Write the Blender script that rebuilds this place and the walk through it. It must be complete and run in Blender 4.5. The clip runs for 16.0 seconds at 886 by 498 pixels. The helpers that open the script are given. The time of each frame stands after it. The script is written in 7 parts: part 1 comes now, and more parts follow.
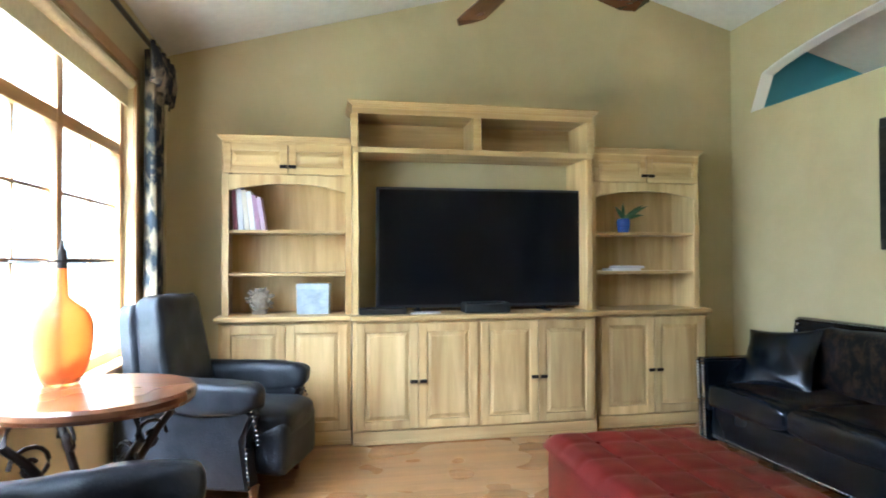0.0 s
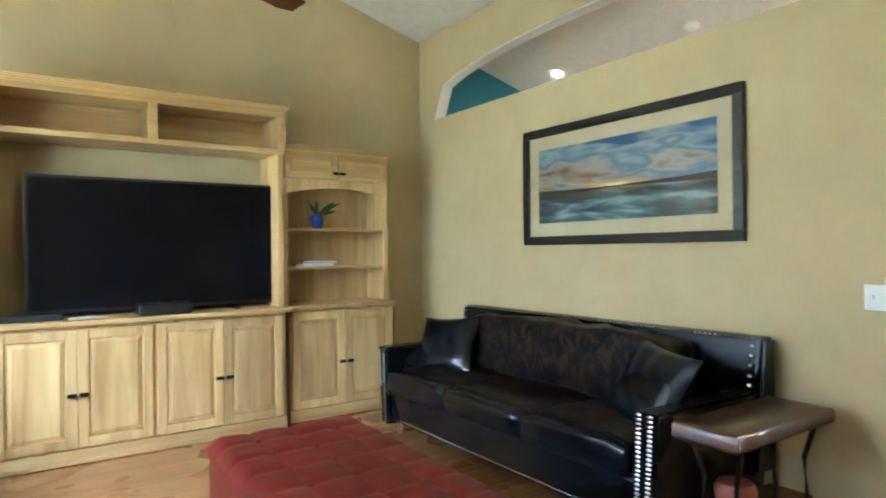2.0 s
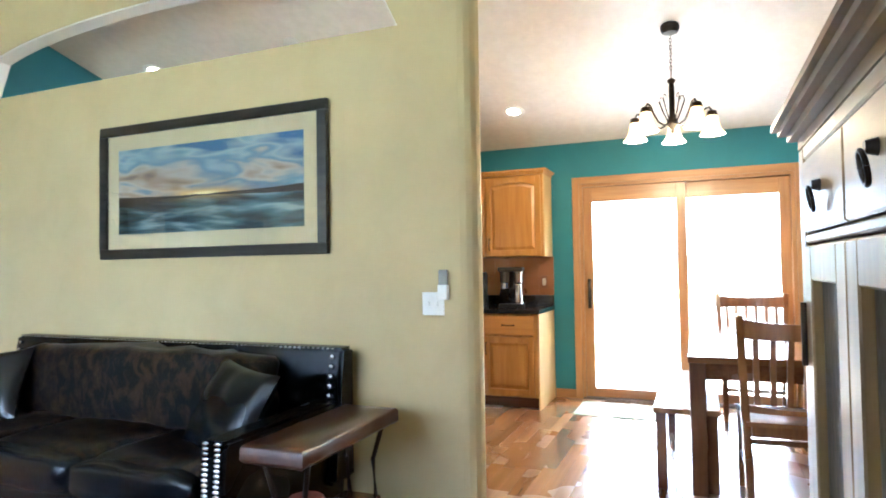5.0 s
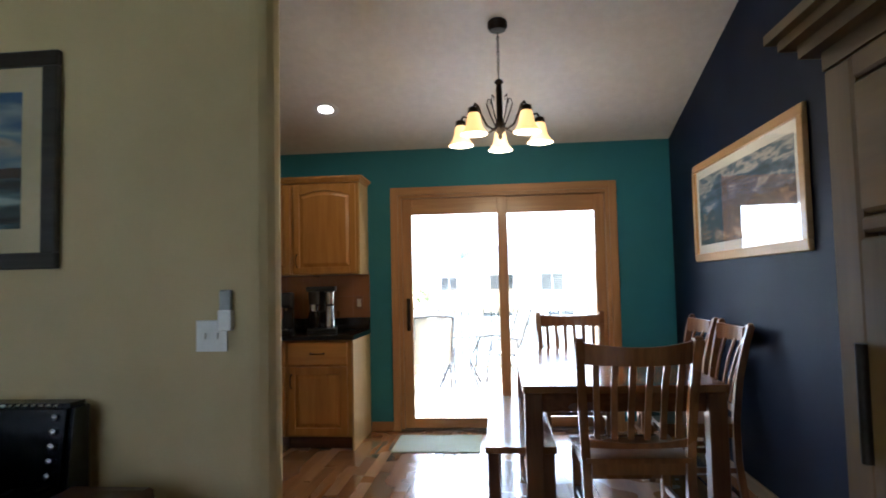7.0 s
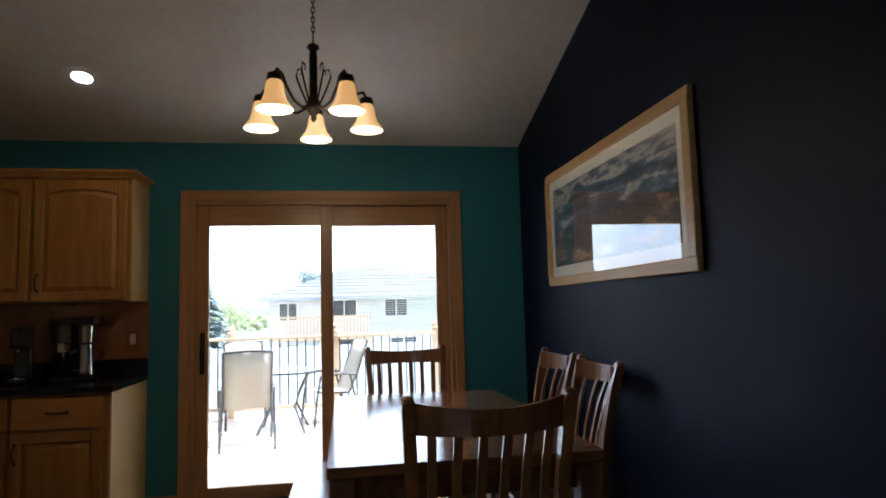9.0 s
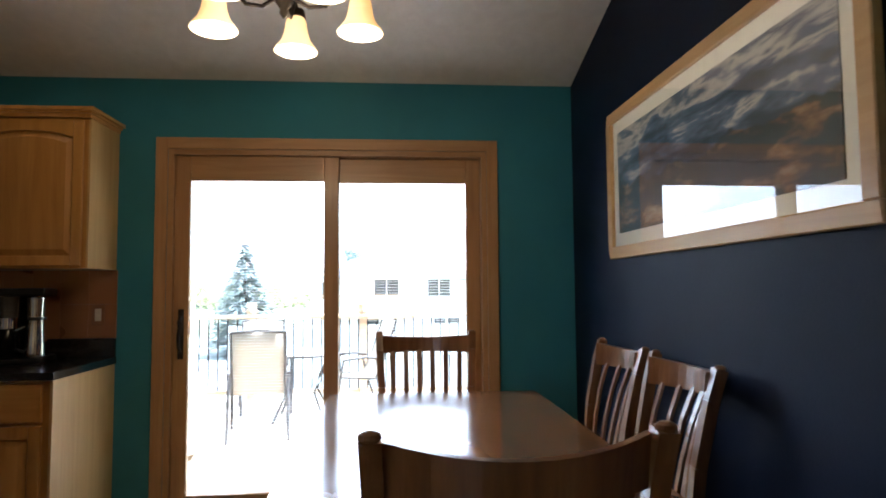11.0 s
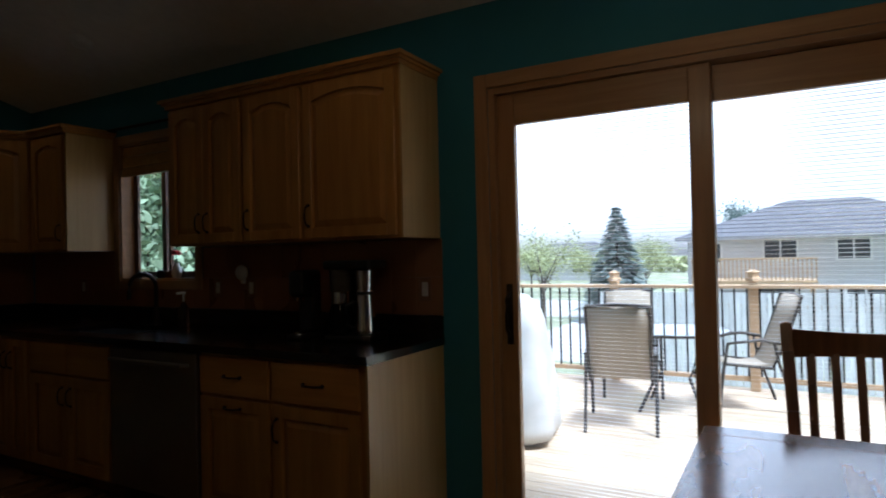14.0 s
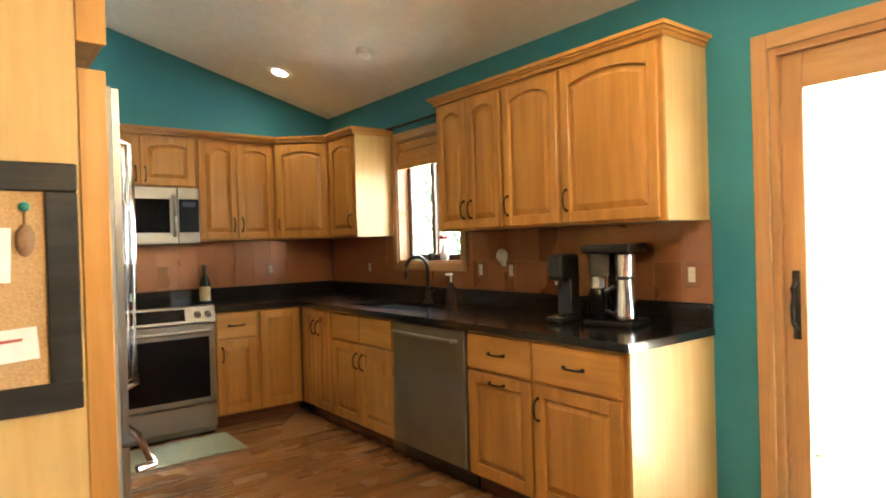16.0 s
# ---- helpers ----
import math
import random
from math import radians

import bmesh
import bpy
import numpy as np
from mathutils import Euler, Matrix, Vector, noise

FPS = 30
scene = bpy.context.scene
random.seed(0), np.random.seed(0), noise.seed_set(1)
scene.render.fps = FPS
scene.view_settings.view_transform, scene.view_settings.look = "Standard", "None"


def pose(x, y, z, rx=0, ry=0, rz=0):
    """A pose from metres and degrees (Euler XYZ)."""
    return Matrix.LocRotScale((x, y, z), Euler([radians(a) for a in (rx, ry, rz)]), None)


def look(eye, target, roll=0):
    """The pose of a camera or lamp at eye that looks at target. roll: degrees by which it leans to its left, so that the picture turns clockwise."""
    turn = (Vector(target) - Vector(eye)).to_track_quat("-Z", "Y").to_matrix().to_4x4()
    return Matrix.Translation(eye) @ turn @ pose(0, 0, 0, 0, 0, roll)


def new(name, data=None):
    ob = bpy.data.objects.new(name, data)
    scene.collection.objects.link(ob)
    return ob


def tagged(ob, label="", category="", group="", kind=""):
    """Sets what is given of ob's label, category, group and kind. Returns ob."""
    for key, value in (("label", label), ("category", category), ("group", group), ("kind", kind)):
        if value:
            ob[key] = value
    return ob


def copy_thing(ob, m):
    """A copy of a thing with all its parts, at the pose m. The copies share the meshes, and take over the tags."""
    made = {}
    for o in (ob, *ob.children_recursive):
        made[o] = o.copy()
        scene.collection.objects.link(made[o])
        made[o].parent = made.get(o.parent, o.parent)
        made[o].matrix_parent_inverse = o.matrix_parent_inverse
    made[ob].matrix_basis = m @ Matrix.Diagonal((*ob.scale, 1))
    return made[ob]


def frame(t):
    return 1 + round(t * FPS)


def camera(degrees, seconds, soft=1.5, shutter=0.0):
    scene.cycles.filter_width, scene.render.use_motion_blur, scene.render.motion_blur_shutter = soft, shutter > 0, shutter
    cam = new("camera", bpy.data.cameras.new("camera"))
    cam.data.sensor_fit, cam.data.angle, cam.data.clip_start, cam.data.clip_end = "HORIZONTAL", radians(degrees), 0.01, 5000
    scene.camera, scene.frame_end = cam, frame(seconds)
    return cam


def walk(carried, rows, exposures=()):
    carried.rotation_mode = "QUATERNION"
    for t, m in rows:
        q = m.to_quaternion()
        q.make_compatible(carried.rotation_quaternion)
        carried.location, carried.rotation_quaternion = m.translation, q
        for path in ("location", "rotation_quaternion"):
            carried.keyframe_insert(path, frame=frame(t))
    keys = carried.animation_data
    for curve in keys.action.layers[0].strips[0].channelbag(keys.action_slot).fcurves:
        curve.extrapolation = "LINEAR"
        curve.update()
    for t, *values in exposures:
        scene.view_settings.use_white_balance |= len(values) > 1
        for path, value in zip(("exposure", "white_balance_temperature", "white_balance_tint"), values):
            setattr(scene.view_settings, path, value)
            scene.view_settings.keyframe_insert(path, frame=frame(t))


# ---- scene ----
cam = camera(71.45, 16.0, soft=1.8, shutter=0.3)
# seconds, eye, yaw, pitch, roll
PATH = [
    (0.0, 0.017, -0.000, 1.299, -10.94, 0.98, 0.12),
    (0.5, 0.126, -0.053, 1.306, -15.89, 0.70, 0.12),
    (1.0, 0.207, -0.094, 1.316, -21.66, 0.37, 0.16),
    (1.5, 0.319, -0.124, 1.325, -27.52, 0.12, 0.36),
    (2.0, 0.390, -0.154, 1.320, -34.37, 0.17, 0.58),
    (2.5, 0.438, -0.181, 1.312, -41.68, 0.49, 0.64),
    (3.0, 0.496, -0.214, 1.307, -48.21, 0.71, 0.89),
    (3.5, 0.550, -0.244, 1.302, -53.92, 0.84, 1.08),
    (4.0, 0.604, -0.273, 1.290, -58.60, 1.10, 1.03),
    (6.5, 1.119, -0.071, 1.262, -80.20, 2.78, 1.12),
    (7.0, 1.353, -0.053, 1.264, -84.57, 3.24, 1.27),
    (7.5, 1.582, -0.057, 1.266, -89.46, 3.96, 1.28),
    (8.0, 1.821, -0.080, 1.273, -94.63, 4.66, 1.58),
    (8.5, 2.053, -0.138, 1.284, -98.85, 5.27, 1.58),
    (11.0, 3.116, -0.433, 1.250, -94.57, 3.60, 0.44),
    (11.5, 3.296, -0.411, 1.269, -90.08, 2.99, 0.53),
    (12.0, 3.496, -0.416, 1.276, -83.65, 2.42, 0.74),
    (12.5, 3.682, -0.431, 1.275, -77.22, 1.88, 0.88),
    (13.0, 3.830, -0.415, 1.271, -71.88, 1.32, 0.55),
    (13.5, 3.989, -0.379, 1.270, -66.88, 1.03, 0.83),
    (14.0, 4.080, -0.365, 1.272, -60.73, 0.72, 1.28),
    (14.5, 4.119, -0.374, 1.278, -53.54, 0.42, 1.90),
    (15.0, 4.109, -0.369, 1.285, -46.97, 0.13, 1.99),
    (15.5, 4.084, -0.351, 1.287, -41.68, -0.05, 1.96),
    (16.0, 4.056, -0.344, 1.288, -37.64, -0.46, 1.63),
]
EXPOSURES = [
    (0.0, 5.0, 4750, 3), (2.0, 5.12, 4950, 2), (3.5, 5.5, 4650, 4), (4.2, 5.45, 4650, 4), (6.3, 4.45, 4800, 7), (7.0, 3.2, 4800, 8),
    (7.5, 2.35, 4850, 8), (8.5, 1.85, 4900, 8), (11.0, 2.7, 4950, 8), (11.5, 2.05, 4950, 8), (12.0, 1.25, 4950, 9), (12.5, 0.8, 4800, 9),
    (13.0, 0.7, 4800, 9), (14.0, 0.75, 4900, 9), (14.5, 1.4, 5200, 9), (15.0, 2.65, 5600, 10), (15.5, 4.8, 5550, 5), (16.0, 5.4, 5400, 2),
]
walk(cam, [(t, pose(x, y, z, 90 + pitch, roll, yaw)) for t, x, y, z, yaw, pitch, roll in PATH], EXPOSURES)

# ---- light ----
world = bpy.data.worlds.new("overcast_sky")
scene.world = world
world.use_nodes = True
wn, wl = world.node_tree.nodes, world.node_tree.links
wn.clear()
sky = wn.new("ShaderNodeTexSky")
sky.sky_type = "NISHITA"
sky.sun_disc = False
sky.sun_elevation, sky.sun_rotation = radians(48), radians(70)
sky.air_density, sky.dust_density = 1.0, 4.0
pale = wn.new("ShaderNodeHueSaturation")
pale.inputs["Saturation"].default_value = 0.22
back = wn.new("ShaderNodeBackground")
back.inputs["Strength"].default_value = 0.15
wout = wn.new("ShaderNodeOutputWorld")
wl.new(sky.outputs[0], pale.inputs["Color"])
wl.new(pale.outputs[0], back.inputs["Color"])
wl.new(back.outputs[0], wout.inputs[0])


def lamp(name, kind, m, energy, color, **more):
    data = bpy.data.lights.new(name, kind)
    data.energy, data.color = energy, color
    for key, value in more.items():
        if key == "size":
            data.shadow_soft_size = value
        if key == "angle":
            data.angle = value
        if key == "spot":
            data.spot_size, data.spot_blend = radians(value), 0.6
        if key == "spread":
            data.spread = radians(value)
        if key == "area":
            data.shape, data.size, data.size_y = "RECTANGLE", value[0], value[1]
    ob = new(name, data)
    ob.matrix_world = m
    return ob


BULB_W, CAN_W = 0.6, 0.34
lamp("veiled_sun", "SUN", look((1.5, -6.5, 12), (4, 0, 0)), 5.0, (1.0, 0.97, 0.92), angle=radians(14))
# daylight of the large west window
lamp("window_daylight", "AREA", look((-1.75, 2.2, 2.0), (0.3, 3.9, 0.1)), 1.2, (0.97, 0.98, 1.0), area=(2.6, 1.3), spread=80)

# ---- materials ----
def material(name, a, b, scale=(8, 8, 8), rough=0.5, metal=0.0, bump=0.1, fine=60.0, broad=0.12, coat=0.0, contrast=(0.35, 0.7), spec=0.5, rand=0.0):
    """Two tones mixed by a stretched noise, a broad second variation, fine relief and uneven gloss."""
    m = bpy.data.materials.new(name)
    m.use_nodes = True
    n, l = m.node_tree.nodes, m.node_tree.links
    bsdf = n["Principled BSDF"]
    co = n.new("ShaderNodeTexCoord")
    info = n.new("ShaderNodeObjectInfo")
    shift = n.new("ShaderNodeVectorMath")
    shift.operation = "MULTIPLY_ADD"
    cmb = n.new("ShaderNodeCombineXYZ")
    for k in range(3):
        l.new(info.outputs["Random"], cmb.inputs[k])
    l.new(cmb.outputs[0], shift.inputs[0])
    shift.inputs[1].default_value = (17.0, 23.0, 31.0)
    l.new(co.outputs["Object"], shift.inputs[2])
    mp = n.new("ShaderNodeMapping")
    mp.inputs["Scale"].default_value = scale
    l.new(shift.outputs[0], mp.inputs["Vector"])
    tex = n.new("ShaderNodeTexNoise")
    tex.inputs["Scale"].default_value = 1.0
    tex.inputs["Detail"].default_value = 6.0
    tex.inputs["Roughness"].default_value = 0.62
    tex.inputs["Distortion"].default_value = 0.4
    l.new(mp.outputs[0], tex.inputs["Vector"])
    ramp = n.new("ShaderNodeValToRGB")
    ramp.color_ramp.elements[0].position, ramp.color_ramp.elements[1].position = contrast
    ramp.color_ramp.elements[0].color, ramp.color_ramp.elements[1].color = (*a, 1), (*b, 1)
    l.new(tex.outputs["Fac"], ramp.inputs[0])
    wide = n.new("ShaderNodeTexNoise")
    wide.inputs["Scale"].default_value = 1.7
    wide.inputs["Detail"].default_value = 2.0
    l.new(shift.outputs[0], wide.inputs["Vector"])
    rng = n.new("ShaderNodeMapRange")
    rng.inputs["From Min"].default_value, rng.inputs["From Max"].default_value = 0.15, 0.85
    rng.inputs["To Min"].default_value, rng.inputs["To Max"].default_value = 1 - broad, 1 + broad
    l.new(wide.outputs["Fac"], rng.inputs["Value"])
    hue = n.new("ShaderNodeHueSaturation")
    l.new(ramp.outputs[0], hue.inputs["Color"])
    if rand:
        mul = n.new("ShaderNodeMath")
        mul.operation = "MULTIPLY"
        r2 = n.new("ShaderNodeMapRange")
        r2.inputs["To Min"].default_value, r2.inputs["To Max"].default_value = 1 - rand, 1 + rand
        l.new(info.outputs["Random"], r2.inputs["Value"])
        l.new(r2.outputs[0], mul.inputs[0])
        l.new(rng.outputs[0], mul.inputs[1])
        l.new(mul.outputs[0], hue.inputs["Value"])
    else:
        l.new(rng.outputs[0], hue.inputs["Value"])
    l.new(hue.outputs[0], bsdf.inputs["Base Color"])
    bsdf.inputs["Metallic"].default_value = metal
    bsdf.inputs["Specular IOR Level"].default_value = spec
    rr = n.new("ShaderNodeMapRange")
    rr.inputs["To Min"].default_value, rr.inputs["To Max"].default_value = max(rough - 0.08, 0.02), min(rough + 0.1, 1)
    l.new(wide.outputs["Fac"], rr.inputs["Value"])
    l.new(rr.outputs[0], bsdf.inputs["Roughness"])
    bsdf.inputs["Coat Weight"].default_value = coat
    bsdf.inputs["Coat Roughness"].default_value = 0.15
    if bump:
        grain = n.new("ShaderNodeTexNoise")
        grain.inputs["Scale"].default_value = fine
        grain.inputs["Detail"].default_value = 3.0
        l.new(mp.outputs[0] if fine < 2 else co.outputs["Object"], grain.inputs["Vector"])
        bp = n.new("ShaderNodeBump")
        bp.inputs["Strength"].default_value = bump
        bp.inputs["Distance"].default_value = 0.004
        l.new(grain.outputs["Fac"], bp.inputs["Height"])
        l.new(bp.outputs[0], bsdf.inputs["Normal"])
    return m


def wood(name, a, b, axis="z", rough=0.42, coat=0.15, rand=0.1, stretch=1.6, across=26.0, broad=0.1):
    s = {"x": (stretch, across, across), "y": (across, stretch, across), "z": (across, across, stretch)}[axis]
    return material(name, a, b, s, rough, 0, 0.12, 1.0, broad, coat, (0.3, 0.72), 0.5, rand)


def glass(name, color=(1, 1, 1), rough=0.0, ior=1.45):
    m = bpy.data.materials.new(name)
    m.use_nodes = True
    b = m.node_tree.nodes["Principled BSDF"]
    b.inputs["Base Color"].default_value = (*color, 1)
    b.inputs["Transmission Weight"].default_value = 1.0
    b.inputs["Roughness"].default_value = rough
    b.inputs["IOR"].default_value = ior
    return m


def emitter(name, color, strength):
    m = bpy.data.materials.new(name)
    m.use_nodes = True
    b = m.node_tree.nodes["Principled BSDF"]
    b.inputs["Base Color"].default_value = (0.02, 0.02, 0.03, 1) if strength < 0.01 else (0.85, 0.82, 0.75, 1)
    b.inputs["Emission Color"].default_value = (*color, 1)
    b.inputs["Emission Strength"].default_value = strength
    return m


TAN = material("tan_wall_paint", (0.49, 0.40, 0.212), (0.535, 0.44, 0.24), (3, 3, 3), 0.75, 0, 0.25, 90, 0.04)
TEAL = material("teal_wall_paint", (0.034, 0.178, 0.242), (0.039, 0.2, 0.268), (3, 3, 3), 0.7, 0, 0.25, 90, 0.05)
NAVY = material("navy_wall_paint", (0.0025, 0.006, 0.023), (0.0036, 0.008, 0.028), (3, 3, 3), 0.55, 0, 0.15, 90, 0.05, 0, (0.35, 0.7), 0.16)
CEILING = material("ceiling_paint", (0.68, 0.65, 0.60), (0.75, 0.72, 0.67), (14, 14, 14), 0.42, 0, 0.35, 45, 0.03)
WHITE = material("white_reveal_paint", (0.76, 0.74, 0.70), (0.8, 0.78, 0.74), (4, 4, 4), 0.6, 0, 0.1, 80, 0.03)
# Kitchen copy of the floor oak, its colour darkened for the dimmer light there
FLOOR_SHADED_X = wood("oak_floor_plank_shaded", (0.18, 0.078, 0.025), (0.29, 0.138, 0.047), "x", 0.26, 0.6, 0.11, 1.2, 24, 0.08)
JOINT = material("floor_joint", (0.05, 0.025, 0.012), (0.07, 0.035, 0.016), (6, 6, 6), 0.8)
HICK_Z = wood("hickory_upright", (0.40, 0.245, 0.085), (0.70, 0.52, 0.245), "z", 0.42, 0.12, 0.14, 0.7, 8.5, 0.16)
HICK_X = wood("hickory_level", (0.40, 0.245, 0.085), (0.66, 0.48, 0.22), "x", 0.42, 0.12, 0.1, 0.8, 10, 0.14)
OAK_Z = wood("honey_oak_upright", (0.35, 0.150, 0.024), (0.54, 0.275, 0.055), "z", 0.36, 0.25, 0.08, 0.9, 14, 0.1)
OAK_X = wood("honey_oak_level", (0.35, 0.150, 0.024), (0.54, 0.275, 0.055), "x", 0.36, 0.25, 0.08, 0.9, 14, 0.1)
# Pale tone of the cabinet end panels includes the daylight falling on those sides
MAPLE_Z = wood("veneer_and_daylit_side", (0.50, 0.315, 0.105), (0.60, 0.40, 0.15), "z", 0.42, 0.15, 0.03, 1.6, 22, 0.06)
TRIM_Y = wood("oak_casing_level", (0.33, 0.168, 0.062), (0.46, 0.255, 0.10), "y", 0.42, 0.15, 0.05)
TRIM_Z = wood("oak_casing_upright", (0.33, 0.168, 0.062), (0.46, 0.255, 0.10), "z", 0.42, 0.15, 0.05)
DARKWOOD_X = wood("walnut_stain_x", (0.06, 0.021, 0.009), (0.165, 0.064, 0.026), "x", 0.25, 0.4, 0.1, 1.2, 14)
DARKWOOD_Z = wood("walnut_stain_z", (0.075, 0.028, 0.012), (0.17, 0.07, 0.028), "z", 0.3, 0.3, 0.1, 1.4, 20)
CHAIRWOOD = wood("dining_chair_wood", (0.14, 0.058, 0.020), (0.29, 0.13, 0.044), "z", 0.28, 0.35, 0.08, 1.6, 24)
ARMOIREWOOD = wood("grey_brown_armoire_wood", (0.08, 0.045, 0.014), (0.185, 0.108, 0.038), "z", 0.5, 0.08, 0.06, 1.4, 14, 0.2)
ARMOIRE_X = wood("grey_brown_armoire_level", (0.085, 0.048, 0.015), (0.195, 0.115, 0.041), "x", 0.5, 0.08, 0.06, 1.4, 14, 0.2)
IRON = material("dark_bronze_iron", (0.018, 0.013, 0.010), (0.035, 0.026, 0.02), (30, 30, 30), 0.42, 0.7, 0.15, 80)
# Black leather, its base tinted blue for the cool window highlights
BLACKLEATHER = material("black_leather_cool_sheen", (0.002, 0.0036, 0.006), (0.004, 0.006, 0.0095), (9, 9, 9), 0.25, 0, 0.3, 130, 0.2, 0.0, (0.35, 0.7), 0.42)
HIDE = material("brindle_hide", (0.0022, 0.0028, 0.005), (0.033, 0.0195, 0.01), (17, 17, 10), 0.42, 0, 0.4, 120, 0.35, 0, (0.46, 0.60), 0.16)
REDLEATHER = material("oxblood_leather", (0.085, 0.0065, 0.006), (0.15, 0.013, 0.011), (4, 4, 4), 0.3, 0, 0.3, 110, 0.25, 0.0, (0.35, 0.7), 0.38)
GREYLEATHER = material("charcoal_suede_leather", (0.005, 0.0055, 0.007), (0.019, 0.02, 0.024), (7, 7, 7), 0.36, 0, 0.45, 90, 0.3, 0, (0.35, 0.7), 0.34)
NAIL = material("nickel_nailhead", (0.62, 0.60, 0.56), (0.75, 0.73, 0.68), (40, 40, 40), 0.25, 1.0, 0)
STEEL = material("brushed_steel", (0.30, 0.285, 0.262), (0.38, 0.36, 0.335), (2, 120, 2), 0.34, 1.0, 0.05, 1.0, 0.05)
CHROME = material("bright_chrome", (0.72, 0.71, 0.7), (0.8, 0.79, 0.78), (9, 9, 9), 0.12, 1.0, 0)
BLACKGLASS = material("black_screen_glass", (0.004, 0.004, 0.005), (0.006, 0.006, 0.007), (4, 4, 4), 0.14, 0, 0, 60, 0.1, 0, (0.35, 0.7), 0.13)
BLACKPLASTIC = material("black_plastic", (0.010, 0.010, 0.011), (0.018, 0.018, 0.019), (20, 20, 20), 0.35, 0, 0.1, 120)
GRANITE = material("black_granite", (0.008, 0.007, 0.007), (0.05, 0.042, 0.036), (160, 160, 160), 0.14, 0, 0, 60, 0.1, 0.2, (0.5, 0.75))
COPPER = material("copper_splash_tile", (0.33, 0.135, 0.053), (0.39, 0.168, 0.07), (5, 5, 5), 0.29, 0.5, 0.1, 60, 0.03, 0, (0.1, 0.95))
PLATE = material("ivory_plastic_plate", (0.68, 0.62, 0.5), (0.74, 0.68, 0.56), (20, 20, 20), 0.4, 0, 0.03)
WHITEPLASTIC = material("white_plastic", (0.74, 0.74, 0.72), (0.8, 0.8, 0.78), (20, 20, 20), 0.4, 0, 0.03)
PAPER = material("paper", (0.72, 0.70, 0.66), (0.8, 0.78, 0.74), (20, 20, 20), 0.8, 0, 0.05)
CLEAR = glass("window_glass")


# ---- building tools ----
def box(bm, x0, x1, y0, y1, z0, z1, bevel=0.0, seg=1):
    vs = [bm.verts.new((x, y, z)) for x in (x0, x1) for y in (y0, y1) for z in (z0, z1)]
    fs = [bm.faces.new([vs[i] for i in q]) for q in ((0, 1, 3, 2), (4, 6, 7, 5), (0, 4, 5, 1), (2, 3, 7, 6), (0, 2, 6, 4), (1, 5, 7, 3))]
    if bevel:
        es = {e for f in fs for e in f.edges}
        bmesh.ops.bevel(bm, geom=list(es), offset=bevel, segments=seg, affect="EDGES", profile=0.5)
    return vs


def prism(bm, pts, y0, y1, m=None):
    """A polygon in the x-z plane, drawn out from y0 to y1."""
    a = [bm.verts.new((x, y0, z)) for x, z in pts]
    b = [bm.verts.new((x, y1, z)) for x, z in pts]
    bm.faces.new(a)
    bm.faces.new(b[::-1])
    for i in range(len(pts)):
        j = (i + 1) % len(pts)
        bm.faces.new((a[j], a[i], b[i], b[j]))
    if m:
        bmesh.ops.transform(bm, matrix=m, verts=a + b)
    return a + b


def lathe(bm, profile, cx=0, cy=0, seg=24, z=0.0):
    """Radius and height pairs turned round an upright axis."""
    rings = []
    for r, h in profile:
        rings.append([bm.verts.new((cx + r * math.cos(2 * math.pi * k / seg), cy + r * math.sin(2 * math.pi * k / seg), z + h)) for k in range(seg)])
    for a, b in zip(rings, rings[1:]):
        for k in range(seg):
            bm.faces.new((a[k], a[(k + 1) % seg], b[(k + 1) % seg], b[k]))
    bm.faces.new(rings[0][::-1])
    bm.faces.new(rings[-1])


def tube(bm, path, r, seg=8, r1=None, flat=1.0):
    """A round bar along a line of points, tapering to r1."""
    pts = [Vector(p) for p in path]
    rings, up = [], Vector((0, 0, 1))
    for i, p in enumerate(pts):
        d = (pts[min(i + 1, len(pts) - 1)] - pts[max(i - 1, 0)]).normalized()
        side = d.cross(up)
        if side.length < 0.05:
            side = d.cross(Vector((1, 0, 0)))
        side.normalize()
        nor = side.cross(d)
        rad = r if r1 is None else r + (r1 - r) * i / (len(pts) - 1)
        rings.append([bm.verts.new(p + side * (rad * math.cos(2 * math.pi * k / seg)) + nor * (rad * flat * math.sin(2 * math.pi * k / seg))) for k in range(seg)])
    for a, b in zip(rings, rings[1:]):
        for k in range(seg):
            bm.faces.new((a[k], a[(k + 1) % seg], b[(k + 1) % seg], b[k]))
    bm.faces.new(rings[0][::-1])
    bm.faces.new(rings[-1])


def bar(bm, p, q, w, d, up=(0, 0, 1)):
    """A square bar from p to q, w wide and d deep."""
    p, q = Vector(p), Vector(q)
    t = (q - p).normalized()
    s = t.cross(Vector(up))
    if s.length < 0.05:
        s = t.cross(Vector((0, 1, 0)))
    s.normalize()
    u = s.cross(t)
    vs = [bm.verts.new(c + s * (a * w / 2) + u * (b * d / 2)) for c in (p, q) for a, b in ((-1, -1), (1, -1), (1, 1), (-1, 1))]
    for f in ((3, 2, 1, 0), (4, 5, 6, 7), (0, 1, 5, 4), (1, 2, 6, 5), (2, 3, 7, 6), (3, 0, 4, 7)):
        bm.faces.new([vs[i] for i in f])


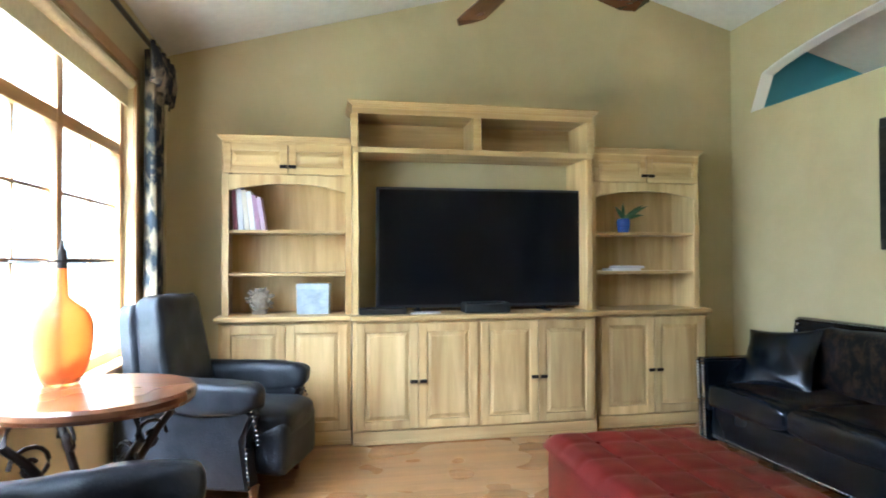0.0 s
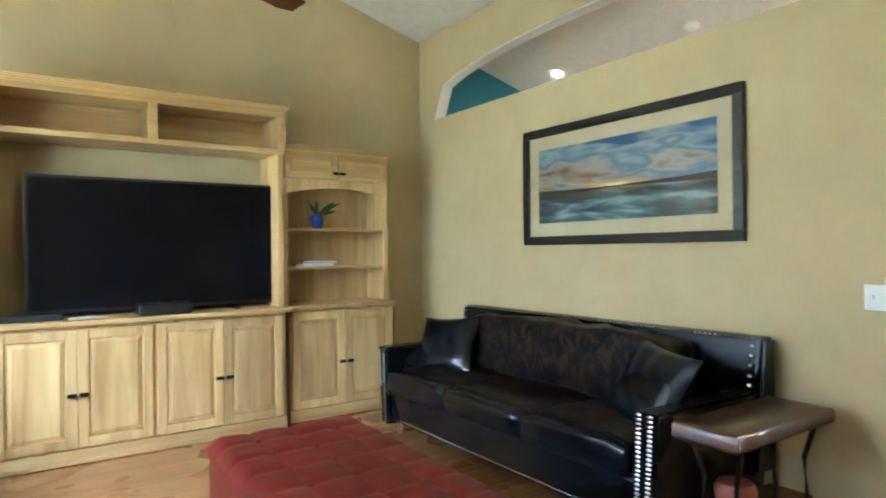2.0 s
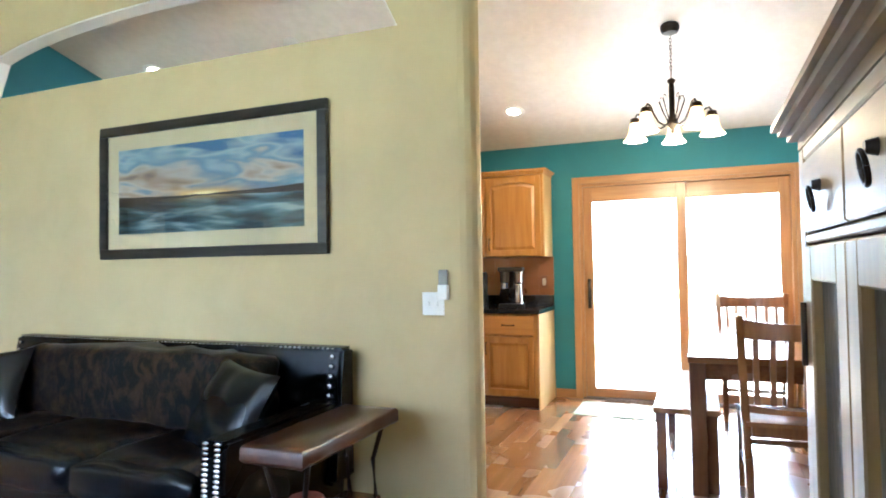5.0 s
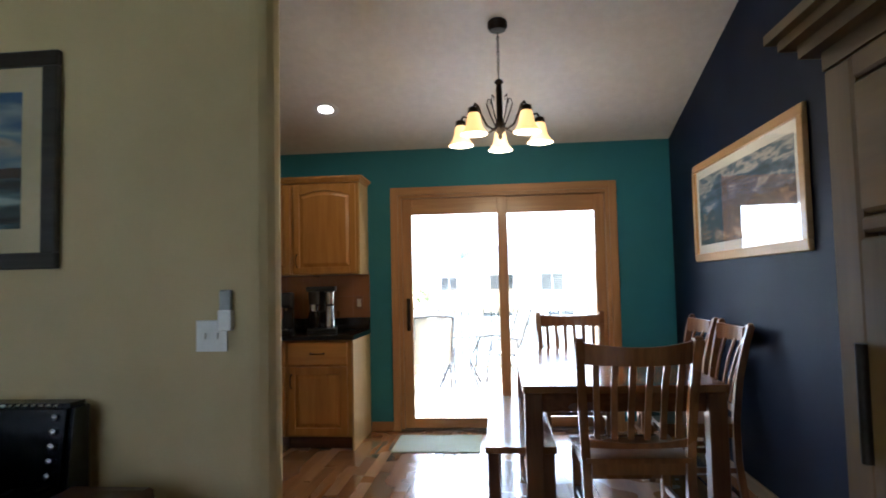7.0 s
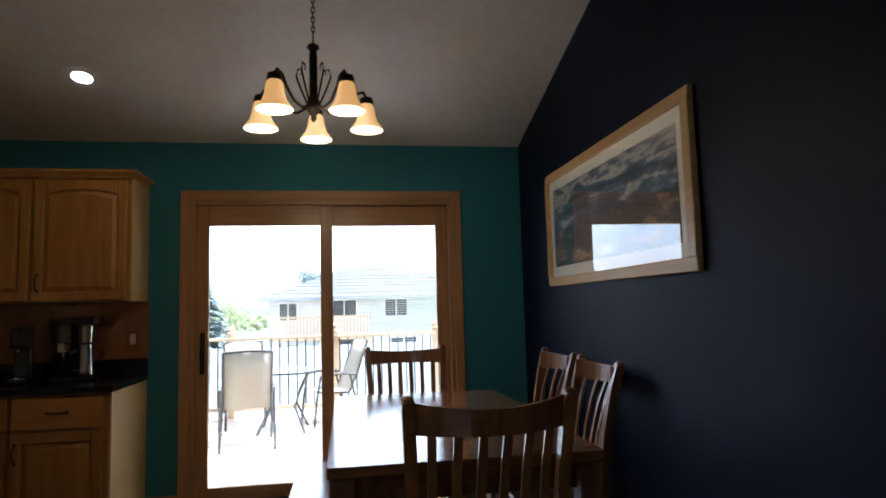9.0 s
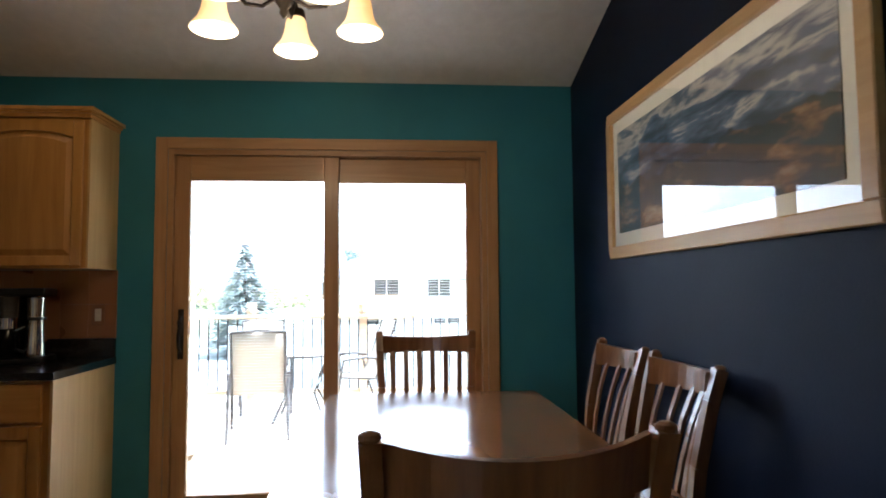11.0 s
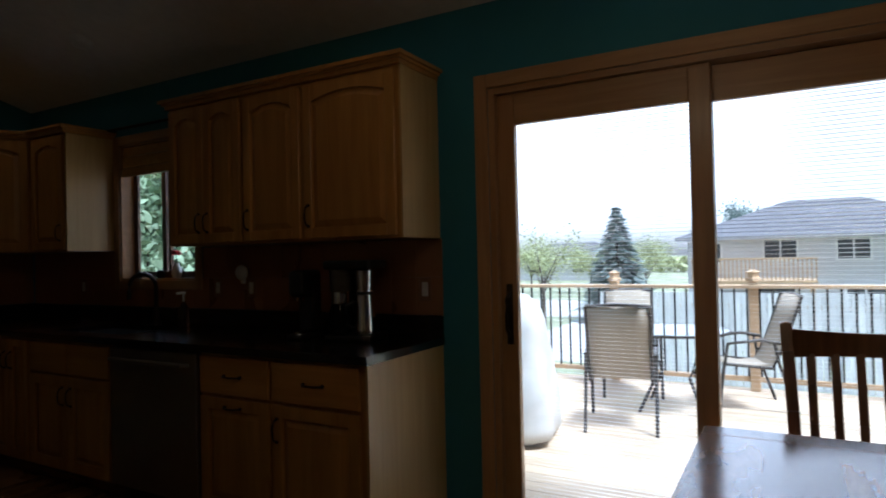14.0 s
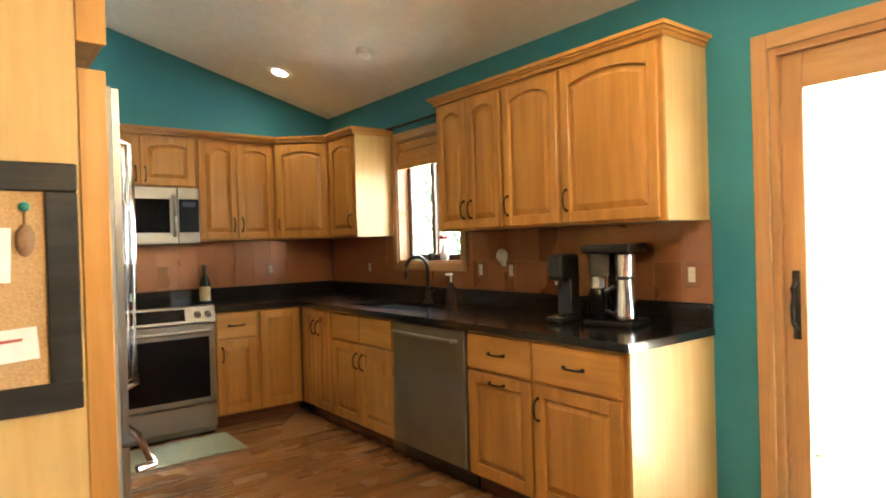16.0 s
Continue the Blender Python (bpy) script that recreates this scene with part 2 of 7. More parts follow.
def cushion(bm, x0, x1, y0, y1, z0, z1, n=9, soft=0.35, puff=0.0, seed=0, wrinkle=0.006):
    """A stuffed block: rounded sides, a crowned top and small dents."""
    c = Vector(((x0 + x1) / 2, (y0 + y1) / 2, (z0 + z1) / 2))
    h = Vector(((x1 - x0) / 2, (y1 - y0) / 2, (z1 - z0) / 2))
    grid = {}

    def vert(i, j, k):
        key = (i, j, k)
        if key not in grid:
            p = Vector((2 * i / n - 1, 2 * j / n - 1, 2 * k / n - 1))
            e = 2 / soft
            ln = (abs(p.x) ** e + abs(p.y) ** e + abs(p.z) ** e) ** (1 / e)
            p = p / max(ln, 1e-6)
            swell = 1 + puff * (1 - p.x * p.x) * (1 - p.y * p.y)
            q = Vector((c.x + p.x * h.x, c.y + p.y * h.y, c.z + p.z * h.z * swell))
            q += Vector((1, 1, 1)) * (wrinkle * noise.noise(q * 9 + Vector((seed, 0, 0))))
            grid[key] = bm.verts.new(q)
        return grid[key]

    for i in range(n):
        for j in range(n):
            for k0 in (0, n):
                f = [(i, j, k0), (i + 1, j, k0), (i + 1, j + 1, k0), (i, j + 1, k0)]
                bm.faces.new([vert(*q) for q in (f if k0 else f[::-1])])
                f = [(i, k0, j), (i + 1, k0, j), (i + 1, k0, j + 1), (i, k0, j + 1)]
                bm.faces.new([vert(*q) for q in (f[::-1] if k0 else f)])
                f = [(k0, i, j), (k0, i + 1, j), (k0, i + 1, j + 1), (k0, i, j + 1)]
                bm.faces.new([vert(*q) for q in (f if k0 else f[::-1])])


def mesh_of(name, bm, mat, smooth=False):
    me = bpy.data.meshes.new(name)
    bmesh.ops.recalc_face_normals(bm, faces=bm.faces)
    bm.to_mesh(me)
    bm.free()
    me.materials.append(mat)
    if smooth:
        me.shade_smooth()
        me.set_sharp_from_angle(angle=radians(48))
    return me


def part(name, bm, mat, parent=None, label="", smooth=False):
    ob = new(name, mesh_of(name, bm, mat, smooth))
    if parent:
        ob.parent = parent
    if label:
        tagged(ob, label)
    return ob


def thing(name, label, category, m=None, group="", kind=""):
    ob = tagged(new(name), label, category, group, kind)
    ob.matrix_world = m or Matrix()
    return ob


def single(name, bm, mat, label, category, m=None, group="", kind="", smooth=False):
    ob = part(name, bm, mat, None, "", smooth)
    ob.matrix_world = m or Matrix()
    return tagged(ob, label, category, group, kind)


def B(*a, **k):
    bm = bmesh.new()
    box(bm, *a, **k)
    return bm

# ---- setting ----
# plan, in metres: living room x -1.13..3.57, dining and kitchen x 3.69..6.69
WX, SX, EX = -1.13, 3.57, 6.69
NY, KY, SY = 4.87, 4.74, -1.5
RIDGE_X = 2.16


def roof(x):
    return 2.455 + 0.28 * (EX - x) if x > RIDGE_X else 2.455 + 0.28 * (EX - RIDGE_X) - 0.275 * (RIDGE_X - x)


def wall(name, bm, mat, label):
    return single(name, bm, mat, label, "wall", kind="structure")


bm = bmesh.new()
prism(bm, [(WX - 0.15, -0.05), (SX + 0.06, -0.05), (SX + 0.06, roof(SX + 0.06)), (RIDGE_X, roof(RIDGE_X)), (WX - 0.15, roof(WX - 0.15))], NY, NY + 0.13)
wall("wall_north", bm, TAN, "tan painted gable wall behind the wall unit")
bm = bmesh.new()
prism(bm, [(SX + 0.06, -0.05), (EX + 0.14, -0.05), (EX + 0.14, roof(EX + 0.14)), (SX + 0.06, roof(SX + 0.06))], KY, KY + 0.26)
wall("wall_kitchen", bm, TEAL, "teal painted kitchen end wall")
bm = bmesh.new()
prism(bm, [(3.42, -0.05), (EX + 0.14, -0.05), (EX + 0.14, roof(EX + 0.14)), (3.42, roof(3.42))], SY - 0.13, SY)
wall("wall_south", bm, NAVY, "navy painted dining accent wall")
bm = bmesh.new()
prism(bm, [(WX - 0.15, -0.05), (3.42, -0.05), (3.42, roof(3.42)), (RIDGE_X, roof(RIDGE_X)), (WX - 0.15, roof(WX - 0.15))], SY - 0.13, SY)
wall("wall_south_living", bm, TAN, "tan painted wall beside the armoire")
bm = bmesh.new()
prism(bm, [(WX + 0.003, -0.05), (2.1, -0.05), (2.1, roof(2.1)), (WX + 0.003, roof(WX))], SY + 0.002, -0.935)
wall("wall_south_return", bm, TAN, "tan painted wall set forward behind the armoire")

# partition with the arched plant ledge, open at its south end
AY0, AY1, AZ = 1.21, 4.62, 2.54
WALL_END = 0.795


def arch_z(y):
    u = (y - (AY0 + AY1) / 2) / ((AY1 - AY0) / 2)
    return 2.72 + 0.27 * math.sqrt(max(0.0, 1 - (u * 0.985) ** 2)) if abs(u) < 1 else AZ


def partition(bm, x0, x1):
    turn = Matrix(((0, 1, 0, 0), (1, 0, 0, 0), (0, 0, 1, 0), (0, 0, 0, 1)))
    top = roof(SX + 0.06) + 0.02
    prism(bm, [(WALL_END + 0.0825, -0.05), (NY, -0.05), (NY, AZ), (WALL_END + 0.0825, AZ)], x0, x1, turn)
    prism(bm, [(WALL_END + 0.0825, AZ), (AY0, AZ), (AY0, top), (WALL_END + 0.0825, top)], x0, x1, turn)
    prism(bm, [(AY1, AZ), (NY, AZ), (NY, top), (AY1, top)], x0, x1, turn)
    n = 24
    for i in range(n):
        a, b = AY0 + (AY1 - AY0) * i / n, AY0 + (AY1 - AY0) * (i + 1) / n
        prism(bm, [(a, arch_z(a)), (b, arch_z(b)), (b, top), (a, top)], x0, x1, turn)
    # header over the opening
    prism(bm, [(SY, 3.26), (WALL_END + 0.0825, 3.26), (WALL_END + 0.0825, top), (SY, top)], x0, x1, turn)


bm = bmesh.new()
partition(bm, SX, SX + 0.115)
part_wall = wall("wall_partition", bm, TAN, "tan partition wall with an arched plant ledge")
bm = bmesh.new()
turn = Matrix(((0, 1, 0, 0), (1, 0, 0, 0), (0, 0, 1, 0), (0, 0, 0, 1)))
for i in range(24):
    a, b = AY0 + (AY1 - AY0) * i / 24, AY0 + (AY1 - AY0) * (i + 1) / 24
    prism(bm, [(a, arch_z(a) - 0.012), (b, arch_z(b) - 0.012), (b, arch_z(b) - 0.002), (a, arch_z(a) - 0.002)], SX + 0.002, SX + 0.113, turn)
box(bm, SX + 0.002, SX + 0.113, AY0 + 0.002, AY0 + 0.012, AZ, arch_z(AY0 + 0.02) - 0.012)
box(bm, SX + 0.002, SX + 0.113, AY1 - 0.012, AY1 - 0.002, AZ, arch_z(AY1 - 0.02) - 0.012)
single("arch_reveal", bm, WHITE, "white painted reveal of the arched opening", "trim", kind="structure")
bm = bmesh.new()
for k in range(9):
    a = math.pi * k / 8
    a1 = math.pi * (k + 1) / 8
    if k < 8:
        p = [(SX + 0.0825 + 0.0825 * math.cos(q), WALL_END + 0.0825 - 0.0825 * math.sin(q)) for q in (a, a1)]
        vs = [bm.verts.new((x, y, z)) for z in (0, 3.26) for x, y in p]
        bm.faces.new((vs[0], vs[1], vs[3], vs[2]))
box(bm, SX + 0.1155, SX + 0.165, WALL_END + 0.0825, 1.02, 0, 3.26)
single("wall_end_bead", bm, TAN, "rounded tan painted end of the partition", "trim", kind="structure", smooth=True)

# west wall with the large window
WY0, WY1, WZ0, WZ1 = 0.95, 4.05, 0.72, 2.42
bm = bmesh.new()
tw = roof(WX)
for y0, y1, z0, z1 in ((SY, WY0, -0.05, tw), (WY1, NY, -0.05, tw), (WY0, WY1, -0.05, WZ0), (WY0, WY1, WZ1, tw)):
    box(bm, WX - 0.15, WX, y0, y1, z0, z1)
wall("wall_west", bm, TAN, "tan painted window wall")
# east wall: slider and kitchen window
DY0, DY1, DZ = -0.98, 0.84, 2.05
KW0, KW1, KZ0, KZ1 = 2.86, 3.62, 1.16, 2.08
bm = bmesh.new()
te = roof(EX)
for y0, y1, z0, z1 in ((SY, DY0, -0.3, te), (DY0, DY1, DZ, te), (DY0, DY1, -0.3, -0.02), (DY1, KW0, -0.3, te), (KW0, KW1, -0.3, KZ0), (KW0, KW1, KZ1, te), (KW1, KY, -0.3, te)):
    box(bm, EX, EX + 0.14, y0, y1, z0, z1)
wall("wall_east", bm, TEAL, "teal painted wall round the sliding door")

bm = bmesh.new()
for xa, xb in ((WX - 0.15, RIDGE_X), (RIDGE_X, EX + 0.5)):
    prism(bm, [(xa, roof(xa)), (xb, roof(xb)), (xb, roof(xb) + 0.12), (xa, roof(xa) + 0.12)], SY - 0.13, NY + 0.13)
single("ceiling", bm, CEILING, "off-white textured vaulted ceiling", "ceiling", kind="structure")
floor = single("floor", B(WX - 0.15, EX + 0.14, SY - 0.13, NY + 0.2, -0.06, -0.012), JOINT, "warm oak strip floor", "floor", kind="structure")

# ---- living room ----
def arch_pts(x0, x1, z0, z1, rise, n=10):
    """Outline of a panel with an arched top."""
    pts = [(x0, z0), (x1, z0)]
    for k in range(n + 1):
        u = 1 - 2 * k / n
        pts.append(((x0 + x1) / 2 + u * (x1 - x0) / 2, z1 - rise * u * u))
    return pts


def panel_door(bm, x0, x1, z0, z1, y, arch=0.0, stile=0.055, thick=0.019):
    """The frame of a frame-and-panel door whose face is at y - thick, towards -y."""
    f = y - thick
    box(bm, x0, x0 + stile, f, y, z0, z1, bevel=0.003)
    box(bm, x1 - stile, x1, f, y, z0, z1, bevel=0.003)
    box(bm, x0 + stile, x1 - stile, f + 0.0005, y, z0, z0 + stile, bevel=0.002)
    a, b = x0 + stile, x1 - stile
    n = 10 if arch else 1
    top = z1 - stile
    for k in range(n):
        u0, u1 = 2 * k / n - 1, 2 * (k + 1) / n - 1
        xa, xb = (a + b) / 2 + u0 * (b - a) / 2, (a + b) / 2 + u1 * (b - a) / 2
        prism(bm, [(xa, top - arch * u0 * u0), (xb, top - arch * u1 * u1), (xb, z1), (xa, z1)], f + 0.0005, y)


def door_field(bm, x0, x1, z0, z1, y, arch=0.0, stile=0.055):
    """The raised field of such a door, with a sloped border."""
    a, b, top = x0 + stile, x1 - stile, z1 - stile
    gap, slope = 0.006, 0.028
    if arch:
        outer = arch_pts(a + gap, b - gap, z0 + stile + gap, top - gap, arch)
        inner = arch_pts(a + gap + slope, b - gap - slope, z0 + stile + gap + slope, top - gap - slope, arch * 0.9)
    else:
        outer = [(a + gap, z0 + stile + gap), (b - gap, z0 + stile + gap), (b - gap, top - gap), (a + gap, top - gap)]
        s = slope
        inner = [(a + gap + s, z0 + stile + gap + s), (b - gap - s, z0 + stile + gap + s), (b - gap - s, top - gap - s), (a + gap + s, top - gap - s)]
    vo = [bm.verts.new((x, y - 0.003, z)) for x, z in outer]
    vi = [bm.verts.new((x, y - 0.016, z)) for x, z in inner]
    for i in range(len(vo)):
        j = (i + 1) % len(vo)
        bm.faces.new((vo[i], vo[j], vi[j], vi[i]))
    bm.faces.new(vi)
    box(bm, a - 0.002, b + 0.002, y - 0.002, y, z0 + stile - 0.002, top + 0.004)


def door_part(parent, x0, x1, z0, z1, y, mat, arch=0.0, knob=None, pull=None, stile=0.055):
    bm = bmesh.new()
    panel_door(bm, x0, x1, z0, z1, y, arch, stile)
    d = part("door", bm, mat, parent)
    bm = bmesh.new()
    door_field(bm, x0, x1, z0, z1, y, arch, stile)
    part("door_panel", bm, mat, d)
    if knob:
        bm = bmesh.new()
        kx, kz = knob
        tube(bm, [(kx, y - 0.019, kz), (kx, y - 0.034, kz)], 0.006)
        box(bm, kx - 0.027, kx + 0.027, y - 0.053, y - 0.035, kz - 0.012, kz + 0.012, bevel=0.006, seg=2)
        part("knob", bm, IRON, d, "dark bronze bar knob", True)
    if pull:
        bm = bmesh.new()
        px, pz, upright = pull
        v = Vector((0, 0, 1)) if upright else Vector((1, 0, 0))
        c = Vector((px, y - 0.019, pz))
        pts = [c + v * (0.048 * math.cos(math.pi * k / 8)) + Vector((0, -0.03 * math.sin(math.pi * k / 8) ** 0.6, 0)) for k in range(9)]
        tube(bm, pts, 0.0045, 6)
        for s in (-1, 1):
            tube(bm, [c + v * (0.05 * s) + Vector((0, 0.0, 0)), c + v * (0.05 * s) + Vector((0, -0.006, 0))], 0.008, 8)
        part("handle", bm, IRON, d, "dark bronze arched pull", True)
    return d


def crown(bm, x0, x1, y0, y1, z, h=0.05, out=0.035, ends=True):
    """A stepped cove moulding round the front and sides of a top."""
    e = 1 if ends else 0
    for k, (o, a, b) in enumerate(((0.006, 0, 0.35), (0.4, 0.35, 0.6), (0.75, 0.6, 0.8), (1.0, 0.8, 1.0))):
        o *= out
        box(bm, x0 - o * e, x1 + o * e, y0 - o, y1, z + a * h, z + b * h)


def base_unit(label, x0, x1, yf, pairs, ztop=0.87):
    c = Vector(((x0 + x1) / 2, (yf + 4.865) / 2, 0))
    t = thing("base_cabinet", label, "cabinet", Matrix.Translation(c), "units of the wall unit")
    w, d = (x1 - x0) / 2, (4.865 - yf) / 2
    bm = bmesh.new()
    box(bm, -w, w, -d + 0.02, d, 0.0, ztop)
    part("body", bm, HICK_Z, t)
    bm = bmesh.new()
    box(bm, -w - 0.002, w + 0.002, -d + 0.004, -d + 0.019, 0.004, 0.095, bevel=0.004)
    box(bm, -w - 0.002, w + 0.002, -d - 0.002, -d + 0.0035, 0.004, 0.03, bevel=0.002)
    part("plinth", bm, HICK_X, t)
    gap = 0.025
    pw = (2 * w - gap * (pairs + 1)) / pairs
    for p in range(pairs):
        a = -w + gap + p * (pw + gap)
        m = a + pw / 2
        door_part(t, a, m - 0.002, 0.105, ztop - 0.02, -d + 0.02, HICK_Z, 0, (m - 0.034, 0.44), None, 0.06)
        door_part(t, m + 0.002, a + pw, 0.105, ztop - 0.02, -d + 0.02, HICK_Z, 0, (m + 0.034, 0.44), None, 0.06)
    return t


base_unit("pale hickory base cabinet below the books", -0.69, 0.205, 4.40, 1)
base_unit("wide pale hickory base cabinet under the television", 0.215, 2.03, 4.335, 2)
base_unit("pale hickory base cabinet beside the leather sofa", 2.085, 3.02, 4.42, 1)
for x0, x1, yf, lb in ((-0.715, 0.2, 4.375, "hickory top of the left base"), (0.201, 2.055, 4.305, "hickory top under the television"), (2.056, 3.045, 4.395, "hickory top beside the sofa")):
    bm = bmesh.new()
    box(bm, x0, x1, yf, 4.865, 0.872, 0.905, bevel=0.006, seg=2)
    single("cabinet_top", bm, HICK_X, "pale hickory " + lb.replace("hickory ", "").replace("left ", "book "), "worktop", group="tops of the wall unit")


def bookcase(label, x0, x1):
    c = Vector(((x0 + x1) / 2, 4.68, 0.905))
    t = thing("bookcase", label, "bookcase", Matrix.Translation(c), "open bookcases")
    w, yf, yb, h = (x1 - x0) / 2, -0.185, 0.185, 1.225
    bm = bmesh.new()
    box(bm, -w, -w + 0.02, yf + 0.02, yb, 0, h)
    box(bm, w - 0.02, w, yf + 0.02, yb, 0, h)
    box(bm, -w + 0.02, w - 0.02, yf + 0.02, yb, h - 0.02, h)
    box(bm, -w + 0.02, w - 0.02, yf + 0.02, yb, 0.97, 0.985)
    part("case", bm, HICK_Z, t)
    part("back_panel", B(-w + 0.02, w - 0.02, yb - 0.008, yb - 0.001, 0, h - 0.02), HICK_Z, t)
    bm = bmesh.new()
    box(bm, -w, -w + 0.045, yf, yf + 0.0195, 0, h, bevel=0.002)
    box(bm, w - 0.045, w, yf, yf + 0.0195, 0, h, bevel=0.002)
    a, b = -w + 0.045, w - 0.045
    n = 14
    for k in range(n):
        u0, u1 = 2 * k / n - 1, 2 * (k + 1) / n - 1
        xa, xb = a + (b - a) * k / n, a + (b - a) * (k + 1) / n
        prism(bm, [(xa, 0.935 - 0.055 * u0 * u0), (xb, 0.935 - 0.055 * u1 * u1), (xb, 0.995), (xa, 0.995)], yf, yf + 0.0195)
    box(bm, a, b, yf, yf + 0.0195, h - 0.03, h)
    part("face_frame", bm, HICK_Z, t)
    for z in (0.28, 0.585):
        part("shelf", B(-w + 0.02, w - 0.02, yf + 0.025, yb - 0.01, z, z + 0.02, bevel=0.002), HICK_X, t)
    door_part(t, -w + 0.012, -0.003, 1.0, h - 0.012, yf, HICK_X, 0, (-0.03, 1.05), None, 0.05)
    door_part(t, 0.003, w - 0.012, 1.0, h - 0.012, yf, HICK_X, 0, (0.03, 1.05), None, 0.05)
    bm = bmesh.new()
    crown(bm, -w, w, yf, yb, h, 0.045, 0.03)
    part("crown", bm, HICK_X, t)


bookcase("pale hickory bookcase with arched opening and books", -0.68, 0.215)
bookcase("pale hickory bookcase with arched opening and a plant", 2.06, 2.995)

t = thing("bridge_shelf", "hickory bridge shelf with two cubbies over the television", "shelf", Matrix.Translation((1.135, 4.66, 0.905)))
for s in (-1, 1):
    part("side_panel", B(s * 0.895 - 0.022, s * 0.895 + 0.022, -0.21, 0.2, 0, 1.17, bevel=0.003), HICK_Z, t)
for z0, z1 in ((1.171, 1.2), (1.46, 1.482)):
    part("board", B(-0.917, 0.917, -0.21, 0.2, z0, z1, bevel=0.002), HICK_X, t)
for x0, x1, y0 in ((-0.917, -0.89, -0.21), (0.89, 0.917, -0.21), (-0.011, 0.011, -0.19)):
    part("divider", B(x0, x1, y0, 0.2, 1.2, 1.46), HICK_Z, t)
for x0, x1 in ((-0.89, -0.011), (0.011, 0.89)):
    part("back_panel", B(x0, x1, 0.185, 0.192, 1.2, 1.46), HICK_X, t)
bm = bmesh.new()
box(bm, -0.92, 0.92, -0.232, -0.2105, 1.165, 1.205, bevel=0.003)
box(bm, -0.92, 0.92, -0.232, -0.2105, 1.445, 1.484, bevel=0.003)
for x in (-0.9, 0.0, 0.9):
    box(bm, x - 0.032 if x < 0.5 else x - 0.022, x + 0.032 if x > -0.5 else x + 0.022, -0.231, -0.211, 1.205, 1.445, bevel=0.003)
part("face_frame", bm, HICK_X, t)
bm = bmesh.new()
crown(bm, -0.92, 0.92, -0.232, 0.2, 1.485, 0.05, 0.035)
part("crown", bm, HICK_X, t)

t = thing("television", "large black flat-screen television, switched off", "television", Matrix.Translation((1.215, 4.62, 0.906)))
part("bezel", B(-0.815, 0.815, -0.02, 0.03, 0.028, 0.94, bevel=0.006, seg=2), BLACKPLASTIC, t)
part("screen", B(-0.795, 0.795, -0.023, -0.0205, 0.052, 0.92), BLACKGLASS, t, "glossy dark screen")
for s in (-1, 1):
    bm = bmesh.new()
    bar(bm, (s * 0.5, -0.13, 0.006), (s * 0.5, 0.12, 0.006), 0.04, 0.012)
    bar(bm, (s * 0.5, 0.0, 0.01), (s * 0.5, 0.0, 0.05), 0.03, 0.02)
    part("foot", bm, BLACKPLASTIC, t)
SILVER = material("silver_plastic", (0.4, 0.4, 0.4), (0.5, 0.5, 0.5), (9, 9, 9), 0.35, 0.4, 0)
bm = B(-0.17, 0.17, -0.07, 0.07, 0, 0.045, bevel=0.006)
b = single("media_player", bm, BLACKPLASTIC, "slim black media player under the television", "player", pose(0.43, 4.46, 0.906, 0, 0, 3))
bm = B(-0.17, 0.17, -0.085, 0.085, 0, 0.075, bevel=0.008)
b = single("centre_speaker", bm, BLACKPLASTIC, "small black centre speaker before the television", "speaker", pose(1.2, 4.46, 0.906))
bm = bmesh.new()
box(bm, -0.11, 0.11, -0.018, 0.018, 0, 0.016, bevel=0.006, seg=2)
for k in range(6):
    box(bm, -0.09 + k * 0.026, -0.076 + k * 0.026, -0.009, 0.009, 0.016, 0.019)
single("remote_control", bm, SILVER, "silver remote control lying below the screen", "remote", pose(0.74, 4.4, 0.906, 0, 0, 8))

BOOKS = [((0.16, 0.04, 0.07), 0.030, 0.30), ((0.62, 0.6, 0.63), 0.036, 0.315), ((0.66, 0.60, 0.50), 0.030, 0.285), ((0.75, 0.72, 0.74), 0.034, 0.275), ((0.42, 0.25, 0.38), 0.028, 0.25), ((0.55, 0.42, 0.55), 0.03, 0.235)]
x = -0.615
for k, (col, th, h) in enumerate(BOOKS):
    bk = thing("book", "tall hardback book leaning in a row", "book", pose(x, 4.56, 1.512, 0, -3 - 1.2 * k, 0), "books on the shelf")
    cover = material("book_cloth", tuple(c * 0.9 for c in col), col, (30, 30, 30), 0.6, 0, 0.1, 100)
    bm = bmesh.new()
    box(bm, 0, 0.003, 0, 0.19, 0, h)
    box(bm, th - 0.003, th, 0, 0.19, 0, h)
    box(bm, 0.003, th - 0.003, 0, 0.004, 0, h)
    part("cover", bm, cover, bk)
    part("pages", B(0.0032, th - 0.0032, 0.0045, 0.184, 0.004, h - 0.004), PAPER, bk)
    x += th + 0.007
for k, (dx, col) in enumerate(((-0.05, (0.74, 0.72, 0.7)), (0.0, (0.6, 0.57, 0.6)))):
    bm = B(-0.13 + 0.01 * k, 0.13 - 0.02 * k, -0.075, 0.075, 0, 0.02, bevel=0.002)
    single("book", bm, material("pale_cover", col, col, (30, 30, 30), 0.6), "pale paperback lying flat on a shelf", "book", pose(2.42 + dx, 4.6, 1.206 + 0.0205 * k, 0, 0, 4 + 6 * k), "flat books")
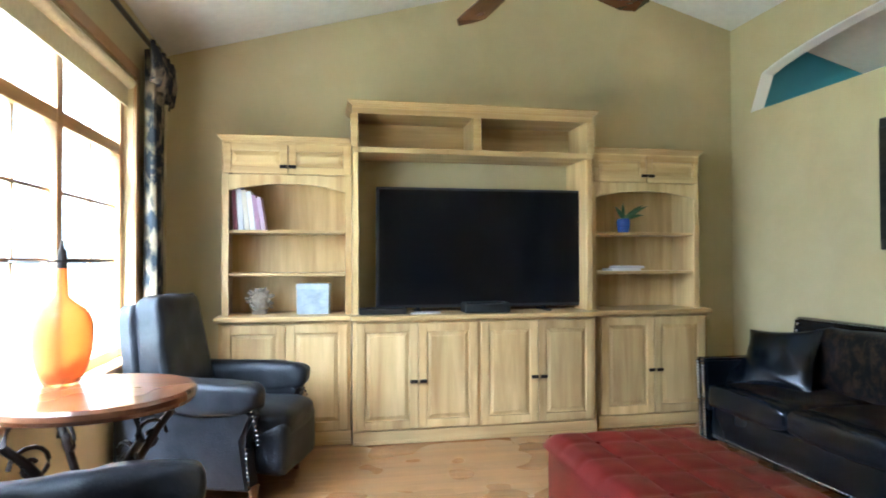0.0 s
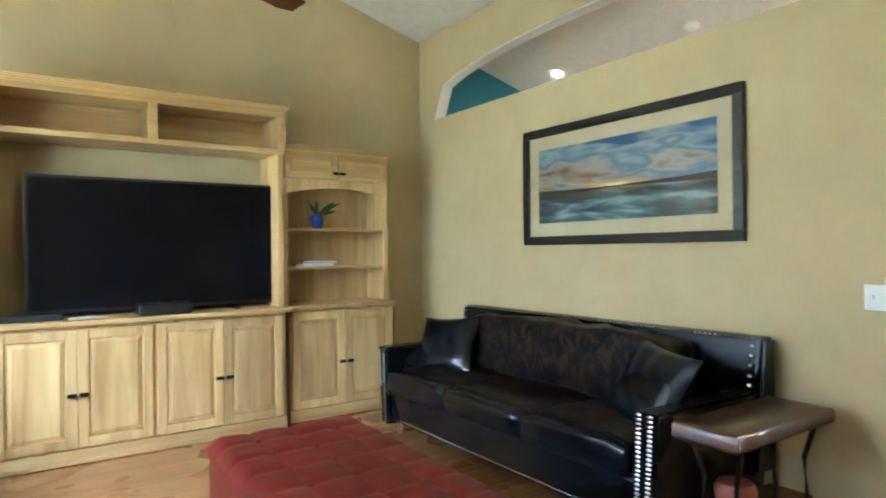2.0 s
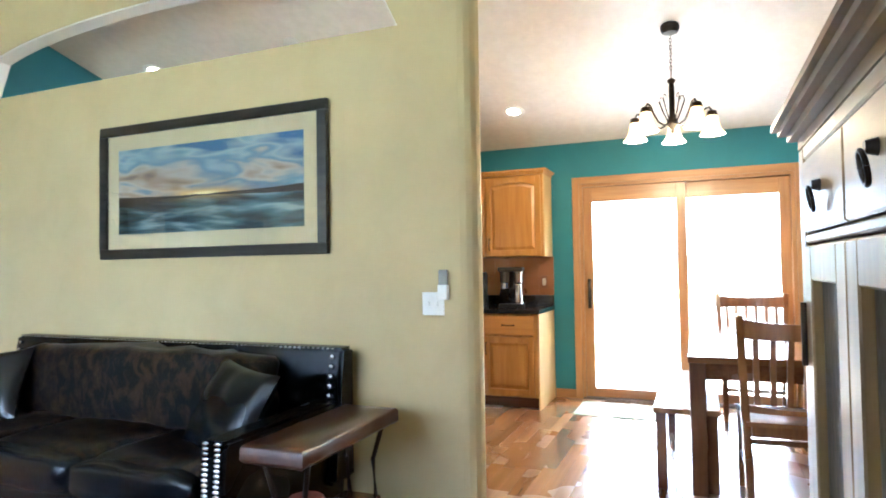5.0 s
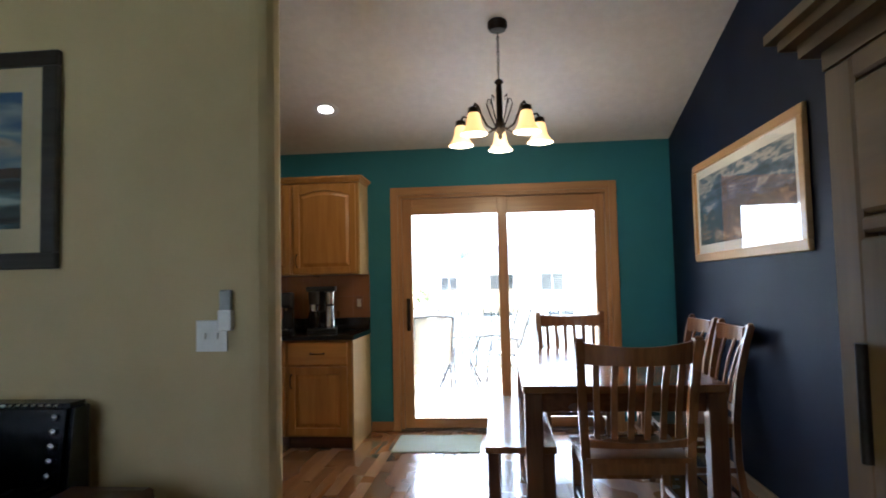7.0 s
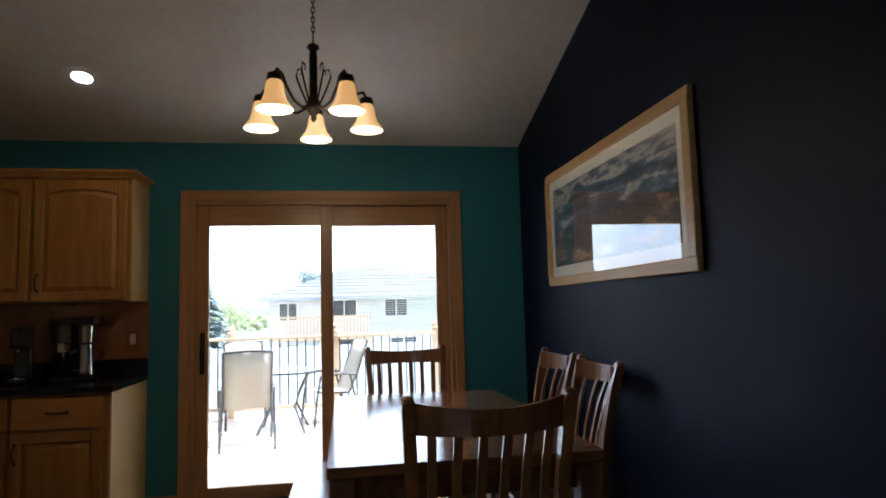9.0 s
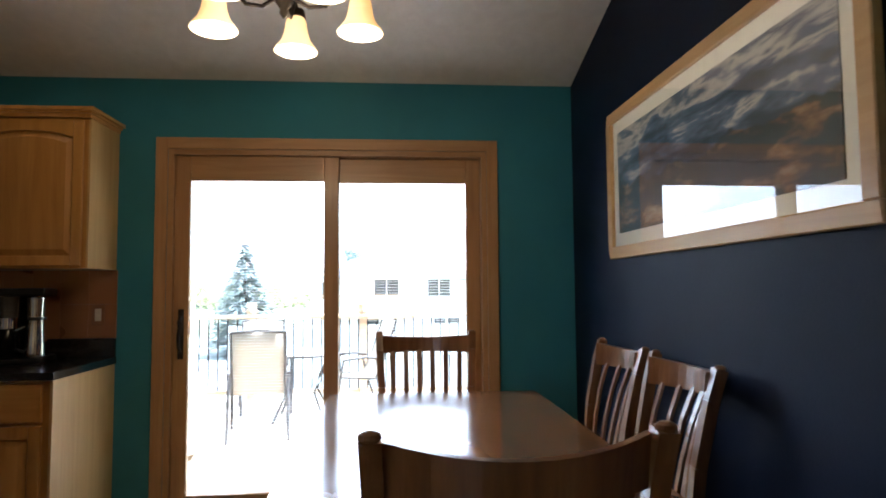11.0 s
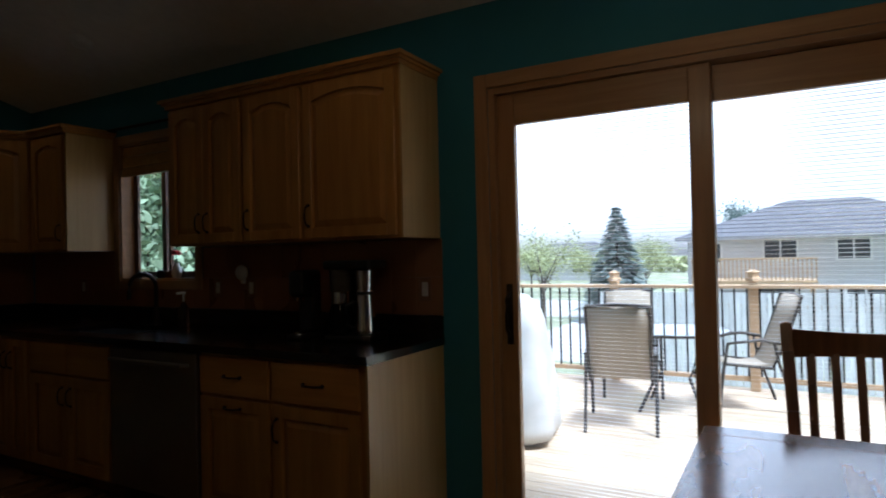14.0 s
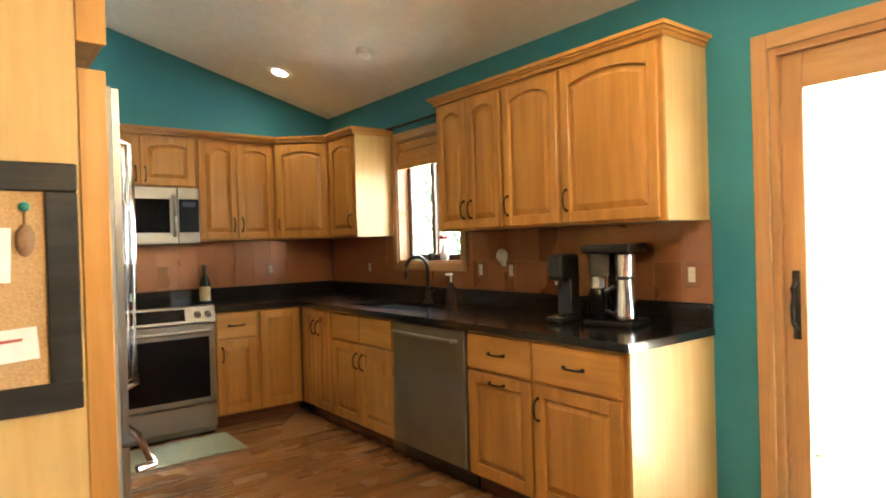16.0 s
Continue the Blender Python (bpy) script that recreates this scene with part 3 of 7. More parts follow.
# coral-like shell ornament and a boxed print
bm = bmesh.new()
rnd = random.Random(3)
for k in range(70):
    a, e = rnd.uniform(0, 6.283), rnd.uniform(-0.6, 1.4)
    d = Vector((math.cos(a) * math.cos(e), math.sin(a) * math.cos(e) * 0.6, math.sin(e)))
    tube(bm, [Vector((0, 0, 0.09)) + d * 0.02, Vector((0, 0, 0.09)) + d * rnd.uniform(0.085, 0.115)], 0.018, 6, 0.008)
bmesh.ops.create_icosphere(bm, subdivisions=2, radius=0.075, matrix=Matrix.Translation((0, 0, 0.09)))
box(bm, -0.05, 0.05, -0.04, 0.04, 0, 0.03)
single("shell_ornament", bm, material("dusty_coral", (0.20, 0.16, 0.115), (0.32, 0.27, 0.20), (25, 25, 25), 0.8, 0, 0.4), "brown round coral ornament on the counter", "ornament", pose(-0.44, 4.65, 0.906))
t = thing("keepsake_box", "pale blue printed keepsake box on the counter", "box", pose(-0.055, 4.6, 0.906, 0, 0, -8))
part("box_body", B(-0.115, 0.115, -0.05, 0.05, 0, 0.215, bevel=0.003), material("box_paper", (0.25, 0.29, 0.32), (0.42, 0.46, 0.48), (9, 9, 14), 0.6, 0, 0.05), t)
part("box_lid", B(-0.118, 0.118, -0.053, 0.053, 0.18, 0.22, bevel=0.002), material("lid_paper", (0.36, 0.39, 0.41), (0.43, 0.46, 0.48), (14, 14, 14), 0.6), t)
LEAF = material("plant_leaf", (0.018, 0.06, 0.016), (0.04, 0.11, 0.03), (20, 20, 20), 0.5, 0, 0.2)
t = thing("potted_plant", "blue glazed pot with a spiky green plant", "plant", pose(2.40, 4.62, 1.511))
bm = bmesh.new()
lathe(bm, [(0.038, 0), (0.05, 0.02), (0.055, 0.09), (0.048, 0.115), (0.043, 0.115), (0.045, 0.08)], seg=18)
part("pot", bm, material("blue_glaze", (0.02, 0.045, 0.20), (0.04, 0.08, 0.30), (15, 15, 15), 0.15), t, "cobalt blue glazed pot", True)
for a, ln, up in ((0.3, 0.30, 0.62), (-0.5, 0.24, 0.8), (2.6, 0.18, 1.15), (1.4, 0.2, 1.3), (0.0, 0.2, 0.5)):
    bm = bmesh.new()
    d = Vector((math.cos(a) * math.cos(up), math.sin(a) * math.cos(up) * 0.5, math.sin(up)))
    s = d.cross(Vector((0, 1, 0))).normalized()
    q = []
    for k in range(6):
        c = Vector((0, 0, 0.1)) + d * (ln * k / 5) - Vector((0, 0, 0.05 * (k / 5) ** 2))
        wd = 0.016 * math.sin(math.pi * (0.15 + 0.84 * k / 5)) + 0.001
        q.append((bm.verts.new(c + s * wd), bm.verts.new(c - Vector((0, 0.004, 0))), bm.verts.new(c - s * wd)))
    for u, v in zip(q, q[1:]):
        bm.faces.new((u[0], u[1], v[1], v[0]))
        bm.faces.new((u[1], u[2], v[2], v[1]))
    part("leaf", bm, LEAF, t)

# ---- sofa ----
def pillow(bm, hx, hz, fat, seed):
    """A square pillow with pointed corners, a seam all round and soft dents."""
    n = 16
    rows = {}
    for side in (-1, 1):
        for i in range(n + 1):
            for j in range(n + 1):
                u, v = 2 * i / n - 1, 2 * j / n - 1
                rim = i in (0, n) or j in (0, n)
                if rim and side > 0:
                    rows[side, i, j] = rows[-1, i, j]
                    continue
                puff = ((1 - u * u) * (1 - v * v)) ** 0.42
                x = hx * u * (1 - 0.09 * (1 - v * v) * abs(u))
                z = hz * v * (1 - 0.09 * (1 - u * u) * abs(v))
                dent = 0.018 * noise.noise(Vector((x * 9 + seed, side * 3.0, z * 9))) * puff
                rows[side, i, j] = bm.verts.new((x, side * (fat * puff + dent), z))
        for i in range(n):
            for j in range(n):
                q = [rows[side, i, j], rows[side, i + 1, j], rows[side, i + 1, j + 1], rows[side, i, j + 1]]
                bm.faces.new(q if side < 0 else q[::-1])


sofa = thing("sofa", "black leather sofa with hide cushions and nailhead trim", "sofa", pose(3.065, 2.72, 0, 0, 0, -90))
bm = bmesh.new()
box(bm, -1.11, 1.11, -0.43, 0.44, 0.07, 0.30, bevel=0.02, seg=2)
part("base", bm, BLACKLEATHER, sofa)
bm = bmesh.new()
prism(bm, [(0.26, 0.2), (0.465, 0.2), (0.465, 0.87), (0.35, 0.87)], -1.255, 1.255, Matrix(((0, 1, 0, 0), (1, 0, 0, 0), (0, 0, 1, 0), (0, 0, 0, 1))))
bmesh.ops.bevel(bm, geom=bm.edges[:], offset=0.018, segments=2, affect="EDGES")
part("backrest", bm, BLACKLEATHER, sofa)
for s in (-1, 1):
    bm = bmesh.new()
    prism(bm, [(s * 1.09, 0.05), (s * 1.2, 0.05), (s * 1.235, 0.61), (s * 1.11, 0.61)], -0.47, 0.44)
    bmesh.ops.bevel(bm, geom=bm.edges[:], offset=0.014, segments=2, affect="EDGES")
    arm = part("armrest", bm, BLACKLEATHER, sofa)
    bm = bmesh.new()
    for side in (0.26, 0.74):
        for k in range(27):
            z = 0.07 + k * 0.0204
            f = (z - 0.05) / 0.56
            xa, xb = 1.09 + 0.02 * f, 1.2 + 0.035 * f
            bmesh.ops.create_icosphere(bm, subdivisions=1, radius=0.0125, matrix=Matrix.Translation((s * (xa + (xb - xa) * side), -0.472, z)) @ Matrix.Diagonal((1.35, 0.5, 0.72, 1)))
    tagged(part("nailhead_trim", bm, NAIL, arm, "nickel nailheads up the arm front", True), kind="stuff")
bm = bmesh.new()
for k in range(83):
    bmesh.ops.create_icosphere(bm, subdivisions=1, radius=0.009, matrix=Matrix.Translation((-1.2 + k * 0.0292, 0.352, 0.864)) @ Matrix.Diagonal((1, 1, 0.6, 1)))
for k in range(6):
    for s in (-1, 1):
        bmesh.ops.create_icosphere(bm, subdivisions=1, radius=0.0125, matrix=Matrix.Translation((s * 1.2, 0.335 - k * 0.009, 0.825 - k * 0.048)) @ Matrix.Diagonal((1, 0.6, 1, 1)))
tagged(part("back_nailhead_trim", bm, NAIL, sofa, "nickel nailheads along the backrest", True), kind="stuff")
bm = bmesh.new()
for k in range(88):
    bmesh.ops.create_icosphere(bm, subdivisions=1, radius=0.006, matrix=Matrix.Translation((-1.09 + k * 0.025, -0.432, 0.095)) @ Matrix.Diagonal((1, 0.5, 1, 1)))
tagged(part("base_nailhead_trim", bm, NAIL, sofa, "nickel nailheads along the base", True), kind="stuff")
for k, x in enumerate((-0.725, 0.0, 0.725)):
    bm = bmesh.new()
    cushion(bm, x - 0.36, x + 0.36, -0.41, 0.24, 0.30, 0.46, 10, 0.3, 0.12, k, 0.01)
    seat = part("seat_cushion", bm, HIDE, sofa, "brindle hide seat cushion", True)
    bm = bmesh.new()
    cushion(bm, x - 0.361, x + 0.361, -0.495, -0.365, 0.292, 0.458, 10, 0.42, 0, k + 5, 0.01)
    part("front_pad", bm, BLACKLEATHER, seat, "padded black leather front", True)
bm = bmesh.new()
cushion(bm, -0.92, 0.92, 0.08, 0.34, 0.44, 0.85, 12, 0.35, 0.03, 9, 0.03)
part("back_cushion", bm, HIDE, sofa, "one long brindle hide back cushion", True)
for s in (-1, 1):
    for y in (-0.4, 0.4):
        bm = bmesh.new()
        lathe(bm, [(0.022, 0), (0.032, 0.07)], s * 1.02, y, 10)
        part("leg", bm, DARKWOOD_Z, sofa)
for s, rz in ((-1, 14), (1, -16)):
    bm = bmesh.new()
    pillow(bm, 0.26, 0.225, 0.075, s + 3)
    m = pose(3.065, 2.72, 0, 0, 0, -90) @ pose(s * 0.90, -0.07, 0.622, -28, s * 5, rz * 1.3)
    single("throw_pillow", bm, BLACKLEATHER, "square black leather pillow leaning on the sofa", "pillow", m, "sofa pillows", smooth=True)

# ---- tufted ottoman ----
ot = thing("ottoman", "tufted oxblood leather ottoman on the oak floor", "ottoman", pose(1.525, 2.265, 0, 0, 0, -1) @ Matrix.Diagonal((1.13, 1.18, 1, 1)))
bm = bmesh.new()
cushion(bm, -0.355, 0.355, -0.655, 0.655, 0.04, 0.36, 10, 0.1, 0, 1, 0.004)
part("body", bm, REDLEATHER, ot, smooth=True)
bm = bmesh.new()
NX, NYY = 44, 80
vs = {}
for i in range(NX + 1):
    for j in range(NYY + 1):
        u, v = i / NX, j / NYY
        x, y = -0.36 + 0.72 * u, -0.66 + 1.32 * v
        cx, cy = abs((u * 4) % 1 - 0.5) * 2, abs((v * 7) % 1 - 0.5) * 2
        dome = 0.013 * (1 - cx ** 3) ** 0.5 * (1 - cy ** 3) ** 0.5
        edge = min(u, 1 - u, (v if v < 0.5 else 1 - v) * 1.83) / 0.09
        round_off = -0.05 * max(0.0, 1 - edge) ** 2
        vs[i, j] = bm.verts.new((x, y, 0.40 + dome + round_off + 0.003 * noise.noise(Vector((x * 14, y * 14, 0)))))
for i in range(NX):
    for j in range(NYY):
        bm.faces.new((vs[i, j], vs[i + 1, j], vs[i + 1, j + 1], vs[i, j + 1]))
rim = [vs[i, 0] for i in range(NX + 1)] + [vs[NX, j] for j in range(1, NYY + 1)] + [vs[i, NYY] for i in range(NX - 1, -1, -1)] + [vs[0, j] for j in range(NYY - 1, 0, -1)]
low = [bm.verts.new((v.co.x, v.co.y, 0.33)) for v in rim]
for k in range(len(rim)):
    q = (k + 1) % len(rim)
    bm.faces.new((rim[k], low[k], low[q], rim[q]))
part("tufted_top", bm, REDLEATHER, ot, "tufted padded lid", True)
for i in range(1, 4):
    for j in range(1, 7):
        bm = bmesh.new()
        bmesh.ops.create_icosphere(bm, subdivisions=2, radius=0.011, matrix=Matrix.Translation((-0.36 + 0.18 * i, -0.66 + 1.32 * j / 7, 0.402)) @ Matrix.Diagonal((1, 1, 0.5, 1)))
        part("button", bm, REDLEATHER, ot, "", True)
for sx in (-1, 1):
    for sy in (-1, 1):
        part("foot", B(sx * 0.3 - 0.03, sx * 0.3 + 0.03, sy * 0.6 - 0.03, sy * 0.6 + 0.03, 0, 0.05, bevel=0.004), DARKWOOD_Z, ot)

# ---- slab end table ----
SLABWOOD = wood("dark_slab_wood", (0.03, 0.011, 0.005), (0.10, 0.038, 0.016), "x", 0.3, 0.3, 0.1, 1.2, 9, 0.2)
et = thing("end_table", "thick dark wood slab end table on iron legs", "table", Matrix.Translation((2.985, 1.277, 0)) @ Matrix.Diagonal((0.81, 0.88, 1.07, 1)))
bm = bmesh.new()
n = 18
rows = []
for z, sh in ((0.50, 0.014), (0.512, 0.0), (0.556, 0.002), (0.566, 0.012)):
    row = []
    for k in range(n):
        row.append(bm.verts.new((-0.47 + sh + (0.94 - 2 * sh) * k / (n - 1), -0.165 + sh + 0.012 * noise.noise(Vector((k * 0.55, 1, 0))), z)))
    for k in range(n - 1, -1, -1):
        row.append(bm.verts.new((-0.47 + sh + (0.94 - 2 * sh) * k / (n - 1), 0.165 - sh + 0.012 * noise.noise(Vector((k * 0.55, 5, 0))), z)))
    rows.append(row)
for a, b in zip(rows, rows[1:]):
    for k in range(len(a)):
        q = (k + 1) % len(a)
        bm.faces.new((a[k], a[q], b[q], b[k]))
bm.faces.new(rows[0][::-1])
bm.faces.new(rows[-1])
part("slab_top", bm, SLABWOOD, et, "dark live-edge wooden slab", True)
for sx in (-1, 1):
    for sy in (-1, 1):
        bm = bmesh.new()
        tube(bm, [(sx * 0.36, sy * 0.12, 0.5), (sx * 0.33, sy * 0.08, 0.36), (sx * 0.36, sy * 0.08, 0.2), (sx * 0.40, sy * 0.14, 0.0)], 0.013, 8)
        part("leg", bm, IRON, et, "curved dark iron leg", True)
bm = bmesh.new()
box(bm, -0.36, 0.36, -0.11, 0.11, 0.18, 0.205, bevel=0.004)
part("lower_shelf", bm, DARKWOOD_X, et)
bm = bmesh.new()
lathe(bm, [(0.05, 0), (0.075, 0.03), (0.085, 0.1), (0.07, 0.13), (0.06, 0.13)], seg=16)
single("small_bowl", bm, material("red_brown_clay", (0.16, 0.04, 0.025), (0.25, 0.07, 0.04), (18, 18, 18), 0.5), "red-brown bowl under the slab table", "bowl", pose(2.83, 1.28, 0.2205), smooth=True)


# ---- recliners ----
def recliner(label, m):
    t = thing("recliner", label, "armchair", m, "pair of recliners")
    bm = bmesh.new()
    box(bm, -0.27, 0.27, -0.33, 0.32, 0.12, 0.33, bevel=0.02, seg=2)
    part("seat_frame", bm, GREYLEATHER, t)
    bm = bmesh.new()
    cushion(bm, -0.265, 0.265, -0.52, 0.24, 0.31, 0.48, 9, 0.35, 0.15, 2, 0.008)
    part("seat_cushion", bm, GREYLEATHER, t, "", True)
    bm = bmesh.new()
    cushion(bm, -0.26, 0.26, -0.515, -0.33, 0.13, 0.43, 8, 0.3, 0, 4, 0.006)
    part("footrest", bm, GREYLEATHER, t, "", True)
    bm = bmesh.new()
    cushion(bm, -0.27, 0.27, -0.085, 0.085, 0, 0.67, 12, 0.22, 0, 6, 0.014)
    for v in bm.verts:
        v.co.x *= 1.02 - 0.2 * v.co.z / 0.67
    bmesh.ops.transform(bm, matrix=pose(0, 0.22, 0.43, -9, 0, 0), verts=bm.verts)
    bk = part("back_cushion", bm, GREYLEATHER, t, "", True)
    bm = bmesh.new()
    cushion(bm, -0.3, 0.3, -0.045, 0.045, 0, 0.66, 10, 0.25, 0, 7, 0.008)
    for v in bm.verts:
        v.co.x *= 1.02 - 0.16 * v.co.z / 0.66
    bmesh.ops.transform(bm, matrix=pose(0, 0.33, 0.40, -9, 0, 0), verts=bm.verts)
    part("outer_back", bm, GREYLEATHER, t, "", True)
    for s in (-1, 1):
        bm = bmesh.new()
        prism(bm, [(-0.38, 0.1), (0.4, 0.1), (0.4, 0.56), (-0.30, 0.58), (-0.40, 0.5), (-0.34, 0.36)], s * 0.325 - 0.065, s * 0.325 + 0.065, Matrix(((0, 1, 0, 0), (1, 0, 0, 0), (0, 0, 1, 0), (0, 0, 0, 1))))
        bmesh.ops.bevel(bm, geom=bm.edges[:], offset=0.022, segments=3, affect="EDGES")
        part("side_panel", bm, GREYLEATHER, t, "", True)
        bm = bmesh.new()
        cushion(bm, s * 0.335 - 0.085, s * 0.335 + 0.085, -0.425, 0.36, 0.49, 0.66, 12, 0.42, 0.06, s + 8, 0.014)
        arm = part("armrest", bm, GREYLEATHER, t, "padded rolled armrest", True)
        bm = bmesh.new()
        for k in range(18):
            z = 0.13 + k * 0.024
            bmesh.ops.create_icosphere(bm, subdivisions=1, radius=0.007, matrix=Matrix.Translation((s * 0.372, -0.368 - 0.05 * math.sin(math.pi * k / 17) * (1 if k > 8 else -0.3), z)))
        tagged(part("nailhead_trim", bm, NAIL, arm, "nailheads along the arm front", True), kind="stuff")
    for sx in (-1, 1):
        for y in (-0.36, 0.34):
            bm = bmesh.new()
            lathe(bm, [(0.018, 0), (0.032, 0.12)], sx * 0.3, y, 10)
            part("leg", bm, DARKWOOD_Z, t)
    return t


recliner("charcoal leather recliner standing beside the bookcase", pose(-0.59, 3.80, 0, 0, 0, 71))
recliner("charcoal leather recliner standing before the round table", pose(-0.67, 1.70, 0, 0, 0, 108))

# ---- round table and lamp ----
TC = Vector((-0.775, 2.38, 0))
TZ = 0.84
rt = thing("round_table", "round dark wood table with scrolled iron legs", "table", Matrix.Translation(TC))
bm = bmesh.new()
lathe(bm, [(0.30, TZ - 0.05), (0.328, TZ - 0.045), (0.335, TZ - 0.03), (0.335, TZ - 0.012), (0.325, TZ), (0.01, TZ)], seg=48)
part("tabletop", bm, DARKWOOD_X, rt, "polished round wooden top")
for k in range(4):
    a = math.pi / 4 + k * math.pi / 2
    ca, sa = math.cos(a), math.sin(a)
    bm = bmesh.new()
    prof = [(0.26, TZ - 0.05), (0.29, TZ - 0.13), (0.22, TZ - 0.2), (0.12, 0.5), (0.09, 0.35), (0.16, 0.16), (0.27, 0.05), (0.31, 0.03), (0.30, 0.0)]
    tube(bm, [(r * ca, r * sa, z) for r, z in prof], 0.016, 8)
    leg = part("leg", bm, IRON, rt, "curved iron leg", True)
    bm = bmesh.new()
    sp = []
    for q in range(22):
        an = q * 0.42
        r = 0.07 * (1 - q / 26)
        sp.append(((0.2 + r * math.cos(an)) * ca, (0.2 + r * math.cos(an)) * sa, 0.63 + r * math.sin(an)))
    tube(bm, sp, 0.008, 6)
    part("scroll", bm, IRON, leg, "", True)
lp = thing("table_lamp", "amber glass jug lamp with a sheer shade", "lamp", Matrix.Translation((-0.94, 2.52, TZ)))
AMBER = glass("amber_glass", (0.66, 0.28, 0.09), 0.2, 1.2)
AMBER.node_tree.nodes["Principled BSDF"].inputs["Transmission Weight"].default_value = 0.86
bm = bmesh.new()
outer = [(0.83 * r, h) for r, h in ((0.068, 0.0), (0.078, 0.01), (0.104, 0.055), (0.124, 0.12), (0.13, 0.19), (0.122, 0.24), (0.096, 0.278), (0.056, 0.303), (0.03, 0.325), (0.024, 0.43))]
inner = [(max(r - 0.006, 0.012), h + (0.008 if h < 0.02 else 0)) for r, h in outer][::-1]
lathe(bm, outer + inner, seg=36)
part("glass_body", bm, AMBER, lp, "amber glass jug body", True)
bm = bmesh.new()
tube(bm, [(0, 0, 0.43), (0, 0, 0.50)], 0.02, 12, 0.014)
tube(bm, [(0, 0, 0.50), (0, 0, 0.535)], 0.009, 8, 0.004)
part("socket", bm, IRON, lp, "dark metal socket and finial", True)
bm = bmesh.new()
ring = [(0.16 * math.cos(2 * math.pi * k / 40), 0.16 * math.sin(2 * math.pi * k / 40), 0.455) for k in range(41)]
tube(bm, ring, 0.004, 6)
for k in range(3):
    a = 2.1 * k + 0.4
    tube(bm, [(0, 0, 0.46), (0.17 * math.cos(a), 0.17 * math.sin(a), 0.455)], 0.0025, 5)
part("shade_ring", bm, IRON, lp, "thin dark wire ring", True)

# ---- picture over the sofa ----
def picture(name, label, m, w, h, frame_mat, fw, mat_mat, mw, art, depth=0.03):
    t = thing(name, label, "picture", m, "framed pictures")
    for a in ((-w / 2, w / 2, -h / 2, -h / 2 + fw), (-w / 2, w / 2, h / 2 - fw, h / 2)):
        bm = bmesh.new()
        prism(bm, [(-depth, a[2]), (0, a[2]), (0, a[3]), (-depth * 0.8, a[3])] if a[2] > 0 else [(-depth * 0.8, a[2]), (0, a[2]), (0, a[3]), (-depth, a[3])], a[0], a[1], Matrix(((0, 1, 0, 0), (1, 0, 0, 0), (0, 0, 1, 0), (0, 0, 0, 1))))
        bmesh.ops.bevel(bm, geom=bm.edges[:], offset=0.004, segments=1, affect="EDGES")
        part("frame_rail", bm, frame_mat, t)
    for x0, x1 in ((-w / 2, -w / 2 + fw), (w / 2 - fw, w / 2)):
        part("frame_stile", B(x0, x1, -depth, 0, -h / 2 + fw, h / 2 - fw, bevel=0.004), frame_mat, t)
    part("mat_board", B(-w / 2 + fw, w / 2 - fw, -0.012, -0.009, -h / 2 + fw, h / 2 - fw), mat_mat, t, "plain mat board")
    part("print", B(-w / 2 + fw + mw, w / 2 - fw - mw, -0.0145, -0.0125, -h / 2 + fw + mw, h / 2 - fw - mw), art, t, "landscape print")
    g = part("glazing", B(-w / 2 + fw - 0.002, w / 2 - fw + 0.002, -0.0195, -0.0175, -h / 2 + fw - 0.002, h / 2 - fw + 0.002), CLEAR, t, "clear glass")
    g.visible_shadow = False
    return t


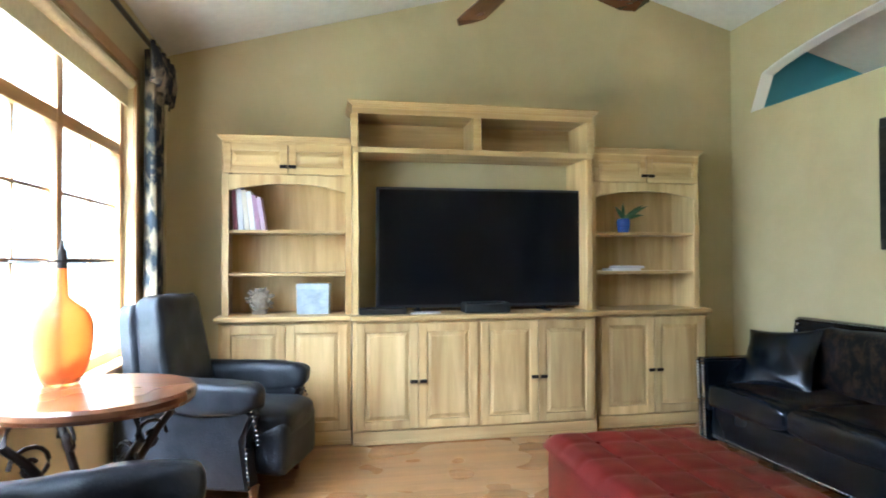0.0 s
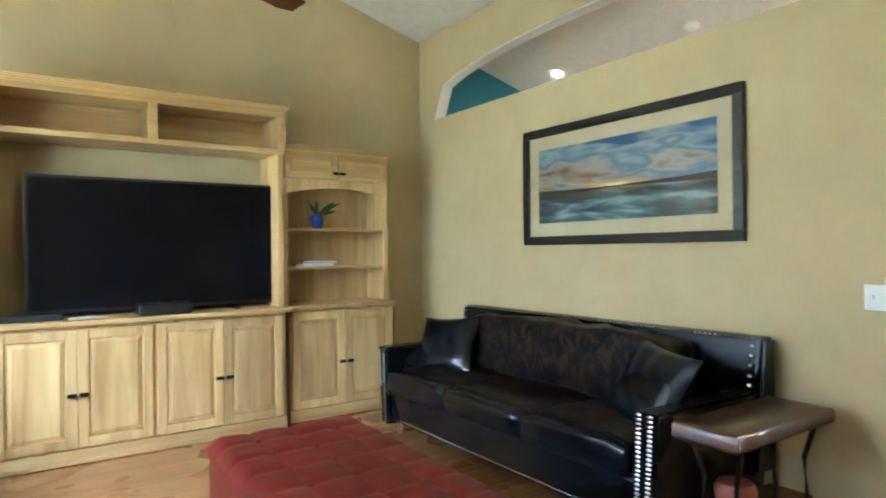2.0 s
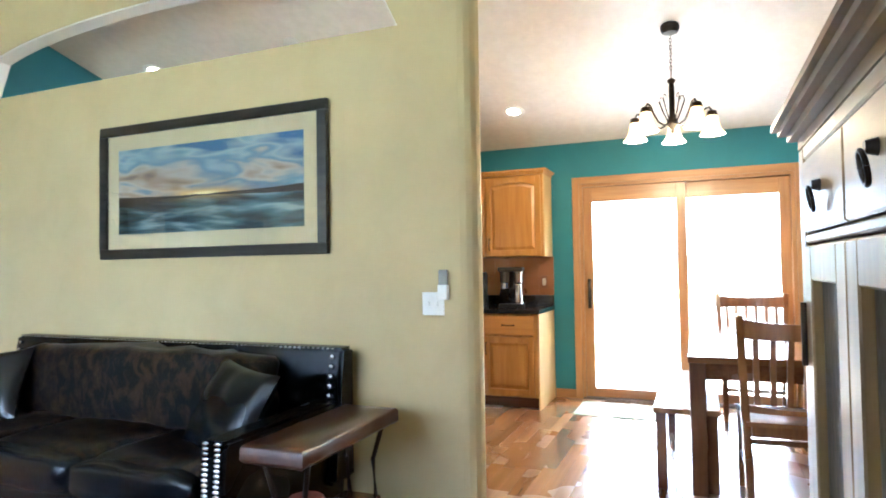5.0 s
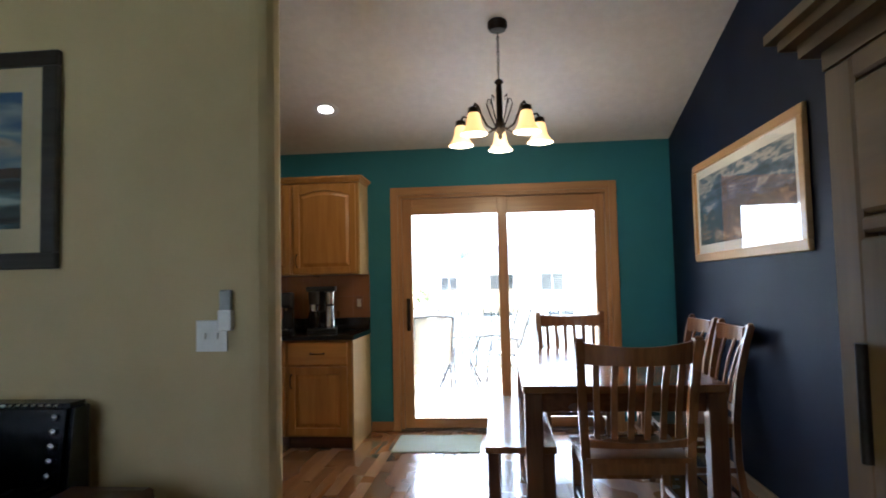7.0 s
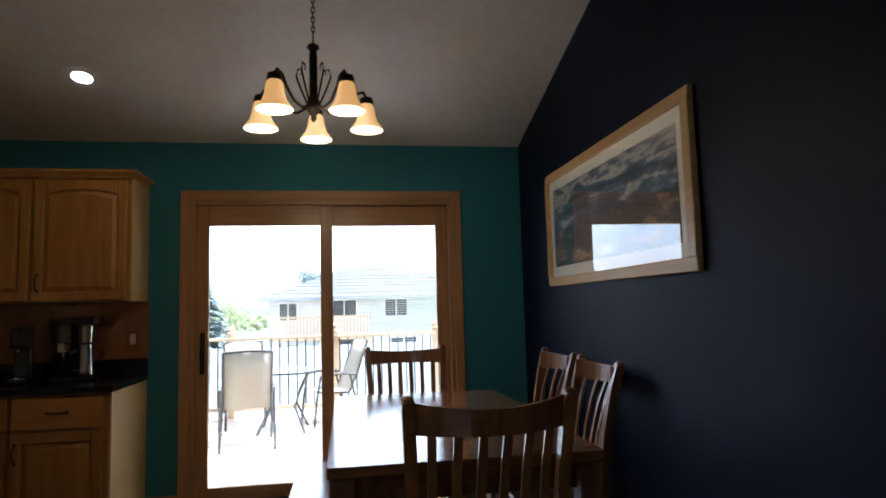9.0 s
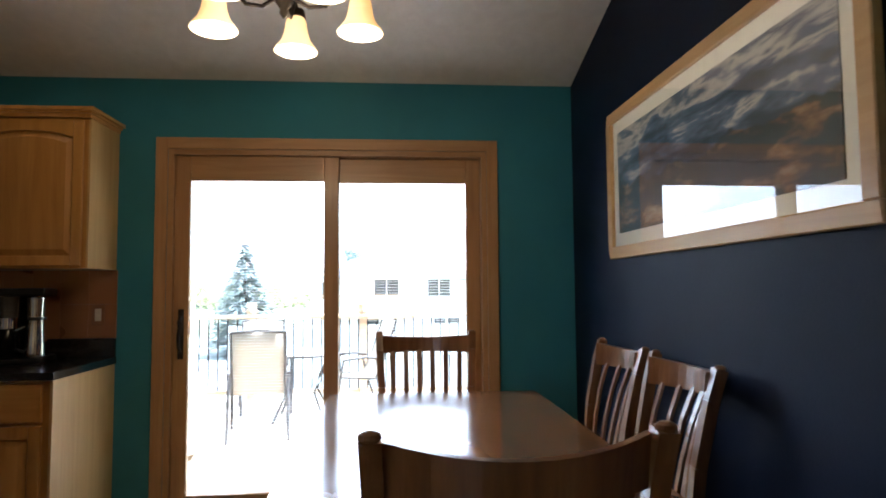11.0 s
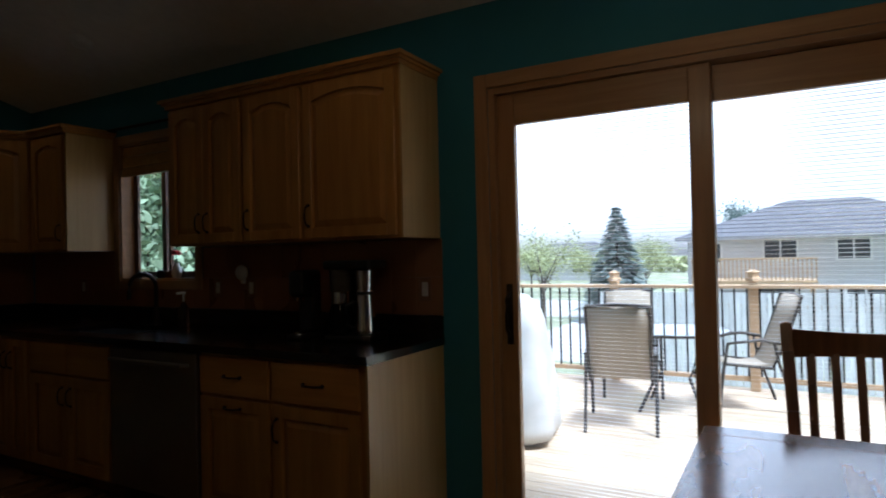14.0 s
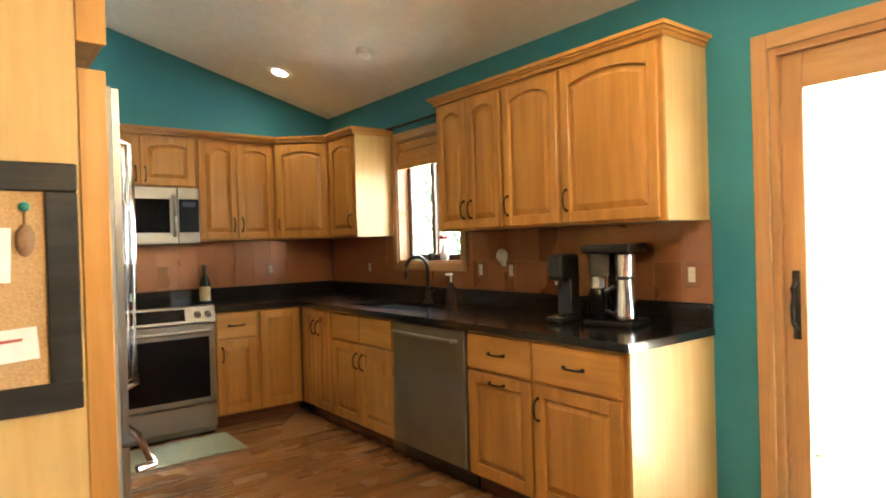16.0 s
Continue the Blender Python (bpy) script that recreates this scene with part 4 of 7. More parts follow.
def art_material(name, horizon, ragged, ground, gscale, heaven, hscale, glow, seed, fine=7.0):
    """A printed landscape: ground or water and sky, each of three tones, parted by a ragged horizon, with a low sun."""
    m = bpy.data.materials.new(name)
    m.use_nodes = True
    n, l = m.node_tree.nodes, m.node_tree.links
    co = n.new("ShaderNodeTexCoord")
    sep = n.new("ShaderNodeSeparateXYZ")
    l.new(co.outputs["Generated"], sep.inputs[0])

    def field(scale, detail=fine):
        mp = n.new("ShaderNodeMapping")
        mp.inputs["Scale"].default_value = scale
        mp.inputs["Location"].default_value = (seed, 0, seed * 0.7)
        l.new(co.outputs["Generated"], mp.inputs[0])
        tx = n.new("ShaderNodeTexNoise")
        tx.inputs["Detail"].default_value = detail
        tx.inputs["Scale"].default_value = 1
        tx.inputs["Roughness"].default_value = 0.62
        tx.inputs["Distortion"].default_value = 0.25
        l.new(mp.outputs[0], tx.inputs["Vector"])
        return tx.outputs["Fac"]

    def calc(op, a, b, c=0.0):
        q = n.new("ShaderNodeMath")
        q.operation = op
        for k, v in enumerate((a, b, c)):
            if isinstance(v, (int, float)):
                q.inputs[k].default_value = v
            else:
                l.new(v, q.inputs[k])
        return q.outputs[0]

    def tones(fac, stops):
        rp = n.new("ShaderNodeValToRGB")
        els = rp.color_ramp.elements
        els[0].position, els[0].color = stops[0][0], (*stops[0][1], 1)
        els[1].position, els[1].color = stops[-1][0], (*stops[-1][1], 1)
        for p, c in stops[1:-1]:
            els.new(p).color = (*c, 1)
        l.new(fac, rp.inputs[0])
        return rp.outputs[0]

    def mix(fac, a, b):
        q = n.new("ShaderNodeMix")
        q.data_type = "RGBA"
        l.new(fac, q.inputs["Factor"])
        l.new(a, q.inputs["A"])
        l.new(b, q.inputs["B"])
        return q.outputs["Result"]

    z, x = sep.outputs[2], sep.outputs[0]
    low = tones(field(gscale), ground)
    lift = calc("MULTIPLY_ADD", calc("SUBTRACT", z, horizon), 0.35, field(hscale))
    high = tones(lift, heaven)
    ridge = calc("MULTIPLY_ADD", calc("SUBTRACT", field((5, 1, 1), 5.0), 0.5), ragged, z)
    edge = n.new("ShaderNodeMapRange")
    edge.inputs["From Min"].default_value, edge.inputs["From Max"].default_value = horizon - 0.006, horizon + 0.006
    l.new(ridge, edge.inputs["Value"])
    color = mix(edge.outputs[0], low, high)
    if glow:
        dx = calc("MULTIPLY", calc("SUBTRACT", x, 0.5), 1.4)
        dz = calc("MULTIPLY", calc("SUBTRACT", z, horizon + 0.02), 4.6)
        d = calc("SQRT", calc("ADD", calc("MULTIPLY", dx, dx), calc("MULTIPLY", dz, dz)), 0.0)
        halo = n.new("ShaderNodeMapRange")
        halo.inputs["From Min"].default_value, halo.inputs["From Max"].default_value = 0.06, 0.6
        halo.inputs["To Min"].default_value, halo.inputs["To Max"].default_value = 1.0, 0.0
        l.new(d, halo.inputs["Value"])
        fade = calc("POWER", halo.outputs[0], 1.6)
        color = mix(calc("MULTIPLY", fade, calc("MULTIPLY_ADD", edge.outputs[0], 0.45, 0.5)), color, tones(fade, [(0.0, (0.45, 0.22, 0.05)), (0.7, (0.85, 0.5, 0.08)), (1.0, (1.0, 0.85, 0.4))]))
        shore = calc("LESS_THAN", calc("ABSOLUTE", calc("SUBTRACT", ridge, horizon), 0.0), calc("MULTIPLY_ADD", calc("ABSOLUTE", calc("SUBTRACT", x, 0.5), 0.0), 0.07, 0.006))
        bank = n.new("ShaderNodeRGB")
        bank.outputs[0].default_value = (0.035, 0.025, 0.02, 1)
        color = mix(shore, color, bank.outputs[0])
    b = n["Principled BSDF"]
    l.new(color, b.inputs["Base Color"])
    b.inputs["Roughness"].default_value = 0.5
    return m


SUNSET = art_material("sunset_lake_print", 0.40, 0.06, [(0.36, (0.006, 0.010, 0.014)), (0.45, (0.03, 0.055, 0.065)), (0.55, (0.10, 0.17, 0.19)), (0.66, (0.36, 0.44, 0.44))], (3.0, 1, 7.0), [(0.36, (0.03, 0.05, 0.09)), (0.45, (0.30, 0.22, 0.15)), (0.53, (0.46, 0.42, 0.36)), (0.61, (0.13, 0.25, 0.38)), (0.70, (0.34, 0.43, 0.48)), (0.80, (0.03, 0.12, 0.30))], (2.4, 1, 3.6), True, 3.0, 2.5)
CANYON = art_material("canyon_ruin_print", 0.5, 0.5, [(0.44, (0.003, 0.0025, 0.002)), (0.53, (0.016, 0.009, 0.005)), (0.60, (0.17, 0.085, 0.03)), (0.72, (0.42, 0.32, 0.2))], (5, 1, 5), [(0.40, (0.004, 0.006, 0.014)), (0.5, (0.018, 0.028, 0.065)), (0.58, (0.07, 0.10, 0.2)), (0.64, (0.42, 0.41, 0.42)), (0.72, (0.05, 0.07, 0.14))], (3.0, 1, 4.5), False, 7.0, 4.5)
CREAM = material("cream_mat_board", (0.62, 0.54, 0.33), (0.66, 0.58, 0.37), (20, 20, 20), 0.85, 0, 0.05)
WHITEMAT = material("white_mat_board", (0.72, 0.72, 0.70), (0.78, 0.78, 0.76), (20, 20, 20), 0.85, 0, 0.05)
BLACKFRAME = wood("black_distressed_frame", (0.008, 0.008, 0.008), (0.035, 0.03, 0.026), "x", 0.35, 0.2, 0.05, 2, 30)
PALEFRAME = wood("pale_maple_frame", (0.47, 0.28, 0.105), (0.58, 0.37, 0.16), "x", 0.4, 0.1, 0.04)
pic = picture("framed_picture", "black framed sunset lake print over the sofa", pose(SX - 0.003, 2.495, 1.78, 0, 0, -90), 1.73, 0.85, BLACKFRAME, 0.062, CREAM, 0.095, SUNSET, 0.035)

t = thing("switch_plate", "white wall switch plate on the tan wall", "switch", pose(SX - 0.001, 1.025, 1.09, 0, 0, -90))
part("plate", B(-0.06, 0.06, -0.006, 0, -0.058, 0.058, bevel=0.002), WHITEPLASTIC, t)
for s in (-1, 1):
    part("toggle", B(s * 0.024 - 0.005, s * 0.024 + 0.005, -0.016, -0.006, -0.011, 0.011, bevel=0.002), WHITEPLASTIC, t)
t = thing("remote_holder", "grey fan remote in its wall holder", "remote", pose(SX - 0.001, 0.965, 1.185, 0, 0, -90))
part("cradle", B(-0.027, 0.027, -0.03, 0, -0.075, 0.0, bevel=0.004), WHITEPLASTIC, t)
part("handset", B(-0.024, 0.024, -0.024, -0.006, -0.06, 0.075, bevel=0.005), material("grey_plastic", (0.2, 0.21, 0.22), (0.26, 0.27, 0.28), (20, 20, 20), 0.4), t, "slim grey handset")

# ---- ceiling fan ----
fan = thing("ceiling_fan", "dark wood five-blade ceiling fan with lit bowl", "fan", Matrix.Translation((0.85, 2.32, 0)))
FZ = 2.5
bm = bmesh.new()
tube(bm, [(0, 0, roof(0.85) - 0.06), (0, 0, FZ + 0.1)], 0.014, 10)
part("downrod", bm, IRON, fan, "", True)
bm = bmesh.new()
lathe(bm, [(0.03, 0), (0.07, 0.03), (0.075, 0.08), (0.02, 0.085)], seg=20, z=roof(0.85) - 0.075)
part("canopy", bm, IRON, fan, "", True)
bm = bmesh.new()
lathe(bm, [(0.06, -0.06), (0.11, -0.05), (0.13, 0.0), (0.12, 0.06), (0.05, 0.1), (0.02, 0.12)], seg=28, z=FZ)
part("motor_housing", bm, IRON, fan, "", True)
bm = bmesh.new()
lathe(bm, [(0.015, -0.125), (0.07, -0.115), (0.11, -0.085), (0.115, -0.065), (0.05, -0.062)], seg=28, z=FZ)
part("light_bowl", bm, emitter("lit_bowl_glass", (1.0, 0.75, 0.45), 1.2), fan, "glowing frosted glass bowl", True)
for k in range(5):
    a = radians(100 - 72 * k)
    bm = bmesh.new()
    rows = []
    for q in range(9):
        f = q / 8
        r = 0.17 + 0.56 * f
        wd = 0.045 + 0.03 * math.sin(min(f * 1.3, 1) * math.pi / 2) - (0.035 if q == 8 else 0.0)
        rows.append([(r, -wd, 0.012 * 1), (r, wd, -0.012)])
    for z in (0, -0.006):
        vv = [[bm.verts.new((x, y, c + z)) for x, y, c in row] for row in rows]
        if z == 0:
            upv = vv
        for p, s in zip(vv, vv[1:]):
            bm.faces.new((p[0], p[1], s[1], s[0]))
    for p, s, p2, s2 in zip(upv, upv[1:], vv, vv[1:]):
        bm.faces.new((p[0], s[0], s2[0], p2[0]))
        bm.faces.new((p[1], s[1], s2[1], p2[1]))
    bm.faces.new((upv[-1][0], upv[-1][1], vv[-1][1], vv[-1][0]))
    bmesh.ops.transform(bm, matrix=pose(0, 0, FZ, 0, 0, math.degrees(a)), verts=bm.verts)
    blade = part("blade", bm, DARKWOOD_X, fan, "dark stained wooden blade")
    bm = bmesh.new()
    bar(bm, (0.1, 0, -0.004), (0.22, 0, -0.012), 0.035, 0.008)
    bmesh.ops.transform(bm, matrix=pose(0, 0, FZ, 0, 0, math.degrees(a)), verts=bm.verts)
    part("blade_arm", bm, IRON, blade)

# ---- west window, blind and curtain ----
win = tagged(new("window_1"), "large oak-framed picture window with muntins", "window", kind="structure")
win.location = (WX - 0.09, 0, 0)
for y0, y1 in ((WY0, WY0 + 0.06), (WY1 - 0.06, WY1), (1.52, 1.58), (3.10, 3.17)):
    part("window_frame", B(-0.035, 0.035, y0, y1, WZ0, WZ1, bevel=0.004), TRIM_Z, win)
for z0, z1 in ((WZ0, WZ0 + 0.06), (WZ1 - 0.06, WZ1), (1.93, 2.0)):
    part("window_rail", B(-0.032, 0.032, WY0 + 0.06, WY1 - 0.06, z0, z1, bevel=0.004), TRIM_Y, win)
bm = bmesh.new()
for y in (1.25, 1.95, 2.35, 2.75, 3.6):
    box(bm, -0.008, 0.008, y - 0.009, y + 0.009, WZ0 + 0.06, WZ1 - 0.06)
for z in (1.3, 1.62):
    box(bm, -0.0075, 0.0075, WY0 + 0.06, WY1 - 0.06, z - 0.008, z + 0.008)
part("muntins", bm, TRIM_Y, win)
g = part("pane", B(-0.003, 0.003, WY0 + 0.05, WY1 - 0.05, WZ0 + 0.05, WZ1 - 0.05), CLEAR, win)
g.visible_shadow = False
part("window_sill", B(0.02, 0.14, WY0 - 0.06, WY1 + 0.06, WZ0 - 0.03, WZ0 + 0.004, bevel=0.005), TRIM_Y, win)
for y0, y1 in ((WY0 - 0.075, WY0), (WY1, WY1 + 0.075)):
    part("casing", B(0.091, 0.108, y0, y1, WZ0, WZ1 + 0.07, bevel=0.003), TRIM_Z, win)
part("casing", B(0.091, 0.108, WY0, WY1, WZ1, WZ1 + 0.07, bevel=0.003), TRIM_Y, win)
BLIND = material("cream_blind_fabric", (0.62, 0.54, 0.34), (0.7, 0.62, 0.42), (3, 40, 40), 0.8, 0, 0.2)
bl = thing("roller_blind", "cream fabric blind rolled up under the window head", "blind", Matrix.Translation((WX - 0.02, 0, 0)))
bm = bmesh.new()
tube(bm, [(0, WY0 + 0.01, WZ1 - 0.04), (0, WY1 - 0.01, WZ1 - 0.04)], 0.035, 14)
part("roll", bm, BLIND, bl, "", True)
bm = bmesh.new()
for k in range(3):
    box(bm, -0.012 - 0.004 * k, -0.004 - 0.004 * k, WY0 + 0.02, WY1 - 0.02, WZ1 - 0.19 + 0.03 * k, WZ1 - 0.05)
part("fabric_fold", bm, BLIND, bl)
CURTAIN = material("dark_patterned_drape", (0.012, 0.018, 0.026), (0.24, 0.19, 0.12), (12, 12, 7), 0.85, 0, 0.4, 80, 0.3, 0, (0.47, 0.6))


def drape(y0, y1, z0, z1):
    t = thing("curtain", "dark patterned curtain hanging beside the window", "curtain", Matrix.Translation((WX + 0.085, 0, 0)), "window curtains")
    bm = bmesh.new()
    n = 60
    cols = []
    for k in range(n + 1):
        f = k / n
        col = []
        for q in range(9):
            z = z0 + (z1 - z0) * q / 8
            g = 1 - 0.12 * math.sin(math.pi * q / 8)
            y = (y0 + y1) / 2 + (f - 0.5) * (y1 - y0) * g
            x = 0.035 * math.sin(f * 7 * math.pi + 0.3 * math.sin(q)) + 0.012 * math.sin(f * 17 + q * 0.3)
            col.append(bm.verts.new((x, y, z)))
        cols.append(col)
    for a, b in zip(cols, cols[1:]):
        for q in range(8):
            bm.faces.new((a[q], b[q], b[q + 1], a[q + 1]))
    ob = part("drape", bm, CURTAIN, t, "", True)
    ob.modifiers.new("cloth", "SOLIDIFY").thickness = 0.003
    return t


drape(4.07, 4.37, 0.02, 2.62)
drape(0.5, 0.88, 0.02, 2.62)
t = thing("curtain_rod", "dark metal curtain rod with ball finials", "rod", Matrix.Translation((WX + 0.09, 0, 2.63)))
bm = bmesh.new()
tube(bm, [(0, 0.42, 0), (0, 4.58, 0)], 0.016, 10)
part("pole", bm, IRON, t, "", True)
for y in (0.40, 4.60):
    bm = bmesh.new()
    bmesh.ops.create_icosphere(bm, subdivisions=2, radius=0.032, matrix=Matrix.Translation((0, y, 0)))
    part("finial", bm, IRON, t, "", True)
for y in (0.48, 2.5, 4.52):
    bm = bmesh.new()
    bar(bm, (-0.09, y, 0), (0, y, 0), 0.014, 0.02)
    part("bracket", bm, IRON, t)
bm = bmesh.new()
n = 46
prev = None
for k in range(n + 1):
    f = k / n
    y = 3.92 + 0.56 * f
    row = [bm.verts.new((0.1 + 0.02 * math.sin(f * 30), y, 2.62)), bm.verts.new((0.115 + 0.03 * math.sin(f * 30), y, 2.46)), bm.verts.new((0.1 + 0.025 * math.sin(f * 30 + 0.5), y, 2.40 - 0.09 * f * (1 - 0.1 * math.sin(f * 9))))]
    if prev:
        for q in range(2):
            bm.faces.new((prev[q], row[q], row[q + 1], prev[q + 1]))
    prev = row
ob = single("valance_swag", bm, CURTAIN, "gathered dark patterned swag over the curtain rod", "valance", Matrix.Translation((WX + 0.03, 0, 0)), smooth=True)
ob.modifiers.new("cloth", "SOLIDIFY").thickness = 0.004

# ---- armoire ----
am = thing("armoire", "weathered brown wooden armoire with ring pulls", "armoire", pose(1.635, -0.6655, 0, 0, 0, 180))
RUSH = material("dark_rush_panel", (0.02, 0.015, 0.01), (0.075, 0.055, 0.035), (60, 60, 6), 0.7, 0, 0.4, 60)
w, h = 0.38, 1.475
bm = bmesh.new()
box(bm, -w, w, -0.255, 0.265, 0.06, h)
part("body", bm, ARMOIREWOOD, am)
for s in (-1, 1):
    x0, x1 = (w - 0.05, w) if s > 0 else (-w, -w + 0.05)
    part("stile", B(x0, x1, -0.2755, -0.2555, 0.0, h, bevel=0.004), ARMOIREWOOD, am)
for z0, z1 in ((0.0, 0.1), (1.303, 1.318), (1.45, h)):
    part("rail", B(-w + 0.05, w - 0.05, -0.275, -0.2555, z0, z1, bevel=0.003), ARMOIRE_X, am)
bm = bmesh.new()
crown(bm, -w, w, -0.2755, 0.265, h, 0.055, 0.04)
part("crown", bm, ARMOIRE_X, am, "stepped crown moulding")
for s in (-1, 1):
    cx = s * 0.165
    dr = part("drawer_front", B(cx - 0.162, cx + 0.162, -0.277, -0.256, 1.321, 1.447, bevel=0.004), ARMOIRE_X, am)
    bm = bmesh.new()
    tube(bm, [(cx, -0.277, 1.388), (cx, -0.289, 1.388)], 0.010, 12, 0.007)
    part("rosette", bm, IRON, dr, "", True)
    bm = bmesh.new()
    tube(bm, [(cx + 0.013 * math.cos(2 * math.pi * k / 24), -0.290 - 0.003 * math.sin(2 * math.pi * k / 24), 1.367 + 0.018 * math.sin(2 * math.pi * k / 24)) for k in range(25)], 0.003, 8)
    part("ring_pull", bm, IRON, dr, "black iron ring pull", True)
    x0, x1 = cx - 0.163, cx + 0.163
    bm = bmesh.new()
    for a in ((x0, x0 + 0.06, 0.105, 1.298), (x1 - 0.06, x1, 0.105, 1.298), (x0 + 0.06, x1 - 0.06, 0.105, 0.18), (x0 + 0.06, x1 - 0.06, 1.24, 1.298)):
        box(bm, a[0], a[1], -0.278, -0.256, a[2], a[3], bevel=0.003)
    dd = part("door", bm, ARMOIREWOOD, am)
    part("door_panel", B(x0 + 0.061, x1 - 0.061, -0.262, -0.2565, 0.182, 1.238), RUSH, dd, "dark textured inset panel")
    bm = bmesh.new()
    tube(bm, [(s * 0.329, -0.281, z) for z in (1.09, 1.14, 1.2)], 0.006, 8)
    part("hinge", bm, IRON, dd, "long black iron hinge", True)

# ---- dining room ----
def mesa_table():
    t = thing("dining_table", "rectangular dark wood plank dining table", "table", Matrix.Translation((5.205, -0.62, 0)))
    L, W = 0.825, 0.48
    n = 6
    for k in range(n):
        y0, y1 = -W + 2 * W * k / n, -W + 2 * W * (k + 1) / n
        part("plank", B(-L + 0.09, L - 0.09, y0 + 0.0002, y1 - 0.0002, 0.725, 0.762), TABLEWOOD, t)
    for s in (-1, 1):
        part("breadboard_end", B(min(s * L, s * (L - 0.089)), max(s * L, s * (L - 0.089)), -W, W, 0.725, 0.7622, bevel=0.003), TABLEWOOD_Y, t)
    for s in (-1, 1):
        part("apron", B(-L + 0.1, L - 0.1, s * (W - 0.05) - 0.011, s * (W - 0.05) + 0.011, 0.63, 0.724), DARKWOOD_X, t)
        part("apron", B(s * (L - 0.06) - 0.011, s * (L - 0.06) + 0.011, -W + 0.09, W - 0.09, 0.63, 0.724), DARKWOOD_X, t)
    for sx in (-1, 1):
        for sy in (-1, 1):
            part("leg", B(sx * (L - 0.05) - 0.042, sx * (L - 0.05) + 0.042, sy * (W - 0.05) - 0.042, sy * (W - 0.05) + 0.042, 0, 0.724, bevel=0.004), DARKWOOD_Z, t)
    return t


TABLEWOOD = wood("rustic_table_plank", (0.12, 0.055, 0.021), (0.40, 0.21, 0.092), "x", 0.14, 0.6, 0.22, 2.2, 9, 0.35)
TABLEWOOD_Y = wood("rustic_table_end", (0.10, 0.042, 0.016), (0.25, 0.115, 0.046), "y", 0.16, 0.5, 0.1, 1.0, 10, 0.2)
mesa_table()


def dining_chair(label, m, source=None):
    t = thing("dining_chair", label, "chair", m, "slat-back dining chairs")
    bm = bmesh.new()
    vs = {}
    for i in range(11):
        for j in range(11):
            u, v = i / 10 * 2 - 1, j / 10 * 2 - 1
            hw = 0.235 - 0.02 * (v + 1) / 2
            vs[i, j] = bm.verts.new((u * hw, v * 0.22, 0.462 - 0.012 * (1 - u * u) * (1 - v * v) - 0.008 * max(abs(u), abs(v)) ** 8))
    for i in range(10):
        for j in range(10):
            bm.faces.new((vs[i, j], vs[i + 1, j], vs[i + 1, j + 1], vs[i, j + 1]))
    rim = [vs[i, 0] for i in range(11)] + [vs[10, j] for j in range(1, 11)] + [vs[i, 10] for i in range(9, -1, -1)] + [vs[0, j] for j in range(9, 0, -1)]
    low = [bm.verts.new((v.co.x * 0.985, v.co.y * 0.985, 0.43)) for v in rim]
    for k in range(len(rim)):
        q = (k + 1) % len(rim)
        bm.faces.new((rim[k], low[k], low[q], rim[q]))
    bm.faces.new(low)
    part("seat", bm, CHAIRWOOD, t, "scooped wooden seat", True)
    for s in (-1, 1):
        bm = bmesh.new()
        pts = [(s * 0.205, 0.235, 0.0), (s * 0.21, 0.2, 0.25), (s * 0.215, 0.195, 0.46), (s * 0.225, 0.22, 0.7), (s * 0.235, 0.262, 0.9), (s * 0.24, 0.29, 0.995)]
        for p, q in zip(pts, pts[1:]):
            bar(bm, p, q, 0.036, 0.038, (0, 1, 0))
        bmesh.ops.create_uvsphere(bm, u_segments=12, v_segments=6, radius=0.0195, matrix=Matrix.Translation((s * 0.24, 0.29, 0.996)) @ Matrix.Diagonal((1, 1, 0.7, 1)))
        part("back_post", bm, CHAIRWOOD, t)
        part("front_leg", B(s * 0.205 - 0.019, s * 0.205 + 0.019, -0.2, -0.162, 0, 0.43, bevel=0.003), CHAIRWOOD, t)
        part("side_stretcher", B(s * 0.205 - 0.01, s * 0.205 + 0.01, -0.162, 0.2, 0.18, 0.21, bevel=0.002), CHAIRWOOD, t)
        part("seat_rail", B(s * 0.2 - 0.01, s * 0.2 + 0.01, -0.162, 0.185, 0.375, 0.428), CHAIRWOOD, t)
    part("seat_rail", B(-0.186, 0.186, -0.192, -0.172, 0.375, 0.428), CHAIRWOOD, t)
    part("seat_rail", B(-0.19, 0.19, 0.185, 0.205, 0.375, 0.428), CHAIRWOOD, t)
    part("front_stretcher", B(-0.186, 0.186, -0.19, -0.172, 0.24, 0.27, bevel=0.002), CHAIRWOOD, t)

    def crest(z0, z1, y, bow):
        bm = bmesh.new()
        n = 12
        prev = None
        for k in range(n + 1):
            u = 2 * k / n - 1
            x = u * 0.222
            yy = y + bow * (1 - u * u)
            dip = 0.018 * (1 - u * u)
            row = [bm.verts.new(p) for p in ((x, yy - 0.011, z0), (x, yy + 0.011, z0), (x, yy + 0.011 + 0.01, z1 + 0.0 - dip), (x, yy - 0.011 + 0.01, z1 - dip))]
            if prev:
                for q in range(4):
                    bm.faces.new((prev[q], prev[(q + 1) % 4], row[(q + 1) % 4], row[q]))
            else:
                bm.faces.new(row[::-1])
            prev = row
        bm.faces.new(prev)
        return bm

    part("crest_rail", crest(0.885, 0.985, 0.255, 0.09), CHAIRWOOD, t, "bowed crest rail")
    part("lower_rail", crest(0.50, 0.545, 0.195, 0.03), CHAIRWOOD, t)
